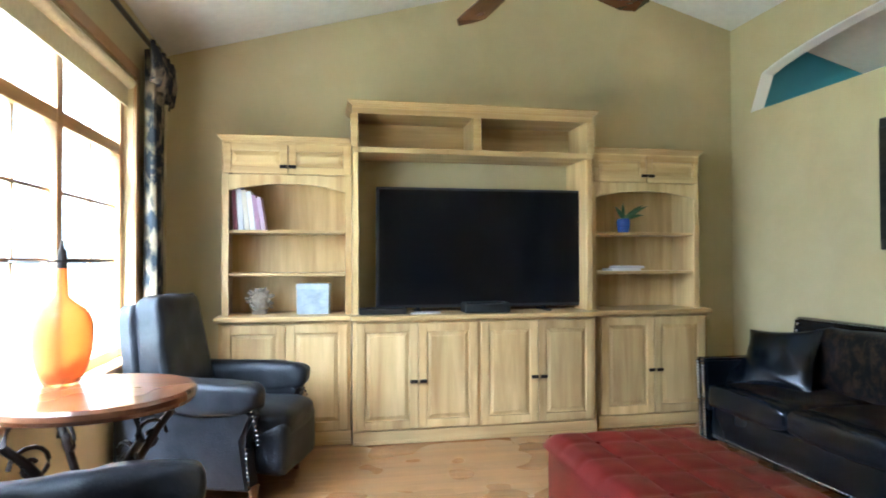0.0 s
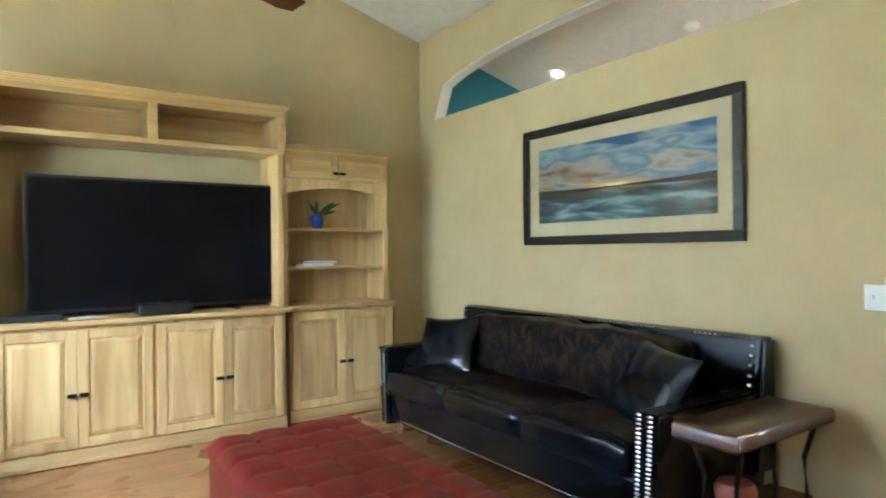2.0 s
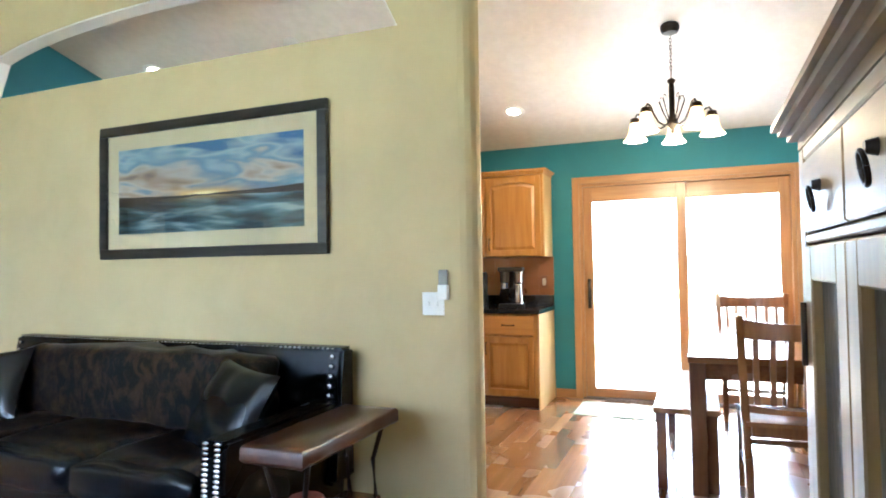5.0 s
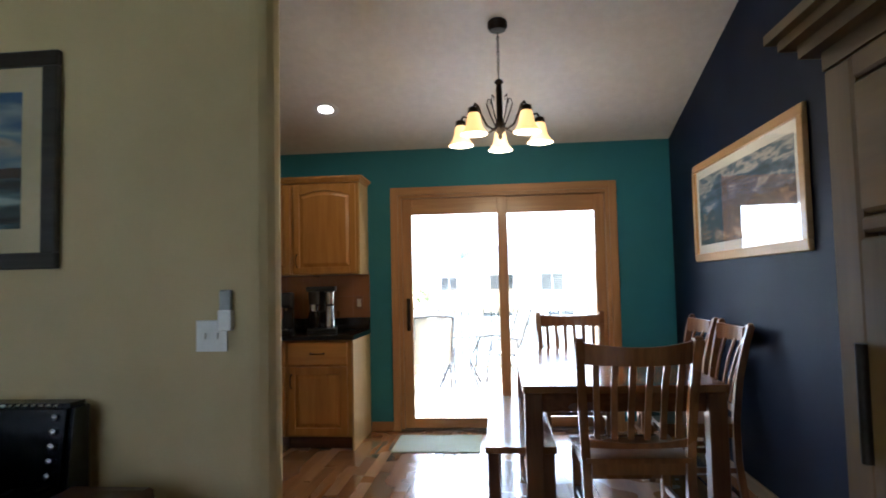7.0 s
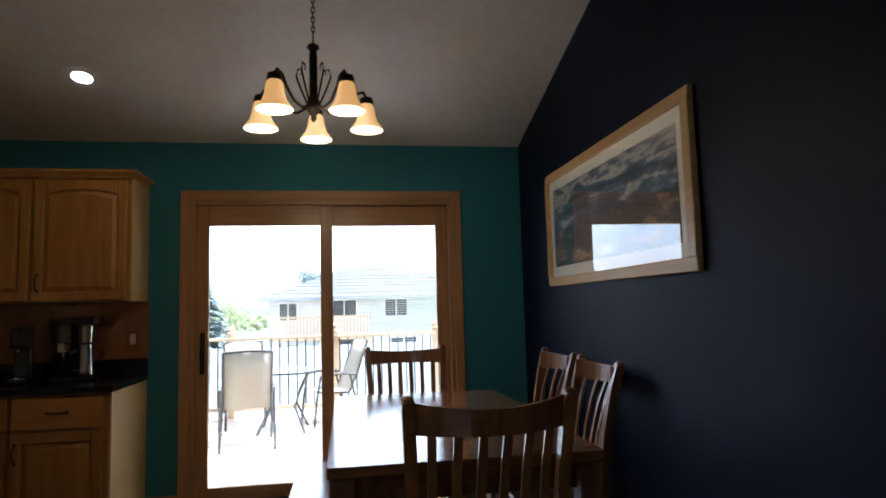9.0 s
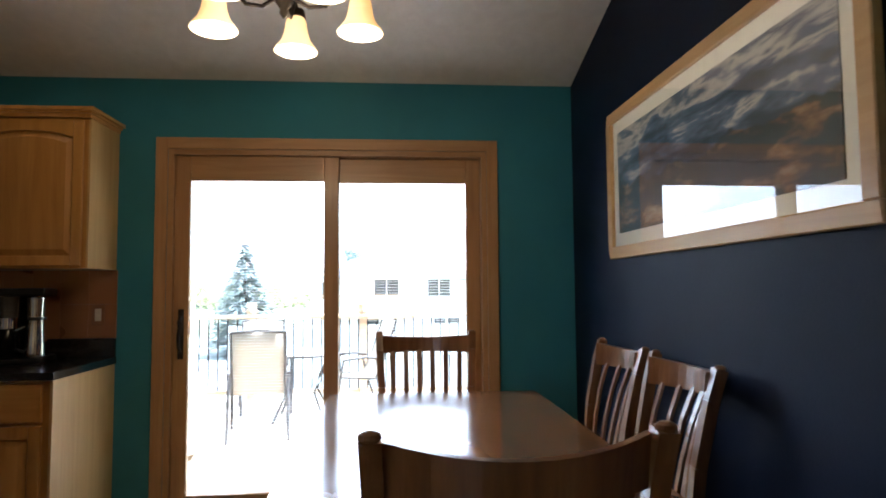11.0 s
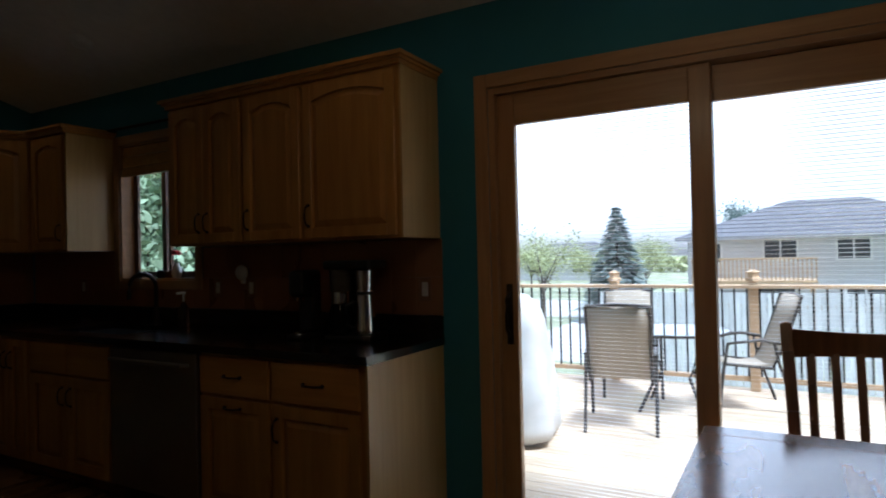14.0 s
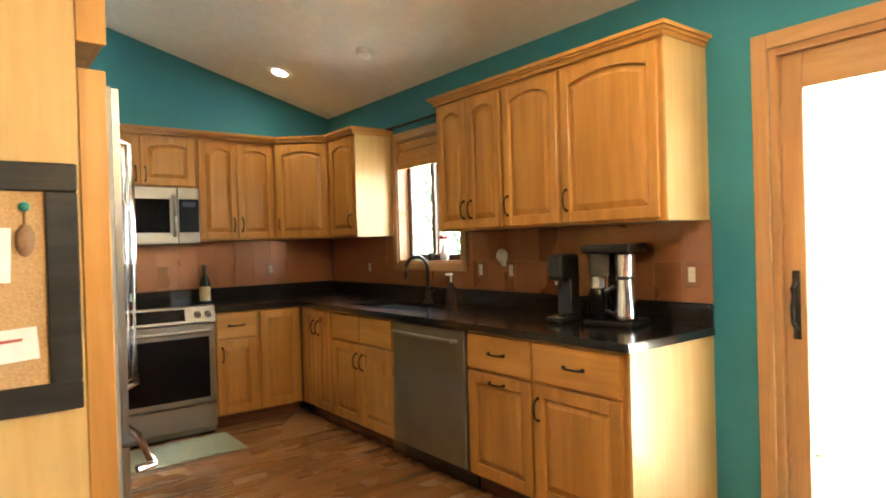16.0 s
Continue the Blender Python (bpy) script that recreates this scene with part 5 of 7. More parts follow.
    for k in range(6):
        u = (k - 2.5) / 3.1
        x = 0.205 * u
        bo = 1 - u * u
        bm = bmesh.new()
        pts = [(x, 0.2 + 0.03 * bo, 0.54), (x * 1.01, 0.203 + 0.055 * bo, 0.66), (x * 1.03, 0.225 + 0.072 * bo, 0.79), (x * 1.05, 0.256 + 0.085 * bo, 0.895)]
        for p, q in zip(pts, pts[1:]):
            bar(bm, p, q, 0.026, 0.012, (0, 1, 0))
        part("slat", bm, CHAIRWOOD, t)
    return t


first = dining_chair("reddish-brown slat-back chair at the table's near end", pose(4.485, -0.645, 0, 0, 0, 92))
for o in first.children:
    o.scale.x = 1.1
c = copy_thing(first, pose(6.36, -0.61, 0, 0, 0, -91))
c["label"] = "reddish-brown slat-back chair before the glass door"
for x, turn_deg in ((5.75, 181), (5.18, 179)):
    c = copy_thing(first, pose(x, -1.135, 0, 0, 0, turn_deg))
    c["label"] = "reddish-brown slat-back chair tucked against the navy wall"
    for o in c.children:
        o.scale.x = 1.0

t = thing("bench", "dark wood dining bench beside the table", "bench", Matrix.Translation((5.1, -0.125, 0)))
part("seat", B(-0.68, 0.68, -0.175, 0.175, 0.43, 0.462, bevel=0.004), TABLEWOOD, t)
for s in (-1, 1):
    part("apron", B(-0.6, 0.6, s * 0.12 - 0.01, s * 0.12 + 0.01, 0.36, 0.43), DARKWOOD_X, t)
    for q in (-1, 1):
        part("leg", B(s * 0.63 - 0.03, s * 0.63 + 0.03, q * 0.135 - 0.028, q * 0.135 + 0.028, 0, 0.43, bevel=0.003), DARKWOOD_Z, t)

picture("framed_picture", "pale maple framed canyon print on the navy wall", pose(5.175, SY + 0.003, 1.73, 0, 0, 180), 1.67, 0.70, PALEFRAME, 0.055, WHITEMAT, 0.06, CANYON, 0.03)

# ---- chandelier ----
ch = thing("chandelier", "dark bronze five-arm chandelier with lit glass bells", "chandelier", Matrix.Translation((5.15, -0.07, 0)))
cz = roof(5.15)
bm = bmesh.new()
lathe(bm, [(0.022, -0.052), (0.05, -0.046), (0.062, -0.022), (0.062, 0.02)], seg=24, z=cz)
part("canopy", bm, IRON, ch, "", True)
for k in range(11):
    bm = bmesh.new()
    z = 2.565 + k * (cz - 0.06 - 2.565) / 11 + 0.012
    a = (k % 2) * math.pi / 2
    pts = [(0.008 * math.cos(q) * math.cos(a), 0.008 * math.cos(q) * math.sin(a), z + 0.017 * math.sin(q)) for q in [2 * math.pi * i / 12 for i in range(13)]]
    tube(bm, pts, 0.0025, 5)
    part("chain_link", bm, IRON, ch, "", True)
bm = bmesh.new()
tube(bm, [(0.022 * math.cos(2 * math.pi * i / 18), 0, 2.555 + 0.022 * math.sin(2 * math.pi * i / 18)) for i in range(19)], 0.003, 6)
part("loop", bm, IRON, ch, "", True)
bm = bmesh.new()
lathe(bm, [(0.01, 2.53), (0.026, 2.52), (0.03, 2.508), (0.016, 2.495), (0.019, 2.47), (0.019, 2.28), (0.026, 2.26), (0.035, 2.235), (0.03, 2.205), (0.012, 2.18), (0.014, 2.165), (0.004, 2.15)], seg=20)
part("stem", bm, IRON, ch, "turned bronze stem", True)
BELL = emitter("lit_amber_bell_glass", (1.0, 0.44, 0.09), 0.18)
for k in range(5):
    a = 2 * math.pi * k / 5 + math.radians(0)
    ca, sa = math.cos(a), math.sin(a)
    bm = bmesh.new()
    prof = [(0.025, 2.225), (0.08, 2.2), (0.14, 2.215), (0.19, 2.27), (0.215, 2.315), (0.245, 2.325), (0.262, 2.30)]
    tube(bm, [(r * ca, r * sa, z) for r, z in prof], 0.007, 7)
    arm = part("arm", bm, IRON, ch, "", True)
    bm = bmesh.new()
    tube(bm, [(r * ca, r * sa, z) for r, z in ((0.03, 2.24), (0.06, 2.31), (0.085, 2.38), (0.075, 2.415), (0.055, 2.405), (0.06, 2.385))], 0.0045, 6)
    part("scroll", bm, IRON, arm, "", True)
    bm = bmesh.new()
    lathe(bm, [(0.012, 0.02), (0.03, 0.012), (0.036, -0.018), (0.03, -0.02)], 0.262 * ca, 0.262 * sa, 16, 2.285)
    part("cup", bm, IRON, arm, "", True)
    bm = bmesh.new()
    prof = [(0.03, 0.0), (0.038, -0.02), (0.044, -0.06), (0.054, -0.09), (0.072, -0.115), (0.082, -0.128), (0.079, -0.13), (0.05, -0.088), (0.04, -0.058)]
    lathe(bm, prof, 0.262 * ca, 0.262 * sa, 24, 2.268)
    part("bell_shade", bm, BELL, arm, "glowing frosted amber glass bell", True)
    lamp("chandelier_bulb", "POINT", Matrix.Translation((5.15 + 0.262 * ca, -0.07 + 0.262 * sa, 2.09)), BULB_W, (1.0, 0.68, 0.34), size=0.05)


# ---- ceiling cans and detectors ----
def can_light(x, y, watts):
    z = roof(x)
    tilt = Matrix.Translation((x, y, z)) @ Matrix.Rotation(math.atan(0.28), 4, "Y")
    t = thing("recessed_light", "white recessed ceiling light, switched on", "light", tilt, "recessed ceiling lights")
    bm = bmesh.new()
    lathe(bm, [(0.1, 0.0), (0.1, -0.006), (0.085, -0.010), (0.056, -0.003)], seg=28)
    part("trim_ring", bm, WHITEPLASTIC, t, "", True)
    bm = bmesh.new()
    lathe(bm, [(0.056, -0.0035), (0.045, -0.007), (0.01, -0.010)], seg=28)
    part("lens", bm, CANGLOW, t, "glowing round lens", True)
    lamp("can_bulb", "SPOT", look((x - 0.005, y, z - 0.03), (x - 0.35, y, 0)), watts, (1.0, 0.60, 0.22), size=0.06, spot=150)


CANGLOW = emitter("lit_can_lens", (1.0, 0.85, 0.62), 3.0)
can_light(6.0, 1.28, CAN_W)
can_light(6.0, 4.18, CAN_W)
can_light(4.67, 4.12, CAN_W)
for x, y in ((4.63, 2.65), (6.2, 3.23)):
    bm = bmesh.new()
    lathe(bm, [(0.062, 0.0), (0.062, -0.018), (0.05, -0.034), (0.03, -0.036), (0.028, -0.032), (0.01, -0.032)], seg=24)
    single("smoke_detector", bm, WHITEPLASTIC, "round white smoke detector on the sloped ceiling", "detector", Matrix.Translation((x, y, roof(x))) @ Matrix.Rotation(math.atan(0.28), 4, "Y"), smooth=True)

# ---- sliding door ----
door = tagged(new("door_1"), "oak-framed sliding glass patio door, closed", "door", kind="structure")
for y0, y1 in ((DY0 - 0.065, DY0), (DY1, DY1 + 0.065)):
    part("casing", B(EX - 0.018, EX - 0.001, y0, y1, 0.001, DZ + 0.065, bevel=0.003), TRIM_Z, door)
part("casing", B(EX - 0.0185, EX - 0.001, DY0, DY1, DZ, DZ + 0.065, bevel=0.003), TRIM_Y, door)
for y0, y1 in ((DY0, DY0 + 0.03), (DY1 - 0.03, DY1)):
    part("jamb", B(EX, EX + 0.139, y0, y1, 0.0, DZ), TRIM_Z, door)
part("head_jamb", B(EX, EX + 0.139, DY0 + 0.03, DY1 - 0.03, DZ - 0.03, DZ), TRIM_Y, door)
part("threshold", B(EX - 0.01, EX + 0.16, DY0, DY1, -0.02, 0.02, bevel=0.004), material("bronze_sill", (0.10, 0.085, 0.07), (0.15, 0.13, 0.11), (20, 20, 20), 0.4, 0.6), door)


def sash(y0, y1, x, handle):
    t = part("sash", B(x, x + 0.04, y0, y0 + 0.085, 0.021, DZ - 0.031, bevel=0.004), TRIM_Z, door)
    part("stile", B(x, x + 0.04, y1 - 0.085, y1, 0.021, DZ - 0.031, bevel=0.004), TRIM_Z, t)
    part("top_rail", B(x + 0.001, x + 0.039, y0 + 0.085, y1 - 0.085, DZ - 0.175, DZ - 0.031, bevel=0.004), TRIM_Y, t)
    part("bottom_rail", B(x + 0.001, x + 0.039, y0 + 0.085, y1 - 0.085, 0.021, 0.105, bevel=0.004), TRIM_Y, t)
    g = part("pane", B(x + 0.016, x + 0.022, y0 + 0.083, y1 - 0.083, 0.1, DZ - 0.17), CLEAR, t)
    g.visible_shadow = False
    if handle:
        bm = bmesh.new()
        box(bm, x - 0.006, x, y1 - 0.062, y1 - 0.03, 0.86, 1.14, bevel=0.003)
        tube(bm, [(x - 0.005, y1 - 0.046, 0.90), (x - 0.04, y1 - 0.046, 0.93), (x - 0.045, y1 - 0.046, 1.0), (x - 0.04, y1 - 0.046, 1.07), (x - 0.005, y1 - 0.046, 1.1)], 0.009, 8)
        part("door_handle", bm, IRON, t, "dark bronze pull handle", True)
    return t


sash(-0.115, DY1 - 0.03, EX + 0.03, True)
fixed = sash(DY0 + 0.03, -0.03, EX + 0.08, False)
BLINDSLAT = material("white_slat_enamel", (0.82, 0.82, 0.82), (0.86, 0.86, 0.86), (20, 20, 20), 0.5)


def blind(x, y0, y1, rise):
    """Thin level slats between the panes of a sash, their room edge raised a little."""
    bm = bmesh.new()
    z = 0.115
    while z < DZ - 0.18:
        vs = [bm.verts.new(p) for p in ((x, y0, z + rise), (x, y1, z + rise), (x + 0.006, (y0 + y1) / 2, z + rise / 2 + 0.0008), (x + 0.012, y1, z), (x + 0.012, y0, z))]
        bm.faces.new(vs)
        z += 0.0165
    tagged(part("blind_slats", bm, BLINDSLAT, door, "thin white horizontal blind slats"), kind="stuff")


blind(EX + 0.108, DY0 + 0.12, -0.12, 0.0026)
blind(EX + 0.058, -0.028, DY1 - 0.12, 0.0014)
bm = bmesh.new()
box(bm, -0.26, 0.26, -0.33, 0.33, 0, 0.008, bevel=0.003)
tm = thing("door_mat", "pale green woven mat inside the patio door", "mat", Matrix.Translation((6.28, 0.48, 0.001)))
MATGREEN = material("sage_woven_mat", (0.30, 0.34, 0.25), (0.42, 0.45, 0.35), (90, 90, 20), 0.9, 0, 0.5, 200)
part("weave", bm, MATGREEN, tm)
bm = bmesh.new()
for s in (-1, 1):
    box(bm, -0.262, 0.262, s * 0.33 - 0.008, s * 0.33 + 0.008, 0, 0.01, bevel=0.002)
part("binding", bm, MATGREEN, tm)

# baseboards
bm = bmesh.new()
for a in ((EX - 0.014, EX - 0.001, SY + 0.015, DY0 - 0.066), (EX - 0.014, EX - 0.001, DY1 + 0.066, 1.1)):
    box(bm, a[0], a[1], a[2], a[3], 0.001, 0.085, bevel=0.003)
single("baseboard", bm, TRIM_Y, "oak baseboard under the teal wall", "baseboard", kind="structure")
bm = bmesh.new()
box(bm, 3.4, EX - 0.001, SY + 0.001, SY + 0.014, 0.001, 0.085, bevel=0.003)
single("baseboard_south", bm, wood("pale_oak_base", (0.42, 0.24, 0.10), (0.58, 0.36, 0.17), "x"), "pale oak baseboard under the navy wall", "baseboard", kind="structure")
bm = bmesh.new()
box(bm, SX - 0.014, SX - 0.001, WALL_END + 0.09, NY - 0.5, 0.001, 0.085, bevel=0.003)
single("baseboard_sofa", bm, TRIM_Y, "oak baseboard under the tan wall", "baseboard", kind="structure")

# ---- kitchen ----
EAST = Matrix.Rotation(radians(-90), 4, "Z")


def run_box(name, label, m, w, d, z0, z1, toe=True):
    """A cabinet carcase, front face at local y = 0, back at y = d, from x = 0 to w."""
    t = thing(name, label, "cabinet", m, "kitchen cabinets")
    bm = bmesh.new()
    box(bm, 0.001, w - 0.001, 0.0, d, z0 + (0.1 if toe else 0), z1)
    part("body", bm, OAK_Z, t)
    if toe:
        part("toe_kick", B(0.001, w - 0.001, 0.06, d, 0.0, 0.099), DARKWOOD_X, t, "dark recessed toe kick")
    return t


def drawer(t, x0, x1, z0, z1, pull=True):
    d = part("drawer_front", B(x0, x1, -0.019, 0.0, z0, z1, bevel=0.005, seg=2), OAK_X, t)
    if pull:
        bm = bmesh.new()
        cx, cz2 = (x0 + x1) / 2, (z0 + z1) / 2
        tube(bm, [(cx + 0.052 * math.cos(math.pi * k / 8), -0.019 - 0.028 * math.sin(math.pi * k / 8) ** 0.6, cz2) for k in range(9)], 0.005, 6)
        for s in (-1, 1):
            tube(bm, [(cx + 0.052 * s, -0.019, cz2), (cx + 0.052 * s, -0.026, cz2)], 0.009, 8)
        part("handle", bm, IRON, d, "dark bronze arched pull", True)


FX, CZ = 6.09, 0.845


def east(y):
    return Matrix.Translation((FX, y, 0)) @ EAST


t = run_box("base_cabinet", "honey oak base cabinet with one drawer", east(1.64), 0.52, EX - FX, 0, CZ)
drawer(t, 0.012, 0.485, 0.655, 0.83)
door_part(t, 0.012, 0.485, 0.115, 0.64, 0.0, OAK_Z, 0, None, (0.04, 0.53, True))
part("end_panel", B(0.5205, 0.534, -0.018, EX - FX, 0.0, CZ), MAPLE_Z, t, "veneered end panel, pale with daylight in its colour")
t = run_box("base_cabinet", "narrow honey oak pull-out cabinet with drawer", east(2.105), 0.464, EX - FX, 0, CZ)
drawer(t, 0.012, 0.452, 0.655, 0.83)
door_part(t, 0.012, 0.452, 0.115, 0.64, 0.0, OAK_Z, 0, None, (0.232, 0.6, False))
t = run_box("sink_cabinet", "honey oak sink cabinet with two doors", east(3.60), 0.80, EX - FX, 0, CZ)
drawer(t, 0.012, 0.395, 0.655, 0.83, False)
drawer(t, 0.405, 0.788, 0.655, 0.83, False)
door_part(t, 0.012, 0.398, 0.115, 0.64, 0.0, OAK_Z, 0, None, (0.36, 0.53, True))
door_part(t, 0.402, 0.788, 0.115, 0.64, 0.0, OAK_Z, 0, None, (0.44, 0.53, True))
t = run_box("base_cabinet", "narrow honey oak cabinet by the corner", east(4.12), 0.519, EX - FX, 0, CZ)
door_part(t, 0.10, 0.29, 0.115, 0.83, 0.0, OAK_Z, 0, None, (0.26, 0.7, True), 0.045)
door_part(t, 0.30, 0.508, 0.115, 0.83, 0.0, OAK_Z, 0, None, (0.33, 0.7, True), 0.045)
t = run_box("base_cabinet", "honey oak corner base cabinet with drawer", Matrix.Translation((5.425, 4.125, 0)), 0.66, KY - 4.126, 0, CZ)
drawer(t, 0.012, 0.3, 0.655, 0.83)
door_part(t, 0.012, 0.3, 0.115, 0.64, 0.0, OAK_Z, 0, None, (0.05, 0.54, True))
door_part(t, 0.33, 0.635, 0.115, 0.83, 0.0, OAK_Z, 0, None, None)
t = run_box("base_cabinet", "honey oak base cabinet beyond the stove", Matrix.Translation((3.70, 4.125, 0)), 0.94, KY - 4.126, 0, CZ)
drawer(t, 0.012, 0.46, 0.655, 0.83)
drawer(t, 0.48, 0.93, 0.655, 0.83)

# dishwasher
t = thing("dishwasher", "stainless steel dishwasher under the granite counter", "dishwasher", east(2.79))
part("tub", B(0.004, 0.68, 0.0, 0.58, 0.1, CZ - 0.004), BLACKPLASTIC, t)
part("door", B(0.006, 0.678, -0.026, -0.001, 0.115, 0.835, bevel=0.006, seg=2), STEEL, t, "brushed steel door")
bm = bmesh.new()
tube(bm, [(0.06, -0.026, 0.775), (0.06, -0.062, 0.78), (0.622, -0.062, 0.78), (0.622, -0.026, 0.775)], 0.011, 10)
part("handle", bm, STEEL, t, "steel bar handle", True)
part("toe_kick", B(0.004, 0.68, 0.05, 0.1, 0.0, 0.1), BLACKPLASTIC, t)

# worktop with a sink cut-out
SY0, SY1, SX0, SX1 = 2.86, 3.52, 6.18, 6.56
bm = bmesh.new()
for a in ((6.055, SX0, 1.098, KY - 0.001), (SX1, EX - 0.001, 1.098, KY - 0.001), (SX0, SX1, 1.098, SY0), (SX0, SX1, SY1, KY - 0.001), (5.42, 6.055, 4.09, KY - 0.001), (3.70, 4.645, 4.09, KY - 0.001)):
    box(bm, a[0], a[1], a[2], a[3], CZ + 0.001, 0.882)
bmesh.ops.remove_doubles(bm, verts=bm.verts, dist=0.0004)
wt = thing("worktop", "polished black granite kitchen worktop", "worktop")
part("slab", bm, GRANITE, wt)
bm = bmesh.new()
box(bm, EX - 0.022, EX - 0.001, 1.10, KY - 0.03, 0.8825, 0.985, bevel=0.003)
part("upstand", bm, GRANITE, wt)
bm = bmesh.new()
box(bm, 3.71, EX - 0.001, KY - 0.022, KY - 0.001, 0.8825, 0.985, bevel=0.003)
part("upstand", bm, GRANITE, wt)
t = thing("sink", "black undermount double sink below the window", "sink")
bm = bmesh.new()
box(bm, SX0 + 0.001, SX1 - 0.001, SY0 + 0.001, SY1 - 0.001, CZ + 0.002, CZ + 0.006)
for a in ((SX0 - 0.012, SX0, SY0, SY1), (SX1, SX1 + 0.012, SY0, SY1), (SX0, SX1, SY0 - 0.012, SY0), (SX0, SX1, SY1, SY1 + 0.012), (SX0, SX1, 3.18, 3.20)):
    box(bm, a[0], a[1], a[2], a[3], 0.69, CZ)
part("basin", bm, material("matt_black_sink", (0.006, 0.006, 0.006), (0.011, 0.011, 0.011), (40, 40, 40), 0.75, 0, 0.1, 90, 0.1, 0, (0.35, 0.7), 0.15), t)
t = thing("faucet", "dark bronze gooseneck kitchen faucet", "faucet", Matrix.Translation((6.60, 3.14, 0.883)))
bm = bmesh.new()
lathe(bm, [(0.028, 0), (0.028, 0.012), (0.017, 0.03), (0.015, 0.1)], seg=16)
part("base", bm, IRON, t, "", True)
bm = bmesh.new()
pts = [(0, 0, 0.1), (0, 0, 0.24)] + [(-0.085 + 0.085 * math.cos(math.pi * k / 12), 0.02 * k / 12, 0.24 + 0.085 * math.sin(math.pi * k / 12)) for k in range(1, 12)] + [(-0.17, 0.02, 0.22), (-0.17, 0.02, 0.17)]
tube(bm, pts, 0.0125, 10)
part("spout", bm, IRON, t, "", True)
bm = bmesh.new()
tube(bm, [(0, -0.015, 0.07), (0.0, -0.05, 0.085), (0.0, -0.09, 0.11)], 0.007, 8)
part("lever", bm, IRON, t, "", True)
t = thing("soap_dispenser", "clear soap bottle with a white pump", "dispenser", Matrix.Translation((6.6, 2.88, 0.883)))
bm = bmesh.new()
lathe(bm, [(0.03, 0), (0.033, 0.01), (0.033, 0.11), (0.014, 0.135), (0.012, 0.15)], seg=18)
part("bottle", bm, glass("soap_bottle", (0.75, 0.55, 0.45), 0.1), t, "", True)
bm = bmesh.new()
tube(bm, [(0, 0, 0.15), (0, 0, 0.2)], 0.006, 8)
box(bm, -0.045, 0.012, -0.01, 0.01, 0.195, 0.21, bevel=0.003)
part("pump", bm, WHITEPLASTIC, t)

# copper splashback of large tiles
sp = tagged(new("splashback"), "copper-toned splashback tiles above the worktop", "splashback", kind="structure")
tile_e = mesh_of("tile", B(-0.006, 0.0, 0.0003, 0.1497, 0.0003, 0.1872, bevel=0.0006), COPPER)
tile_n = mesh_of("tile", B(0.0003, 0.1497, -0.006, 0.0, 0.0003, 0.1872, bevel=0.0006), COPPER)
y = 1.10
while y < KY - 0.1:
    for r in range(2):
        ya, yb = y + 0.001, y + 0.148
        if r == 1 and yb > KW0 - 0.06 and ya < KW1 + 0.055:
            if ya < KW0 - 0.06:
                yb = KW0 - 0.061
            elif yb > KW1 + 0.055:
                ya = KW1 + 0.056
            else:
                continue
            part("tile", B(EX - 0.007, EX - 0.001, ya, yb, 0.987 + 0.1875, 0.986 + 0.1875 + 0.186, bevel=0.0012), COPPER, sp)
            continue
        ob = new("tile", tile_e)
        ob.location = (EX - 0.001, y, 0.986 + 0.1875 * r)
        ob.parent = sp
    y += 0.15
x = 3.7
while x < EX - 0.1:
    for r in range(2):
        ob = new("tile", tile_n)
        ob.location = (x, KY - 0.001, 0.986 + 0.1875 * r)
        ob.parent = sp
    x += 0.15


# upper cabinets
def upper(label, m, w, d, z0, z1, doors):
    t = run_box("wall_cabinet", label, m, w, d, z0, z1, False)
    for x0, x1, side in doors:
        hx = x0 + 0.03 if side == "l" else x1 - 0.03
        door_part(t, x0, x1, z0 + 0.012, z1 - 0.015, 0.0, OAK_Z, 0.035 if z1 - z0 > 0.5 else 0.025, None, (hx, z0 + 0.12 if z1 - z0 > 0.5 else z0 + 0.09, True), 0.05)
    return t


UZ0, UZ1, UX = 1.362, 2.13, 6.365


def east_up(y):
    return Matrix.Translation((UX, y, 0)) @ EAST


t = upper("honey oak wall cabinet with one wide arched door", east_up(1.685), 0.565, EX - UX - 0.001, UZ0, UZ1, [(0.015, 0.545, "l")])
part("end_panel", B(0.5655, 0.576, -0.004, EX - UX - 0.002, UZ0, UZ1), MAPLE_Z, t, "veneered end panel, pale with daylight in its colour")
upper("honey oak wall cabinet with one narrow arched door", east_up(2.09), 0.404, EX - UX - 0.001, UZ0, UZ1, [(0.012, 0.392, "l")])
upper("honey oak wall cabinet with two narrow doors", east_up(2.675), 0.584, EX - UX - 0.001, UZ0, UZ1, [(0.015, 0.29, "r"), (0.294, 0.57, "l")])
t = upper("honey oak wall cabinet beside the window", east_up(4.10), 0.40, EX - UX - 0.001, UZ0, UZ1, [(0.02, 0.385, "r")])
part("end_panel", B(0.4005, 0.411, -0.004, EX - UX - 0.002, UZ0, UZ1), MAPLE_Z, t, "veneered end panel, pale with daylight in its colour")
ang = math.degrees(math.atan2(4.10 - 4.41, UX - 6.02))
dl = math.hypot(4.10 - 4.41, UX - 6.02)
t = thing("corner_cabinet", "honey oak diagonal corner wall cabinet", "cabinet", Matrix.Translation((6.02, 4.41, 0)), "kitchen cabinets")
bm = bmesh.new()
vs = [[bm.verts.new((x - 6.02, y - 4.41, z)) for x, y in ((6.02, 4.41), (UX, 4.10), (EX - 0.002, 4.10), (EX - 0.002, KY - 0.002), (6.02, KY - 0.002))] for z in (UZ0, UZ1)]
bm.faces.new(vs[0][::-1])
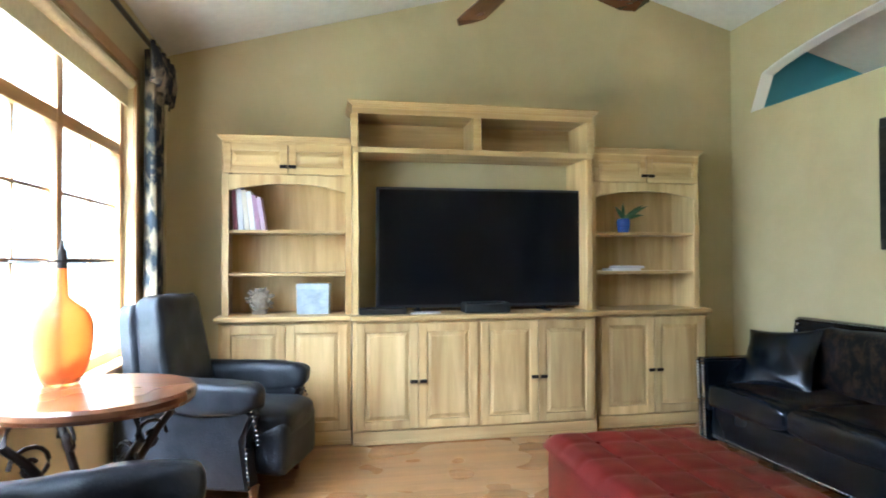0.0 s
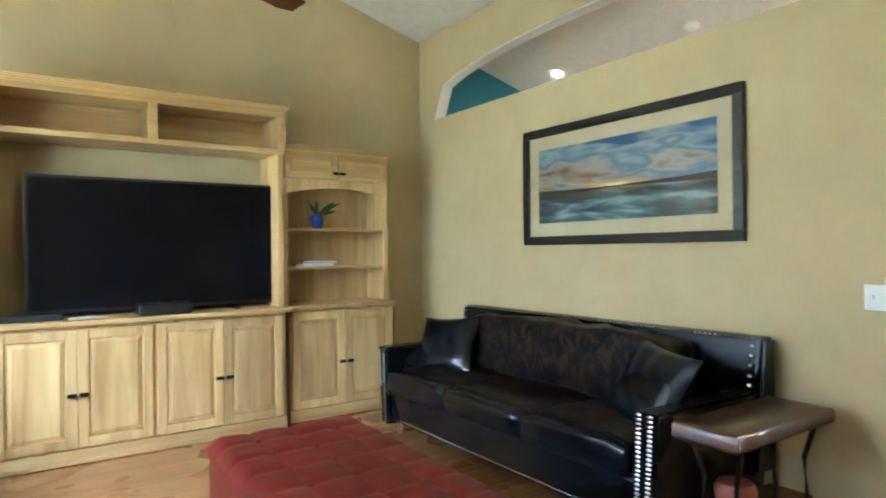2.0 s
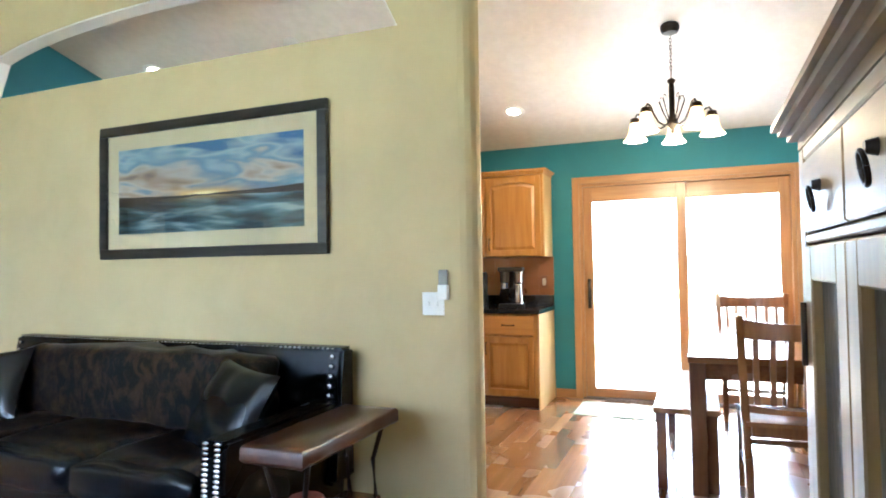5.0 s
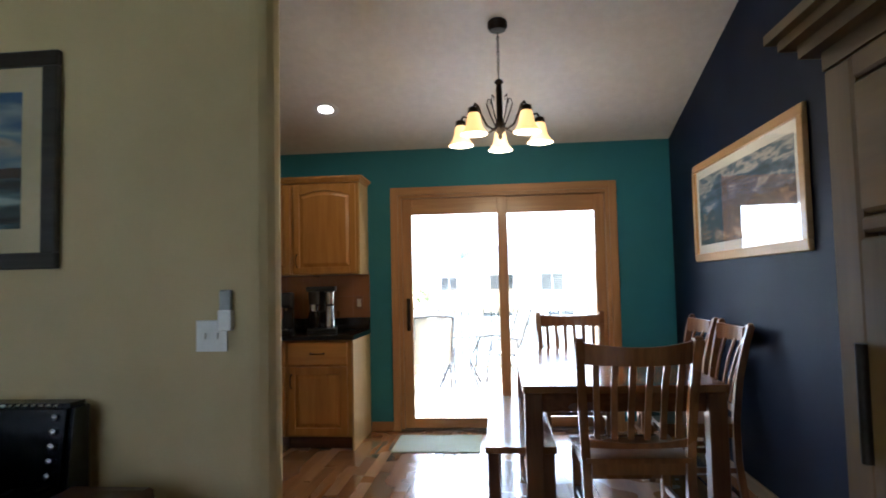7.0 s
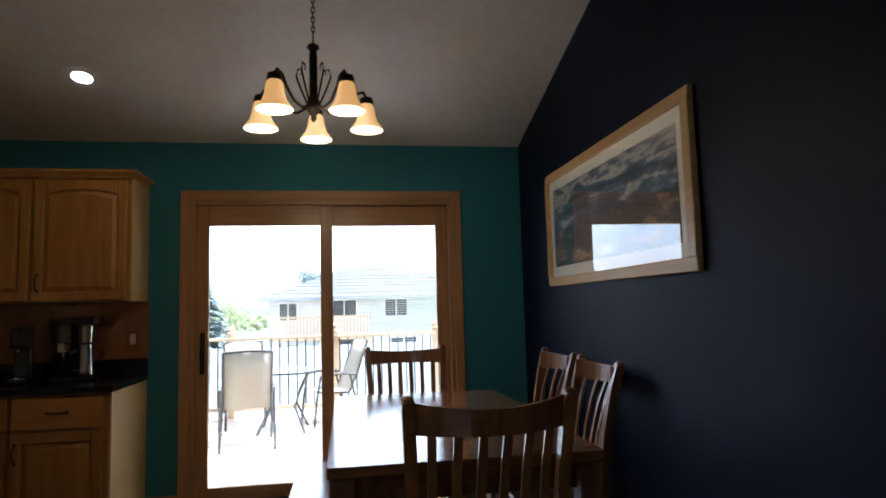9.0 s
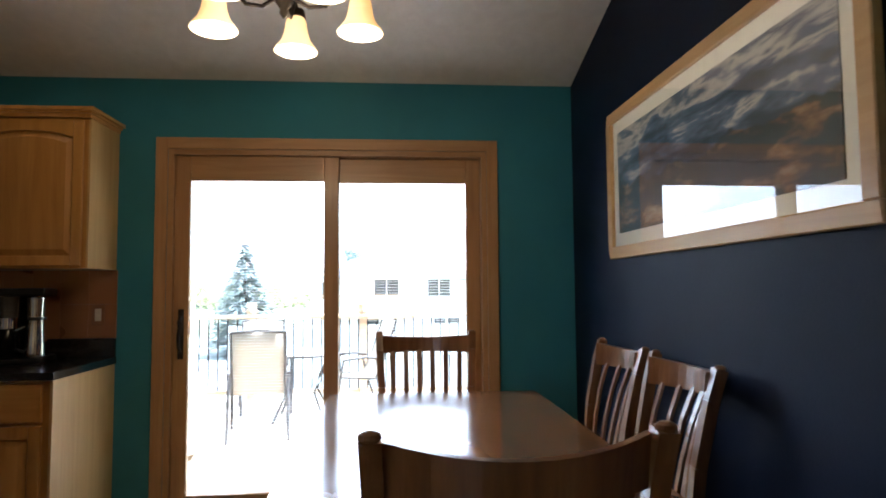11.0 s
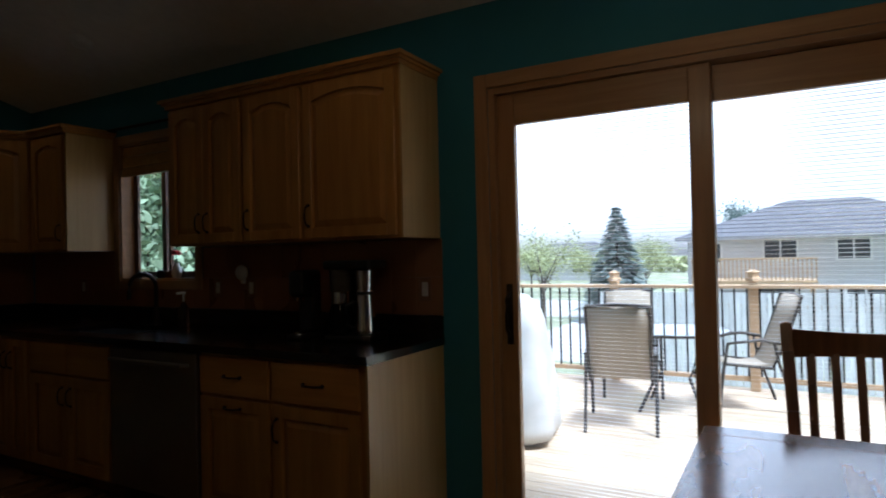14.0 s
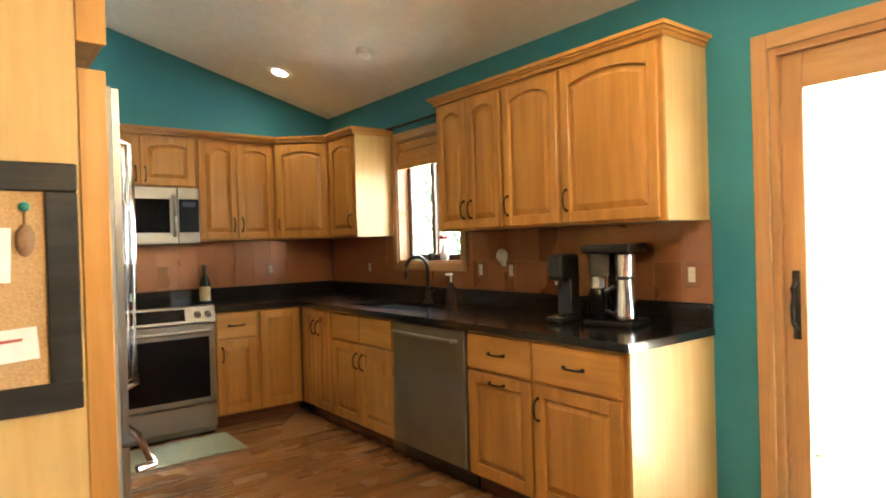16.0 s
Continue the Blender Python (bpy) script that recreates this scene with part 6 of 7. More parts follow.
bm.faces.new(vs[1])
for k in range(5):
    q = (k + 1) % 5
    bm.faces.new((vs[0][k], vs[0][q], vs[1][q], vs[1][k]))
part("body", bm, OAK_Z, t)
bm = bmesh.new()
panel_door(bm, 0.02, dl - 0.02, UZ0 + 0.012, UZ1 - 0.015, 0.0, 0.035, 0.05)
door_field(bm, 0.02, dl - 0.02, UZ0 + 0.012, UZ1 - 0.015, 0.0, 0.035, 0.05)
bmesh.ops.transform(bm, matrix=Matrix.Rotation(radians(ang), 4, "Z"), verts=bm.verts)
dd = part("door", bm, OAK_Z, t)
bm = bmesh.new()
tube(bm, [(0.05, -0.019 - 0.03 * math.sin(math.pi * k / 8) ** 0.6, UZ0 + 0.12 + 0.05 * math.cos(math.pi * k / 8)) for k in range(9)], 0.0045, 6)
bmesh.ops.transform(bm, matrix=Matrix.Rotation(radians(ang), 4, "Z"), verts=bm.verts)
part("handle", bm, IRON, dd, "dark bronze arched pull", True)
upper("honey oak wall cabinet with two arched doors", Matrix.Translation((5.415, 4.41, 0)), 0.604, KY - 4.411, UZ0, UZ1, [(0.015, 0.3, "r"), (0.304, 0.59, "l")])
upper("short honey oak cabinet over the microwave", Matrix.Translation((4.65, 4.41, 0)), 0.764, KY - 4.411, 1.755, UZ1, [(0.015, 0.38, "r"), (0.384, 0.75, "l")])
upper("honey oak wall cabinet beyond the stove", Matrix.Translation((3.70, 4.41, 0)), 0.949, KY - 4.411, UZ0, UZ1, [(0.015, 0.47, "r"), (0.474, 0.935, "l")])
bm = bmesh.new()
for k, (o, a, b) in enumerate(((0.004, 0, 0.4), (0.015, 0.4, 0.65), (0.03, 0.65, 1.0))):
    z0, z1 = UZ1 + 0.001 + 0.05 * a, UZ1 + 0.001 + 0.05 * b
    box(bm, UX - 0.02 - o, EX - 0.002, 1.108 - o, 2.677 + o, z0, z1)
    box(bm, UX - 0.02 - o, EX - 0.002, 3.688 - o, 4.10, z0, z1)
    box(bm, 3.70, 6.02, 4.39 - o, KY - 0.002, z0, z1)
    vs = [[bm.verts.new((x, y, z)) for x, y in ((6.02, 4.39 - o), (UX - 0.02 - o, 4.10), (EX - 0.003, 4.10), (EX - 0.003, KY - 0.003), (6.02, KY - 0.003))] for z in (z0, z1)]
    bm.faces.new(vs[0][::-1])
    bm.faces.new(vs[1])
    for q in range(5):
        r = (q + 1) % 5
        bm.faces.new((vs[0][q], vs[0][r], vs[1][r], vs[1][q]))
single("crown_moulding", bm, OAK_X, "honey oak crown moulding on the wall cabinets", "moulding", kind="structure")

# microwave and stove
t = thing("microwave", "stainless over-the-range microwave oven", "microwave", Matrix.Translation((4.655, 4.35, 1.34)))
part("body", B(0, 0.755, 0.0, 0.388, 0, 0.412), BLACKPLASTIC, t)
part("door", B(0.0, 0.60, -0.028, -0.001, 0.003, 0.409, bevel=0.005), STEEL, t, "brushed steel door")
part("window", B(0.012, 0.548, -0.030, -0.0285, 0.085, 0.325), BLACKGLASS, t, "dark glass window")
part("control_panel", B(0.603, 0.755, -0.028, -0.001, 0.003, 0.409, bevel=0.004), STEEL, t)
part("keypad", B(0.61, 0.748, -0.030, -0.0285, 0.085, 0.325), BLACKGLASS, t, "dark touch keypad")
part("display", B(0.635, 0.725, -0.0315, -0.0302, 0.27, 0.305), emitter("blue_display", (0.02, 0.03, 1.0), 0.0006), t, "small blue lit display")
bm = bmesh.new()
tube(bm, [(0.575, -0.028, 0.06), (0.575, -0.065, 0.075), (0.575, -0.07, 0.2), (0.575, -0.065, 0.335), (0.575, -0.028, 0.35)], 0.011, 10)
part("handle", bm, STEEL, t, "steel bar handle", True)
t = thing("stove", "stainless slide-in electric stove with glass oven door", "stove", Matrix.Translation((4.652, 4.07, 0)))
part("body", B(0.0, 0.762, 0.03, 0.66, 0.02, 0.865), STEEL, t)
part("cooktop", B(-0.004, 0.766, 0.0, 0.662, 0.866, 0.889, bevel=0.004), BLACKGLASS, t, "black glass cooktop")
bm = bmesh.new()
prism(bm, [(-0.03, 0.80), (0.03, 0.80), (0.03, 0.91), (0.0, 0.905)], 0.0, 0.762, Matrix(((0, 1, 0, 0), (1, 0, 0, 0), (0, 0, 1, 0), (0, 0, 0, 1))))
cp = part("control_panel", bm, STEEL, t, "sloped steel control panel")
bm = bmesh.new()
prism(bm, [(-0.0285, 0.815), (-0.022, 0.813), (-0.001, 0.893), (-0.0075, 0.895)], 0.2, 0.56, Matrix(((0, 1, 0, 0), (1, 0, 0, 0), (0, 0, 1, 0), (0, 0, 0, 1))))
part("display", bm, BLACKGLASS, cp, "dark display strip")
for x in (0.06, 0.13, 0.64, 0.71):
    bm = bmesh.new()
    tube(bm, [(x, -0.012, 0.855), (x, -0.048, 0.845)], 0.02, 14, 0.018)
    part("knob", bm, STEEL, cp, "", True)
part("oven_door", B(0.004, 0.758, -0.012, 0.029, 0.235, 0.79, bevel=0.006), STEEL, t, "steel oven door")
part("oven_window", B(0.045, 0.717, -0.015, -0.0125, 0.275, 0.695), BLACKGLASS, t, "dark oven window")
part("warming_drawer", B(0.004, 0.758, -0.01, 0.029, 0.06, 0.225, bevel=0.006), STEEL, t)
bm = bmesh.new()
tube(bm, [(0.05, -0.012, 0.735), (0.05, -0.06, 0.74), (0.712, -0.06, 0.74), (0.712, -0.012, 0.735)], 0.012, 10)
part("handle", bm, STEEL, t, "steel bar handle", True)
bm = bmesh.new()
box(bm, -0.38, 0.38, -0.22, 0.22, 0, 0.009, bevel=0.003)
single("kitchen_mat", bm, MATGREEN, "flat sage mat before the stove", "mat", pose(5.08, 3.83, 0.001))
for x, h, col in ((4.93, 0.21, (0.30, 0.1, 0.04)), (5.0, 0.2, (0.16, 0.06, 0.03))):
    t = thing("spice_bottle", "tall spice bottle standing behind the stove", "bottle", Matrix.Translation((x, 4.66, 0.89)), "bottles by the stove")
    bm = bmesh.new()
    lathe(bm, [(0.026, 0), (0.028, 0.01), (0.028, h * 0.65), (0.014, h * 0.82), (0.013, h * 0.9)], seg=16)
    part("bottle", bm, material("bottle_glass", tuple(c * 0.7 for c in col), col, (9, 9, 9), 0.15), t, "", True)
    bm = bmesh.new()
    lathe(bm, [(0.016, h * 0.9), (0.016, h)], seg=14)
    part("cap", bm, BLACKPLASTIC, t, "", True)
    part("label_band", (lambda q: (lathe(q, [(0.0285, h * 0.2), (0.0285, h * 0.5)], seg=16), q)[1])(bmesh.new()), PAPER, t)
t = thing("oil_bottle", "dark green oil bottle with a cream label", "bottle", Matrix.Translation((5.50, 4.56, 0.883)), "bottles by the stove")
bm = bmesh.new()
lathe(bm, [(0.036, 0), (0.039, 0.01), (0.039, 0.15), (0.03, 0.19), (0.014, 0.215), (0.013, 0.27)], seg=18)
part("bottle", bm, material("dark_bottle_glass", (0.012, 0.018, 0.008), (0.02, 0.03, 0.012), (9, 9, 9), 0.12), t, "", True)
bm = bmesh.new()
lathe(bm, [(0.0398, 0.02), (0.0398, 0.13)], seg=18)
part("label_band", bm, material("cream_label", (0.5, 0.42, 0.26), (0.58, 0.5, 0.33), (14, 14, 14), 0.6), t, "plain cream paper label", True)
bm = bmesh.new()
lathe(bm, [(0.016, 0.262), (0.016, 0.295)], seg=14)
part("cap", bm, BLACKPLASTIC, t, "", True)

# coffee makers
t = thing("coffee_maker", "black and steel coffee maker with thermal carafe", "coffee maker", pose(6.47, 1.465, 0.883, 0, 0, -78) @ Matrix.Diagonal((0.84, 1, 1.09, 1)))
part("base", B(-0.145, 0.14, -0.095, 0.12, 0, 0.026, bevel=0.008, seg=2), BLACKPLASTIC, t)
part("column", B(-0.13, 0.02, 0.05, 0.12, 0.03, 0.34, bevel=0.01, seg=2), BLACKPLASTIC, t)
part("head", B(-0.15, 0.14, -0.095, 0.122, 0.312, 0.35, bevel=0.012, seg=2), BLACKPLASTIC, t)
bm = bmesh.new()
lathe(bm, [(0.06, 0.032), (0.062, 0.05), (0.055, 0.12), (0.046, 0.2), (0.049, 0.215), (0.055, 0.305), (0.03, 0.308)], 0.078, -0.03, 24)
part("carafe", bm, CHROME, t, "polished steel carafe", True)
bm = bmesh.new()
lathe(bm, [(0.0485, 0.2), (0.0495, 0.214)], 0.078, -0.03, 24)
part("carafe_band", bm, BLACKPLASTIC, t, "", True)
bm = bmesh.new()
tube(bm, [(0.02, -0.045, 0.17), (-0.02, -0.07, 0.15), (-0.02, -0.07, 0.07), (0.02, -0.045, 0.05)], 0.009, 8)
part("carafe_handle", bm, BLACKPLASTIC, t, "", True)
bm = bmesh.new()
lathe(bm, [(0.062, 0.032), (0.07, 0.06), (0.066, 0.12), (0.05, 0.162)], -0.075, -0.03, 24)
part("glass_jug", bm, BLACKGLASS, t, "dark glass jug", True)
bm = bmesh.new()
lathe(bm, [(0.05, 0.163), (0.05, 0.212)], -0.075, -0.03, 24)
part("steel_band", bm, CHROME, t, "polished steel band", True)
bm = bmesh.new()
lathe(bm, [(0.054, 0.213), (0.06, 0.311)], -0.075, -0.03, 24)
part("filter_basket", bm, material("smoke_plastic", (0.05, 0.045, 0.04), (0.08, 0.07, 0.06), (9, 9, 9), 0.2), t, "", True)
t = thing("coffee_grinder", "slim black pod coffee machine with chrome trim", "coffee maker", pose(6.44, 1.755, 0.883, 0, 0, -80) @ Matrix.Diagonal((0.72, 1, 1.05, 1)))
part("base", B(-0.06, 0.06, -0.11, 0.09, 0, 0.025, bevel=0.006), BLACKPLASTIC, t)
part("body", B(-0.058, 0.058, 0.0, 0.09, 0.025, 0.31, bevel=0.014, seg=2), BLACKPLASTIC, t)
part("head", B(-0.06, 0.06, -0.09, 0.09, 0.2, 0.32, bevel=0.02, seg=2), BLACKPLASTIC, t)
bm = bmesh.new()
lathe(bm, [(0.045, 0.025), (0.045, 0.036), (0.01, 0.036)], 0, -0.05, 20)
part("drip_tray", bm, CHROME, t, "", True)
part("chrome_edge", B(0.0585, 0.064, -0.012, -0.002, 0.03, 0.2, bevel=0.002), CHROME, t)
bm = bmesh.new()
lathe(bm, [(0.03, 0.178), (0.033, 0.198)], 0, -0.05, 20)
part("spout_ring", bm, CHROME, t, "", True)


BROWNPLATE = material("bronze_cover_plate", (0.24, 0.11, 0.05), (0.30, 0.145, 0.07), (20, 20, 20), 0.35, 0.4, 0.03)


def outlet(m, label, wide=0.07):
    t = thing("wall_outlet", label, "outlet", m, "wall outlets")
    part("plate", B(-wide / 2, wide / 2, -0.005, 0, -0.057, 0.057, bevel=0.002), BROWNPLATE, t, "bronze-coloured cover plate")
    part("insert", B(-0.017, 0.017, -0.0075, -0.0052, -0.034, 0.034, bevel=0.001), PLATE, t, "ivory insert")
    for s in (-1, 1):
        part("socket", B(-0.012, 0.012, -0.009, -0.0078, s * 0.017 - 0.011, s * 0.017 + 0.011, bevel=0.0005), PLATE, t)


for y in (1.195, 2.38, 2.66, 4.05):
    outlet(Matrix.Translation((EX - 0.0085, y, 1.115)) @ EAST, "ivory outlet in a bronze plate on the splashback")
outlet(Matrix.Translation((6.1, KY - 0.0085, 1.115)), "ivory outlet in a bronze plate on the splashback")
outlet(Matrix.Translation((4.05, SY + 0.001, 0.33)) @ Matrix.Rotation(math.pi, 4, "Z"), "ivory outlet in a bronze plate on the navy wall")

# kitchen window
kw = tagged(new("window_2"), "oak-cased sliding kitchen window over the sink", "window", kind="structure")
for y0, y1 in ((KW0 - 0.06, KW0), (KW1, KW1 + 0.055)):
    part("casing", B(EX - 0.02, EX - 0.009, y0, y1, KZ0 - 0.06, KZ1 + 0.06, bevel=0.002), TRIM_Z, kw)
for z0, z1 in ((KZ0 - 0.06, KZ0), (KZ1, KZ1 + 0.06)):
    part("casing", B(EX - 0.0195, EX - 0.009, KW0, KW1, z0, z1, bevel=0.002), TRIM_Y, kw)
bm = bmesh.new()
for a in ((KW0, KW0 + 0.012, KZ0, KZ1), (KW1 - 0.012, KW1, KZ0, KZ1), (KW0 + 0.012, KW1 - 0.012, KZ0, KZ0 + 0.012), (KW0 + 0.012, KW1 - 0.012, KZ1 - 0.012, KZ1)):
    box(bm, EX - 0.008, EX + 0.1, a[0], a[1], a[2], a[3])
part("jamb", bm, TRIM_Y, kw)
for y0, y1, x in ((KW0 + 0.012, 3.27, 0.055), (3.22, KW1 - 0.012, 0.085)):
    bm = bmesh.new()
    for a in ((y0, y0 + 0.04, KZ0 + 0.013, KZ1 - 0.013), (y1 - 0.04, y1, KZ0 + 0.013, KZ1 - 0.013), (y0 + 0.04, y1 - 0.04, KZ0 + 0.013, KZ0 + 0.055), (y0 + 0.04, y1 - 0.04, KZ1 - 0.055, KZ1 - 0.013)):
        box(bm, EX + x, EX + x + 0.025, a[0], a[1], a[2], a[3], bevel=0.002)
    fr = part("sash", bm, DARKWOOD_Z, kw)
    g = part("pane", B(EX + x + 0.01, EX + x + 0.014, y0 + 0.038, y1 - 0.038, KZ0 + 0.05, KZ1 - 0.05), CLEAR, fr)
    g.visible_shadow = False
t = thing("curtain_rod", "dark metal rod over the kitchen window", "rod", Matrix.Translation((EX - 0.06, 0, KZ1 + 0.10)))
bm = bmesh.new()
tube(bm, [(0, 2.70, 0), (0, 3.68, 0)], 0.009, 8)
part("pole", bm, IRON, t, "", True)
for y in (2.74, 3.66):
    bm = bmesh.new()
    bar(bm, (0, y, 0), (0.055, y, 0), 0.012, 0.014)
    part("bracket", bm, IRON, t)
t = thing("woven_shade", "honey wood woven shade drawn up in the kitchen window", "shade", Matrix.Translation((EX + 0.02, 0, 0)))
for k, (z0, z1, out) in enumerate(((2.0, 2.066, 0.016), (1.925, 1.998, 0.021), (1.865, 1.923, 0.026))):
    bm = bmesh.new()
    box(bm, -out, 0.004, KW0 + 0.014, KW1 - 0.014, z0, z1, bevel=0.008, seg=2)
    part("fold", bm, OAK_X, t)
t = thing("plug_in_freshener", "round translucent white plug-in on the splashback", "freshener", Matrix.Translation((EX - 0.0135, 2.44, 1.205)) @ EAST)
bm = bmesh.new()
lathe(bm, [(0.012, 0), (0.04, 0.004), (0.046, 0.02), (0.034, 0.036), (0.01, 0.04)], seg=20)
bmesh.ops.transform(bm, matrix=Matrix.Rotation(radians(90), 4, "X"), verts=bm.verts)
part("cap", bm, WHITEPLASTIC, t, "", True)
part("plug", B(-0.016, 0.016, -0.012, 0.004, -0.065, -0.03, bevel=0.003), WHITEPLASTIC, t)
t = thing("flower_vase", "small white vase with a red flower on the sill", "vase", Matrix.Translation((EX + 0.035, 3.1, KZ0 + 0.0125)))
bm = bmesh.new()
lathe(bm, [(0.025, 0), (0.035, 0.03), (0.025, 0.07), (0.014, 0.09), (0.016, 0.1)], seg=16)
part("vase", bm, WHITEPLASTIC, t, "", True)
bm = bmesh.new()
tube(bm, [(0, 0, 0.09), (0.004, 0.01, 0.15)], 0.003, 5)
part("stem", bm, LEAF, t)
bm = bmesh.new()
for k in range(9):
    a = 2 * math.pi * k / 9
    bmesh.ops.create_icosphere(bm, subdivisions=1, radius=0.018, matrix=Matrix.Translation((0.004 + 0.017 * math.cos(a), 0.01 + 0.017 * math.sin(a), 0.16 + 0.008 * (k % 2))) @ Matrix.Diagonal((1, 1, 0.7, 1)))
part("petals", bm, material("red_petal", (0.45, 0.01, 0.012), (0.6, 0.03, 0.03), (30, 30, 30), 0.6), t, "red petals", True)
bm = bmesh.new()
lathe(bm, [(0.02, 0), (0.028, 0.02), (0.02, 0.05), (0.008, 0.055)], seg=12)
single("sill_stone", bm, IRON, "small dark pebble ornament on the window sill", "ornament", Matrix.Translation((EX + 0.035, 3.26, KZ0 + 0.0125)), smooth=True)

# fridge, its oak surround and the pin board
FY = 1.655
t = thing("oak_surround", "tall oak fridge side panel with a thick front stile", "panel")
part("side", B(3.688, 4.31, FY, FY + 0.02, 0, 2.35), MAPLE_Z, t, "smooth pale oak veneer")
part("stile", B(4.311, 4.385, FY - 0.004, FY + 0.024, 0, 1.815, bevel=0.004), OAK_Z, t)
t = thing("fridge_cabinet", "honey oak cabinet above the fridge", "cabinet", None, "kitchen cabinets")
part("body", B(3.688, 4.37, FY + 0.021, FY + 0.97, 1.895, 2.35), OAK_Z, t)
for k in range(2):
    bm = bmesh.new()
    panel_door(bm, 0.01 + 0.475 * k, 0.47 + 0.475 * k, 1.9, 2.34, 0.0, 0.02, 0.05)
    door_field(bm, 0.01 + 0.475 * k, 0.47 + 0.475 * k, 1.9, 2.34, 0.0, 0.02, 0.05)
    bmesh.ops.transform(bm, matrix=Matrix.Translation((4.3705, FY + 0.021, 0)) @ Matrix.Rotation(radians(90), 4, "Z"), verts=bm.verts)
    part("door", bm, OAK_Z, t)
part("end_stile", B(4.311, 4.389, FY - 0.004, FY + 0.0205, 1.89, 2.36, bevel=0.003), OAK_Z, t)
fr = thing("fridge", "stainless french-door fridge in an oak surround", "fridge", Matrix.Translation((3.70, FY + 0.03, 0)))
part("body", B(0.0, 0.70, 0, 0.91, 0.02, 1.78), material("grey_fridge_side", (0.25, 0.25, 0.25), (0.3, 0.3, 0.3), (9, 9, 9), 0.4, 0.3), fr)
for y0, y1, z0, z1 in ((0.003, 0.452, 0.72, 1.775), (0.458, 0.907, 0.72, 1.775), (0.003, 0.907, 0.06, 0.71)):
    bm = bmesh.new()
    n = 10
    for k in range(n):
        f0, f1 = k / n, (k + 1) / n
        cx = lambda f: 0.722 + 0.03 * math.sin(math.pi * (y0 + (y1 - y0) * f) / 0.91)
        vs = [[bm.verts.new((x, y0 + (y1 - y0) * f, z)) for x in (0.702, cx(f)) for z in (z0, z1)] for f in (f0, f1)]
        a, b = vs
        bm.faces.new((a[2], b[2], b[3], a[3]))
        bm.faces.new((a[0], a[1], b[1], b[0]))
        bm.faces.new((a[1], a[3], b[3], b[1]))
        bm.faces.new((a[0], b[0], b[2], a[2]))
        if k == 0:
            bm.faces.new((a[0], a[2], a[3], a[1]))
        if k == n - 1:
            bm.faces.new((b[0], b[1], b[3], b[2]))
    bmesh.ops.remove_doubles(bm, verts=bm.verts, dist=0.0005)
    d = part("door", bm, STEEL, fr, "curved brushed steel door")
    bm = bmesh.new()
    if z0 > 0.5:
        yy = y1 - 0.05 if y0 < 0.2 else y0 + 0.05
        tube(bm, [(0.765, yy, z0 + 0.08), (0.82, yy, z0 + 0.1), (0.825, yy, (z0 + z1) / 2), (0.82, yy, z1 - 0.1), (0.765, yy, z1 - 0.08)], 0.013, 10)
    else:
        tube(bm, [(0.75, 0.06, 0.62), (0.80, 0.075, 0.62), (0.83, 0.455, 0.62), (0.80, 0.835, 0.62), (0.75, 0.85, 0.62)], 0.013, 10)
    part("handle", bm, CHROME, d, "polished steel handle", True)
cb = thing("pin_board", "black framed cork board with pinned notes", "board", Matrix.Translation((4.04, FY - 0.001, 1.2)))
for a in ((-0.262, 0.262, -0.34, -0.262), (-0.262, 0.262, 0.262, 0.34)):
    part("frame_rail", B(a[0], a[1], -0.02, 0, a[2], a[3], bevel=0.004), BLACKFRAME, cb)
for a in ((-0.262, -0.184), (0.184, 0.262)):
    part("frame_stile", B(a[0], a[1], -0.02, 0, -0.262, 0.262, bevel=0.004), BLACKFRAME, cb)
part("cork", B(-0.184, 0.184, -0.008, 0, -0.262, 0.262), material("cork", (0.42, 0.25, 0.10), (0.58, 0.38, 0.18), (120, 120, 120), 0.9, 0, 0.4, 150), cb, "tan cork sheet")


def note(label, x0, x1, z0, z1, tilt, lines):
    n = thing("pinned_note", label, "note", Matrix.Translation((4.04 + (x0 + x1) / 2, FY - 0.0105, 1.2 + (z0 + z1) / 2)) @ Matrix.Rotation(radians(tilt), 4, "Y"), "notes on the pin board")
    w, h = (x1 - x0) / 2, (z1 - z0) / 2
    part("sheet", B(-w, w, -0.0008, 0.0, -h, h), PAPER, n)
    bm = bmesh.new()
    for k in range(lines):
        z = h * 0.3 - k * h * 0.4
        box(bm, -w * 0.7, w * (0.6 - 0.3 * (k % 2)), -0.0014, -0.0009, z - 0.004, z + 0.004)
    part("writing", bm, material("red_brown_ink", (0.35, 0.07, 0.05), (0.45, 0.12, 0.08), (20, 20, 20), 0.7), n, "illegible lines of writing")


note("white paper note pinned to the cork", -0.04, 0.105, 0.02, 0.165, 2, 2)
note("white card with a pink mark on the cork", -0.01, 0.16, -0.195, -0.108, -4, 1)
t = thing("pinned_charm", "brown charm hanging from a teal push pin", "charm", Matrix.Translation((4.178, FY - 0.012, 1.42)))
bm = bmesh.new()
bmesh.ops.create_icosphere(bm, subdivisions=2, radius=0.014)
part("pin", bm, material("teal_plastic", (0.02, 0.25, 0.25), (0.03, 0.3, 0.3), (9, 9, 9), 0.4), t, "teal push pin", True)
bm = bmesh.new()
tube(bm, [(0, 0, -0.01), (0, 0.0, -0.05)], 0.003, 5)
bmesh.ops.create_icosphere(bm, subdivisions=2, radius=0.024, matrix=Matrix.Translation((0, 0.0, -0.09)) @ Matrix.Diagonal((1, 0.35, 1.9, 1)))
part("charm", bm, material("charm_wood", (0.22, 0.12, 0.05), (0.3, 0.17, 0.08), (30, 30, 30), 0.6), t, "brown hanging charm", True)

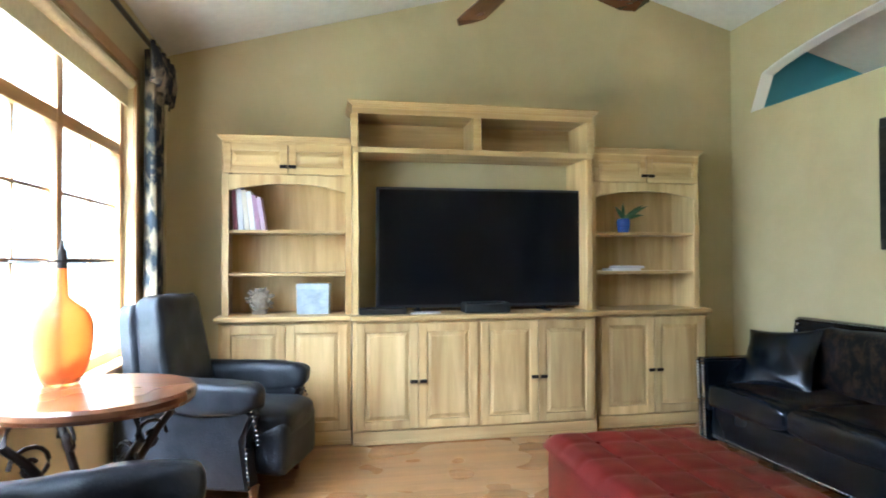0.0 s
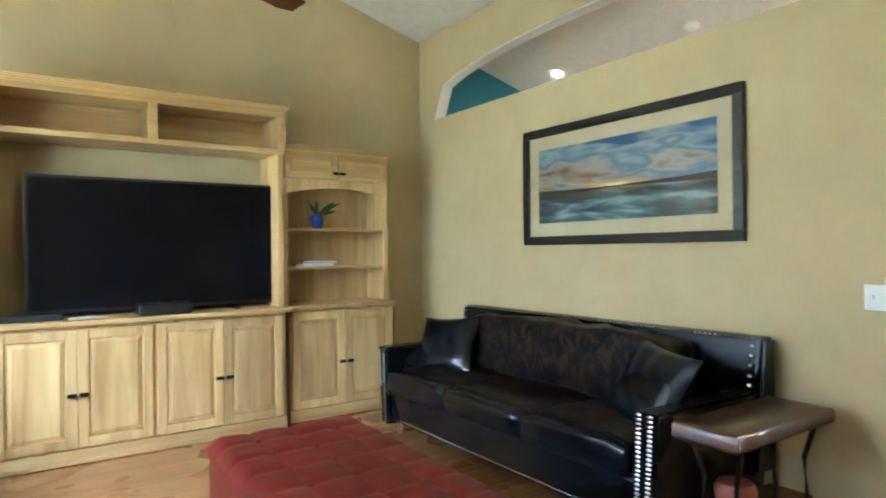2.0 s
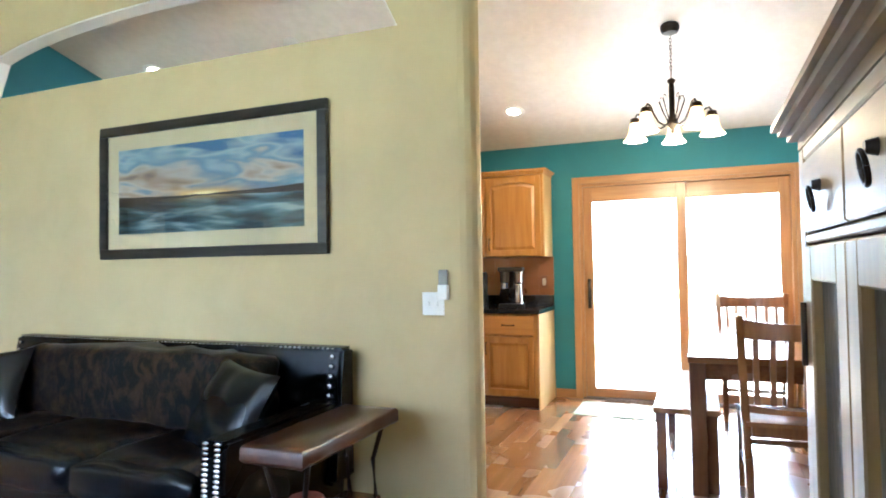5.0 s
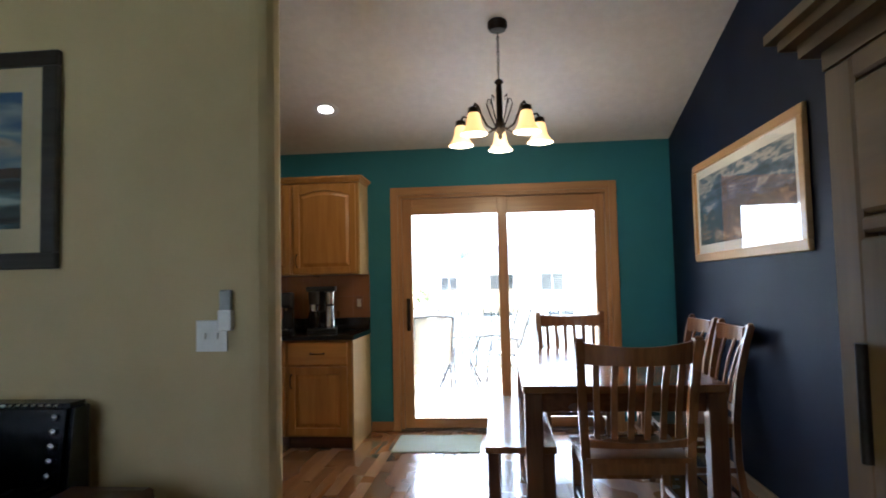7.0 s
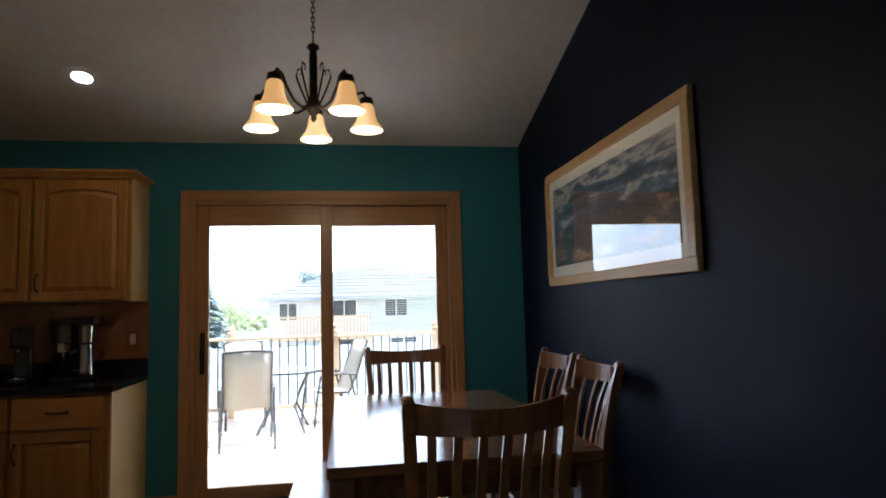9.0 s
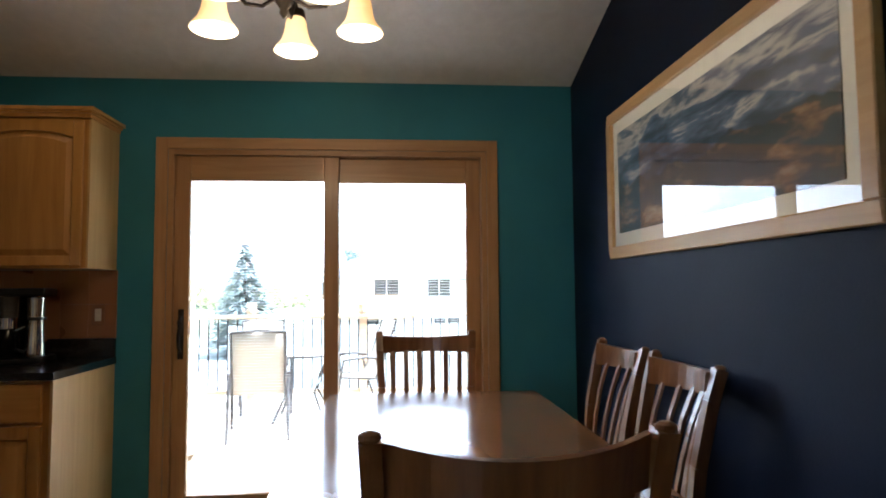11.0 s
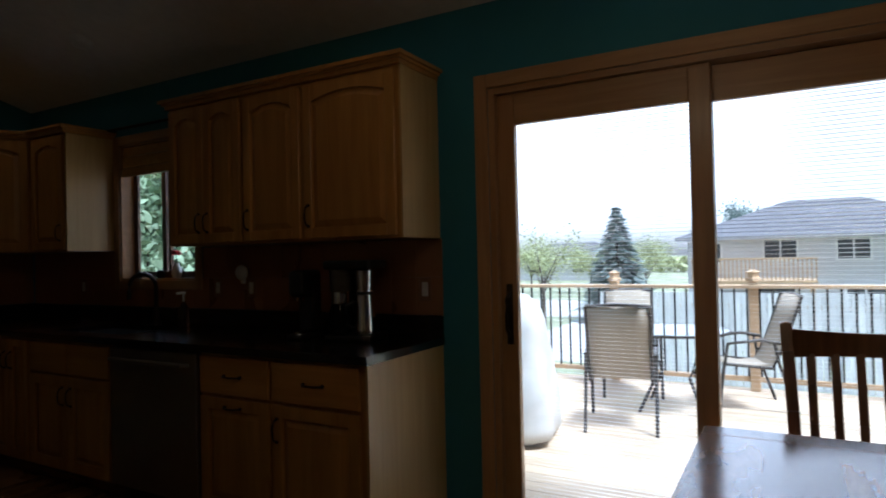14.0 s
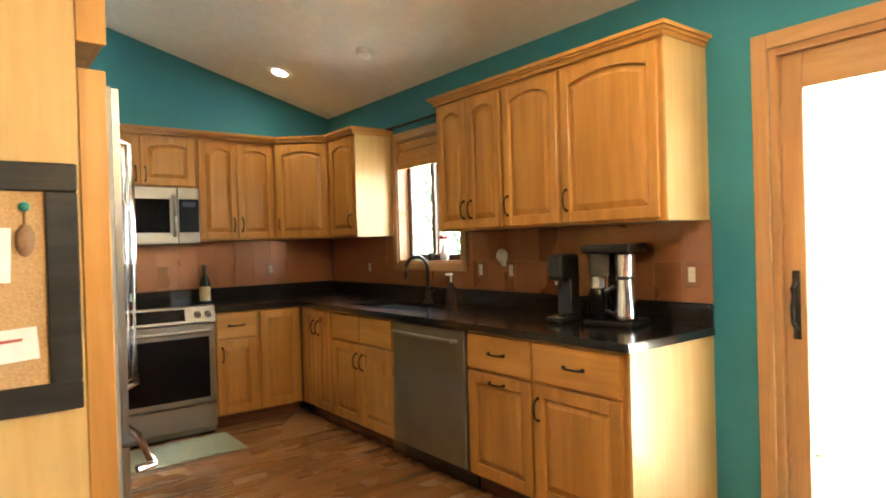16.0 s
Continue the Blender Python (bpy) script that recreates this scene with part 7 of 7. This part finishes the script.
# ---- outdoors ----
GZ = -2.3
GRASS = material("spring_lawn", (0.19, 0.21, 0.12), (0.29, 0.30, 0.19), (0.4, 0.4, 0.4), 0.9, 0, 0.6, 30, 0.25)
gm = bmesh.new()
box(gm, -600, 600, -600, 600, GZ - 0.2, GZ)
single("ground", gm, GRASS, "flat green lawn reaching the horizon", "ground", kind="structure")
# pale concrete street between the lawns
STREET = material("pale_concrete", (0.36, 0.35, 0.33), (0.46, 0.45, 0.43), (1.2, 1.2, 1.2), 0.85, 0, 0.3, 25, 0.12)
single("road", B(38, 50, -120, 200, GZ - 0.05, GZ + 0.02), STREET, "pale concrete street between the lawns", "road", kind="structure")
single("driveway", B(24, 38.01, 3.6, 9.5, GZ - 0.05, GZ + 0.016), STREET, "pale concrete drive crossing the lawn", "road", kind="structure")
# house body below the rooms
bm = bmesh.new()
box(bm, WX - 0.14, EX + 0.13, SY - 0.12, NY + 0.12, GZ, -0.061)
single("foundation", bm, WHITE, "plain foundation wall under the rooms", "wall", kind="structure")

DECKW = wood("pine_deck_board", (0.40, 0.30, 0.19), (0.56, 0.44, 0.30), "y", 0.75, 0.0, 0.14, 1.2, 14, 0.15)
RAILW = wood("pine_rail", (0.42, 0.28, 0.15), (0.56, 0.40, 0.24), "y", 0.7, 0.0, 0.08)
DZK = -0.14
deck = tagged(new("deck"), "pale pine board deck behind the house", "deck", kind="structure")
me = mesh_of("deck_board", B(0.0, 0.138, -3.2, 4.2, -0.03, 0.0, bevel=0.003), DECKW)
x = EX + 0.16
while x < 11.05:
    ob = new("deck_board", me)
    ob.location = (x, 0, DZK)
    ob.parent = deck
    x += 0.143
bm = bmesh.new()
box(bm, 6.9, 11.1, -3.15, 4.15, DZK - 0.25, DZK - 0.031)
for x in (7.2, 10.9):
    for y in (-3, 0.5, 4):
        box(bm, x - 0.07, x + 0.07, y - 0.07, y + 0.07, GZ, DZK - 0.25)
part("deck_frame", bm, RAILW, deck)
BLACKMETAL = material("black_rail_metal", (0.012, 0.012, 0.013), (0.02, 0.02, 0.021), (20, 20, 20), 0.4, 0.5)
rail = thing("deck_railing", "pine deck railing with black metal balusters", "railing")
RX = 11.0
for y in (4.1, 2.7, 1.33, -0.05, -1.45, -2.8):
    p = part("post", B(RX - 0.045, RX + 0.045, y - 0.045, y + 0.045, DZK, 0.96, bevel=0.004), RAILW, rail)
    bm = bmesh.new()
    lathe(bm, [(0.075, 0.96), (0.075, 0.985), (0.05, 1.0), (0.055, 1.04), (0.07, 1.05), (0.02, 1.075)], RX, y, 4)
    part("post_cap", bm, RAILW, p, "square wooden post cap")
part("top_rail", B(RX - 0.07, RX + 0.07, -2.9, 4.2, 0.885, 0.92, bevel=0.004), RAILW, rail)
part("bottom_rail", B(RX - 0.02, RX + 0.02, -2.9, 4.2, -0.05, 0.0, bevel=0.003), RAILW, rail)
me = mesh_of("baluster", B(-0.009, 0.009, -0.009, 0.009, 0.0, 0.885), BLACKMETAL)
y = -2.75
while y < 4.05:
    ob = new("baluster", me)
    ob.location = (RX, y, 0)
    ob.parent = rail
    y += 0.115

SLING = material("tan_sling_mesh", (0.30, 0.25, 0.18), (0.38, 0.32, 0.24), (150, 150, 150), 0.8, 0, 0.3, 300)
BRONZE = material("bronze_patio_metal", (0.045, 0.038, 0.032), (0.07, 0.06, 0.05), (20, 20, 20), 0.45, 0.4)


def patio_chair(label, m):
    t = thing("patio_chair", label, "chair", m, "patio chairs")
    for s in (-1, 1):
        bm = bmesh.new()
        tube(bm, [(s * 0.27, -0.30, 0.0), (s * 0.27, -0.27, 0.3), (s * 0.27, -0.22, 0.60), (s * 0.27, 0.05, 0.63), (s * 0.27, 0.22, 0.60)], 0.015, 8)
        part("arm_frame", bm, BRONZE, t, "", True)
        bm = bmesh.new()
        tube(bm, [(s * 0.24, -0.26, 0.42), (s * 0.24, 0.15, 0.38), (s * 0.24, 0.26, 0.6), (s * 0.24, 0.40, 1.0)], 0.014, 8)
        part("side_rail", bm, BRONZE, t, "", True)
        bm = bmesh.new()
        tube(bm, [(s * 0.27, 0.34, 0.0), (s * 0.27, 0.2, 0.4), (s * 0.27, 0.16, 0.6)], 0.014, 8)
        part("rear_leg", bm, BRONZE, t, "", True)
    bm = bmesh.new()
    pts = [(-0.26, 0.43), (0.0, 0.385), (0.15, 0.40), (0.21, 0.5), (0.27, 0.64), (0.34, 0.82), (0.405, 1.01)]
    prev = None
    for y, z in pts:
        row = [bm.verts.new((x, y - 0.012 * (1 - (x / 0.235) ** 2), z)) for x in (-0.235, -0.12, 0.0, 0.12, 0.235)]
        if prev:
            for k in range(4):
                bm.faces.new((prev[k], prev[k + 1], row[k + 1], row[k]))
        prev = row
    ob = part("sling", bm, SLING, t, "tan woven sling", True)
    ob.modifiers.new("cloth", "SOLIDIFY").thickness = 0.004
    bm = bmesh.new()
    tube(bm, [(-0.24, 0.40, 1.0), (0, 0.415, 1.015), (0.24, 0.40, 1.0)], 0.014, 8)
    part("top_rail", bm, BRONZE, t, "", True)
    return t


pc = patio_chair("tan sling patio chair facing the glass table", pose(9.25, 0.86, DZK, 0, 0, 100))
c = copy_thing(pc, pose(10.45, 1.05, DZK, 0, 0, -75))
c["label"] = "tan sling patio chair by the railing"
c = copy_thing(pc, pose(10.3, 0.0, DZK, 0, 0, -160))
c["label"] = "tan sling patio chair beside the glass table"
t = thing("patio_table", "round glass patio table on bronze legs", "table", Matrix.Translation((9.95, 0.55, DZK)))
bm = bmesh.new()
lathe(bm, [(0.46, 0.70), (0.465, 0.706), (0.46, 0.712), (0.01, 0.712)], seg=40)
part("glass_top", bm, glass("patio_glass", (0.75, 0.85, 0.85), 0.05), t)
bm = bmesh.new()
tube(bm, [(0.46 * math.cos(2 * math.pi * k / 40), 0.46 * math.sin(2 * math.pi * k / 40), 0.70) for k in range(41)], 0.014, 8)
part("rim", bm, BRONZE, t, "", True)
for k in range(4):
    a = math.pi / 4 + k * math.pi / 2
    bm = bmesh.new()
    tube(bm, [(r * math.cos(a), r * math.sin(a), z) for r, z in ((0.44, 0.70), (0.3, 0.5), (0.2, 0.3), (0.38, 0.0))], 0.015, 8)
    part("leg", bm, BRONZE, t, "", True)
# covered grill
COVER = material("pale_grey_grill_cover", (0.50, 0.47, 0.42), (0.58, 0.55, 0.50), (5, 5, 5), 0.6, 0, 0.3, 25, 0.12)
bm = bmesh.new()
cushion(bm, -0.33, 0.33, -0.75, 0.75, 0.0, 1.12, 16, 0.3, 0, 4, 0.025)
for v in bm.verts:
    f = v.co.z / 1.12
    v.co.x *= 1.05 - 0.25 * f
    v.co.y *= 1.05 - 0.25 * f
    v.co.z = max(v.co.z, 0.004)
single("covered_grill", bm, COVER, "barbecue grill under a pale grey fabric cover", "grill", pose(8.45, 1.92, DZK, 0, 0, 10), smooth=True)

# neighbour's house
SIDING = material("pale_lap_siding", (0.56, 0.56, 0.57), (0.65, 0.65, 0.66), (0.5, 0.5, 9), 0.75, 0, 0.1, 20, 0.05)
SHINGLE = material("grey_shingles", (0.10, 0.10, 0.11), (0.17, 0.165, 0.17), (8, 8, 8), 0.9, 0, 0.3, 30, 0.12)
# Fascia grey stands in for the shadow line under the eaves
EAVE_SHADE = material("eave_shadow_grey", (0.26, 0.26, 0.27), (0.33, 0.33, 0.34), (6, 6, 6), 0.7)
HG = material("dark_window_glass", (0.05, 0.055, 0.06), (0.08, 0.085, 0.09), (2, 2, 2), 0.12)


def house(label, m, w, d, ze, zr, run, windows, bands=True):
    """A hip-roofed house, front at local y = 0, from x = -w/2 to w/2."""
    t = thing("house", label, "house", m, "houses behind the deck")
    part("wall", B(-w / 2, w / 2, 0, d, 0, ze), SIDING, t)
    if bands:
        bm = bmesh.new()
        z = 0.3
        while z < ze - 0.1:
            vs = [bm.verts.new(p) for p in ((-w / 2, -0.004, z), (w / 2, -0.004, z), (w / 2, -0.022, z - 0.02), (-w / 2, -0.022, z - 0.02))]
            bm.faces.new(vs)
            vs2 = [bm.verts.new(p) for p in ((-w / 2, -0.022, z - 0.02), (w / 2, -0.022, z - 0.02), (w / 2, -0.004, z - 0.022), (-w / 2, -0.004, z - 0.022))]
            bm.faces.new(vs2)
            z += 0.2
        part("siding_laps", bm, SIDING, t)
    o = 0.5
    bm = bmesh.new()
    a = [bm.verts.new(p) for p in ((-w / 2 - o, -o, ze), (w / 2 + o, -o, ze), (w / 2 + o, d + o, ze), (-w / 2 - o, d + o, ze))]
    r = [bm.verts.new((-w / 2 + run, d / 2, zr)), bm.verts.new((w / 2 - run, d / 2, zr))]
    bm.faces.new((a[0], a[1], r[1], r[0]))
    bm.faces.new((a[2], a[3], r[0], r[1]))
    bm.faces.new((a[1], a[2], r[1]))
    bm.faces.new((a[3], a[0], r[0]))
    bm.faces.new(a[::-1])
    roof_part = part("roof", bm, SHINGLE, t, "grey shingled hip roof")
    bm = bmesh.new()
    n = 9
    for k in range(1, n):
        f = k / n
        x0, x1 = -w / 2 - o + (run + o) * f, w / 2 + o - (run + o) * f
        y0, z0 = -o + (d / 2 + o) * f, ze + (zr - ze) * f
        bar(bm, (x0, y0, z0), (x1, y0, z0 + 0.0), 0.05, 0.035)
    part("shingle_courses", bm, SHINGLE, roof_part)
    part("fascia", B(-w / 2 - o, w / 2 + o, -o - 0.03, -o + 0.0, ze - 0.16, ze + 0.02), EAVE_SHADE, t, "fascia board coloured as the eave shadow")
    for x0, x1, z0, z1 in windows:
        wn2 = part("window", B(x0, x1, -0.05, -0.02, z0, z1), HG, t, "dark paned window")
        bm = bmesh.new()
        for q in ((x0 - 0.08, x0, z0 - 0.08, z1 + 0.08), (x1, x1 + 0.08, z0 - 0.08, z1 + 0.08), (x0, x1, z0 - 0.08, z0), (x0, x1, z1, z1 + 0.08), ((x0 + x1) / 2 - 0.03, (x0 + x1) / 2 + 0.03, z0, z1)):
            box(bm, q[0], q[1], -0.07, -0.02, q[2], q[3])
        part("window_frame", bm, WHITEPLASTIC, wn2)
    return t


H1 = Matrix.Translation((36.7, -2.0, GZ)) @ EAST
house("pale two-storey house with grey hip roof", H1, 12.0, 9.0, 4.22, 6.12, 4.4, [(-2.6, -1.3, 3.1, 4.0), (0.3, 1.5, 3.1, 4.0), (3.4, 4.6, 3.1, 4.0), (-5.4, -4.5, 3.0, 3.9), (-3.2, -1.4, 0.4, 2.2), (0.6, 2.0, 0.7, 1.9), (4.0, 5.2, 0.7, 1.9)])
# its raised deck
t = thing("raised_deck", "wooden raised deck on the neighbour's house", "deck", Matrix.Translation((34.9, 1.0, 0)))
part("platform", B(-1.6, 1.6, -2.4, 2.4, -0.25, -0.05), RAILW, t)
bm = bmesh.new()
for y in np.linspace(-2.35, 2.35, 30):
    box(bm, -1.6, -1.56, y - 0.03, y + 0.03, -0.05, 0.85)
box(bm, -1.62, -1.54, -2.4, 2.4, 0.85, 0.93)
part("railing", bm, RAILW, t)
for y in (-2.2, 0, 2.2):
    part("post", B(-1.6, -1.45, y - 0.08, y + 0.08, GZ, -0.25), RAILW, t)

# white board fence at the lot line
fence = thing("fence", "pale vertical board fence at the lot line", "fence")
me = mesh_of("fence_board", B(-0.012, 0.012, 0.0, 0.135, GZ, 0.15, bevel=0.003), material("weathered_white_board", (0.62, 0.62, 0.63), (0.74, 0.74, 0.75), (9, 9, 2), 0.8, 0, 0.1, 40, 0.1, 0, (0.35, 0.7), 0.5, 0.12))
y = -6.0
while y < 4.4:
    ob = new("fence_board", me)
    ob.location = (22.0, y, 0)
    ob.parent = fence
    y += 0.15
part("rail", B(22.015, 22.06, -6, 4.4, -0.25, -0.15), RAILW, fence)
house("pale far house beyond the spruce", Matrix.Translation((85, 26, GZ)) @ EAST, 14, 9, 3.0, 5.2, 4.0, [(-5, -3.4, 1, 2.3), (1, 2.6, 1, 2.3)], False)

# Needle and spring leaf colours are lightened to carry the outdoor haze and glare
NEEDLE = material("hazed_spruce_needles", (0.19, 0.25, 0.235), (0.31, 0.37, 0.35), (2, 2, 2), 0.8, 0, 0.3, 20, 0.3)
BARK = material("grey_bark", (0.07, 0.055, 0.045), (0.13, 0.11, 0.09), (6, 6, 2), 0.9, 0, 0.5, 20)
YLEAF = material("hazed_spring_leaves", (0.34, 0.37, 0.17), (0.46, 0.48, 0.26), (1, 1, 1), 0.8, 0, 0.2, 20, 0.3)


def spruce(m, h):
    t = thing("spruce_tree", "tall blue-green spruce tree on the lawn", "tree", m)
    bm = bmesh.new()
    tube(bm, [(0, 0, 0), (0, 0, h)], 0.16, 8, 0.01)
    part("trunk", bm, BARK, t)
    rnd = random.Random(11)
    verts, faces = [], []
    z = 0.3
    while z < h - 0.05:
        f = 1 - z / h
        rad = (0.40 * h * f ** 0.8 + 0.06)
        nb = max(8, int(40 * f ** 0.5))
        for k in range(nb):
            a = rnd.uniform(0, 6.283)
            ln = rad * rnd.uniform(0.75, 1.1)
            for s in range(int(5 + 7 * f)):
                g = rnd.uniform(0.25, 1.0)
                c = Vector((math.cos(a) * ln * g, math.sin(a) * ln * g, z - 0.25 * ln * g + rnd.uniform(-0.05, 0.05)))
                d = Vector((math.cos(a + rnd.uniform(-0.9, 0.9)), math.sin(a + rnd.uniform(-0.9, 0.9)), rnd.uniform(-0.5, 0.15))) * rnd.uniform(0.16, 0.34)
                n2 = Vector((-d.y, d.x, rnd.uniform(-0.1, 0.1))) * 0.28
                i = len(verts)
                verts += [c - d * 0.5, c + n2, c + d, c - n2]
                faces.append((i, i + 1, i + 2, i + 3))
        z += 0.13
    me2 = bpy.data.meshes.new("crown")
    me2.from_pydata([tuple(v) for v in verts], [], faces)
    me2.materials.append(NEEDLE)
    ob = new("crown", me2)
    ob.parent = t


spruce(Matrix.Translation((36.7, 7.45, GZ)), 5.95)


def leafy(label, m, h, spread, count, mat, seed, bare=0.0):
    t = thing("broadleaf_tree", label, "tree", m, "far trees")
    rnd = random.Random(seed)
    bm = bmesh.new()
    tube(bm, [(0, 0, 0), (0.05, 0, h * 0.3), (0, 0.1, h * 0.55)], h * 0.025, 7, h * 0.012)
    ends = []
    for k in range(9):
        a = rnd.uniform(0, 6.283)
        e = Vector((math.cos(a) * spread * rnd.uniform(0.4, 0.9), math.sin(a) * spread * rnd.uniform(0.4, 0.9), h * rnd.uniform(0.6, 0.98)))
        s = Vector((0, 0, h * rnd.uniform(0.3, 0.5)))
        mid = s.lerp(e, 0.5) + Vector((0, 0, h * 0.05))
        tube(bm, [s, mid, e], h * 0.009, 5, h * 0.002)
        ends += [mid, e, mid.lerp(e, 0.5)]
    part("trunk", bm, BARK, t)
    verts, faces = [], []
    for k in range(int(count * 2.2)):
        c = rnd.choice(ends) + Vector([rnd.gauss(0, spread * 0.2) for _ in range(3)])
        d = Vector([rnd.uniform(-1, 1) for _ in range(3)]).normalized() * rnd.uniform(0.045, 0.12) * (h / 6)
        n2 = d.cross(Vector([rnd.uniform(-1, 1) for _ in range(3)])).normalized() * d.length * 0.6
        i = len(verts)
        verts += [c - d, c + n2, c + d, c - n2]
        faces.append((i, i + 1, i + 2, i + 3))
    me2 = bpy.data.meshes.new("crown")
    me2.from_pydata([tuple(v) for v in verts], [], faces)
    me2.materials.append(mat)
    ob = new("crown", me2)
    ob.parent = t


leafy("thin spring tree with few leaves on the lawn", Matrix.Translation((33, 10.2, GZ)), 4.6, 1.6, 700, YLEAF, 21)
leafy("yellow-green spring tree far behind the lawn", Matrix.Translation((52, 9.0, GZ)), 4.2, 2.2, 2600, YLEAF, 22)
leafy("yellow-green spring tree far behind the lawn", Matrix.Translation((60, 15.5, GZ)), 4.6, 2.8, 2600, YLEAF, 23)
leafy("yellow-green spring tree far behind the lawn", Matrix.Translation((58, 20.5, GZ)), 4.4, 2.8, 2600, YLEAF, 24)
leafy("dark green tree behind the neighbour's roof", Matrix.Translation((60, 3.0, GZ)), 7.2, 1.8, 2200, NEEDLE, 25)
GLEAF = material("green_leaves", (0.17, 0.25, 0.14), (0.30, 0.38, 0.23), (1, 1, 1), 0.7, 0, 0.2, 20, 0.3)
leafy("leafy green tree beside the kitchen window", Matrix.Translation((12.6, 11.4, GZ)), 7.5, 2.6, 4200, GLEAF, 26)
leafy("leafy green tree beside the kitchen window", Matrix.Translation((10.6, 9.0, GZ)), 5.6, 1.7, 3000, GLEAF, 27)
rnd = random.Random(31)
verts, faces = [], []
for k in range(9000):
    y = rnd.uniform(-60, 110)
    hh = 3.0 + 1.6 * noise.noise(Vector((y * 0.09, 3, 0))) + 0.8 * noise.noise(Vector((y * 0.4, 9, 0)))
    c = Vector((120 + rnd.uniform(-5, 5), y, GZ + hh * math.sqrt(rnd.random())))
    d = Vector([rnd.uniform(-1, 1) for _ in range(3)]).normalized() * rnd.uniform(0.3, 0.8)
    n2 = d.cross(Vector([rnd.uniform(-1, 1) for _ in range(3)])).normalized() * d.length * 0.7
    i = len(verts)
    verts += [c - d, c + n2, c + d, c - n2]
    faces.append((i, i + 1, i + 2, i + 3))
me2 = bpy.data.meshes.new("far_woods")
me2.from_pydata([tuple(v) for v in verts], [], faces)
me2.materials.append(YLEAF)
tagged(new("far_woods", me2), "distant line of green spring woods paled for haze", "woods", kind="stuff")
# slender lamp post by the far street
t = thing("street_lamp", "slim pale street lamp by the far street", "street lamp", Matrix.Translation((58, 6.5, GZ)))
bm = bmesh.new()
tube(bm, [(0, 0, 0), (0, 0, 5.2)], 0.09, 8, 0.06)
part("post", bm, WHITEPLASTIC, t, "", True)
part("lamp_head", B(-0.5, 0.1, -0.1, 0.1, 5.2, 5.32, bevel=0.02), SILVER, t)

# ---- floor boards ----
def floor_boards():
    rnd = random.Random(5)
    lengths = [0.5, 0.8, 1.1, 1.5]
    shared = {}
    for ln in lengths:
        shared[ln] = mesh_of("plank", B(0.0005, ln - 0.0005, 0.0005, 0.082, -0.012, 0.0), FLOOR_SHADED_X)
    rest = bmesh.new()
    count = 0
    y = SY
    while y < NY:
        x = WX - rnd.random()
        while x < EX:
            ln = rnd.choice(lengths)
            if x > 3.9 and -0.2 < y < 3.6 and count < 295 and x + ln < EX:
                ob = new("plank", shared[ln])
                ob.location = (x, y, 0)
                ob.parent = floor
                count += 1
            else:
                a, b = max(x, WX), min(x + ln, EX + 0.1)
                if b - a > 0.02:
                    box(rest, a + 0.0008, b - 0.0008, y + 0.0008, min(y + 0.0817, NY), -0.012, 0.0)
            x += ln
        y += 0.0825
    tagged(part("floor_planks", rest, FLOOR_DAYLIT, floor), "oak strip flooring in a paler daylit tone", kind="stuff")


# Same oak as the kitchen planks, paler to hold the living room's window light
FLOOR_DAYLIT = wood("oak_floor_strip_daylit", (0.25, 0.12, 0.043), (0.36, 0.183, 0.067), "x", 0.26, 0.6, 0.0, 1.2, 24, 0.04)
fn, fl = FLOOR_DAYLIT.node_tree.nodes, FLOOR_DAYLIT.node_tree.links
geo = fn.new("ShaderNodeNewGeometry")
isl = fn.new("ShaderNodeMapRange")
isl.inputs["To Min"].default_value, isl.inputs["To Max"].default_value = 0.84, 1.16
fl.new(geo.outputs["Random Per Island"], isl.inputs["Value"])
dim = fn.new("ShaderNodeMix")
dim.data_type, dim.blend_type = "RGBA", "MULTIPLY"
dim.inputs["Factor"].default_value = 1.0
hs = [q for q in fn if q.bl_idname == "ShaderNodeHueSaturation"][0]
fl.new(hs.outputs[0], dim.inputs["A"])
fl.new(isl.outputs[0], dim.inputs["B"])
fl.new(dim.outputs["Result"], fn["Principled BSDF"].inputs["Base Color"])
floor_boards()
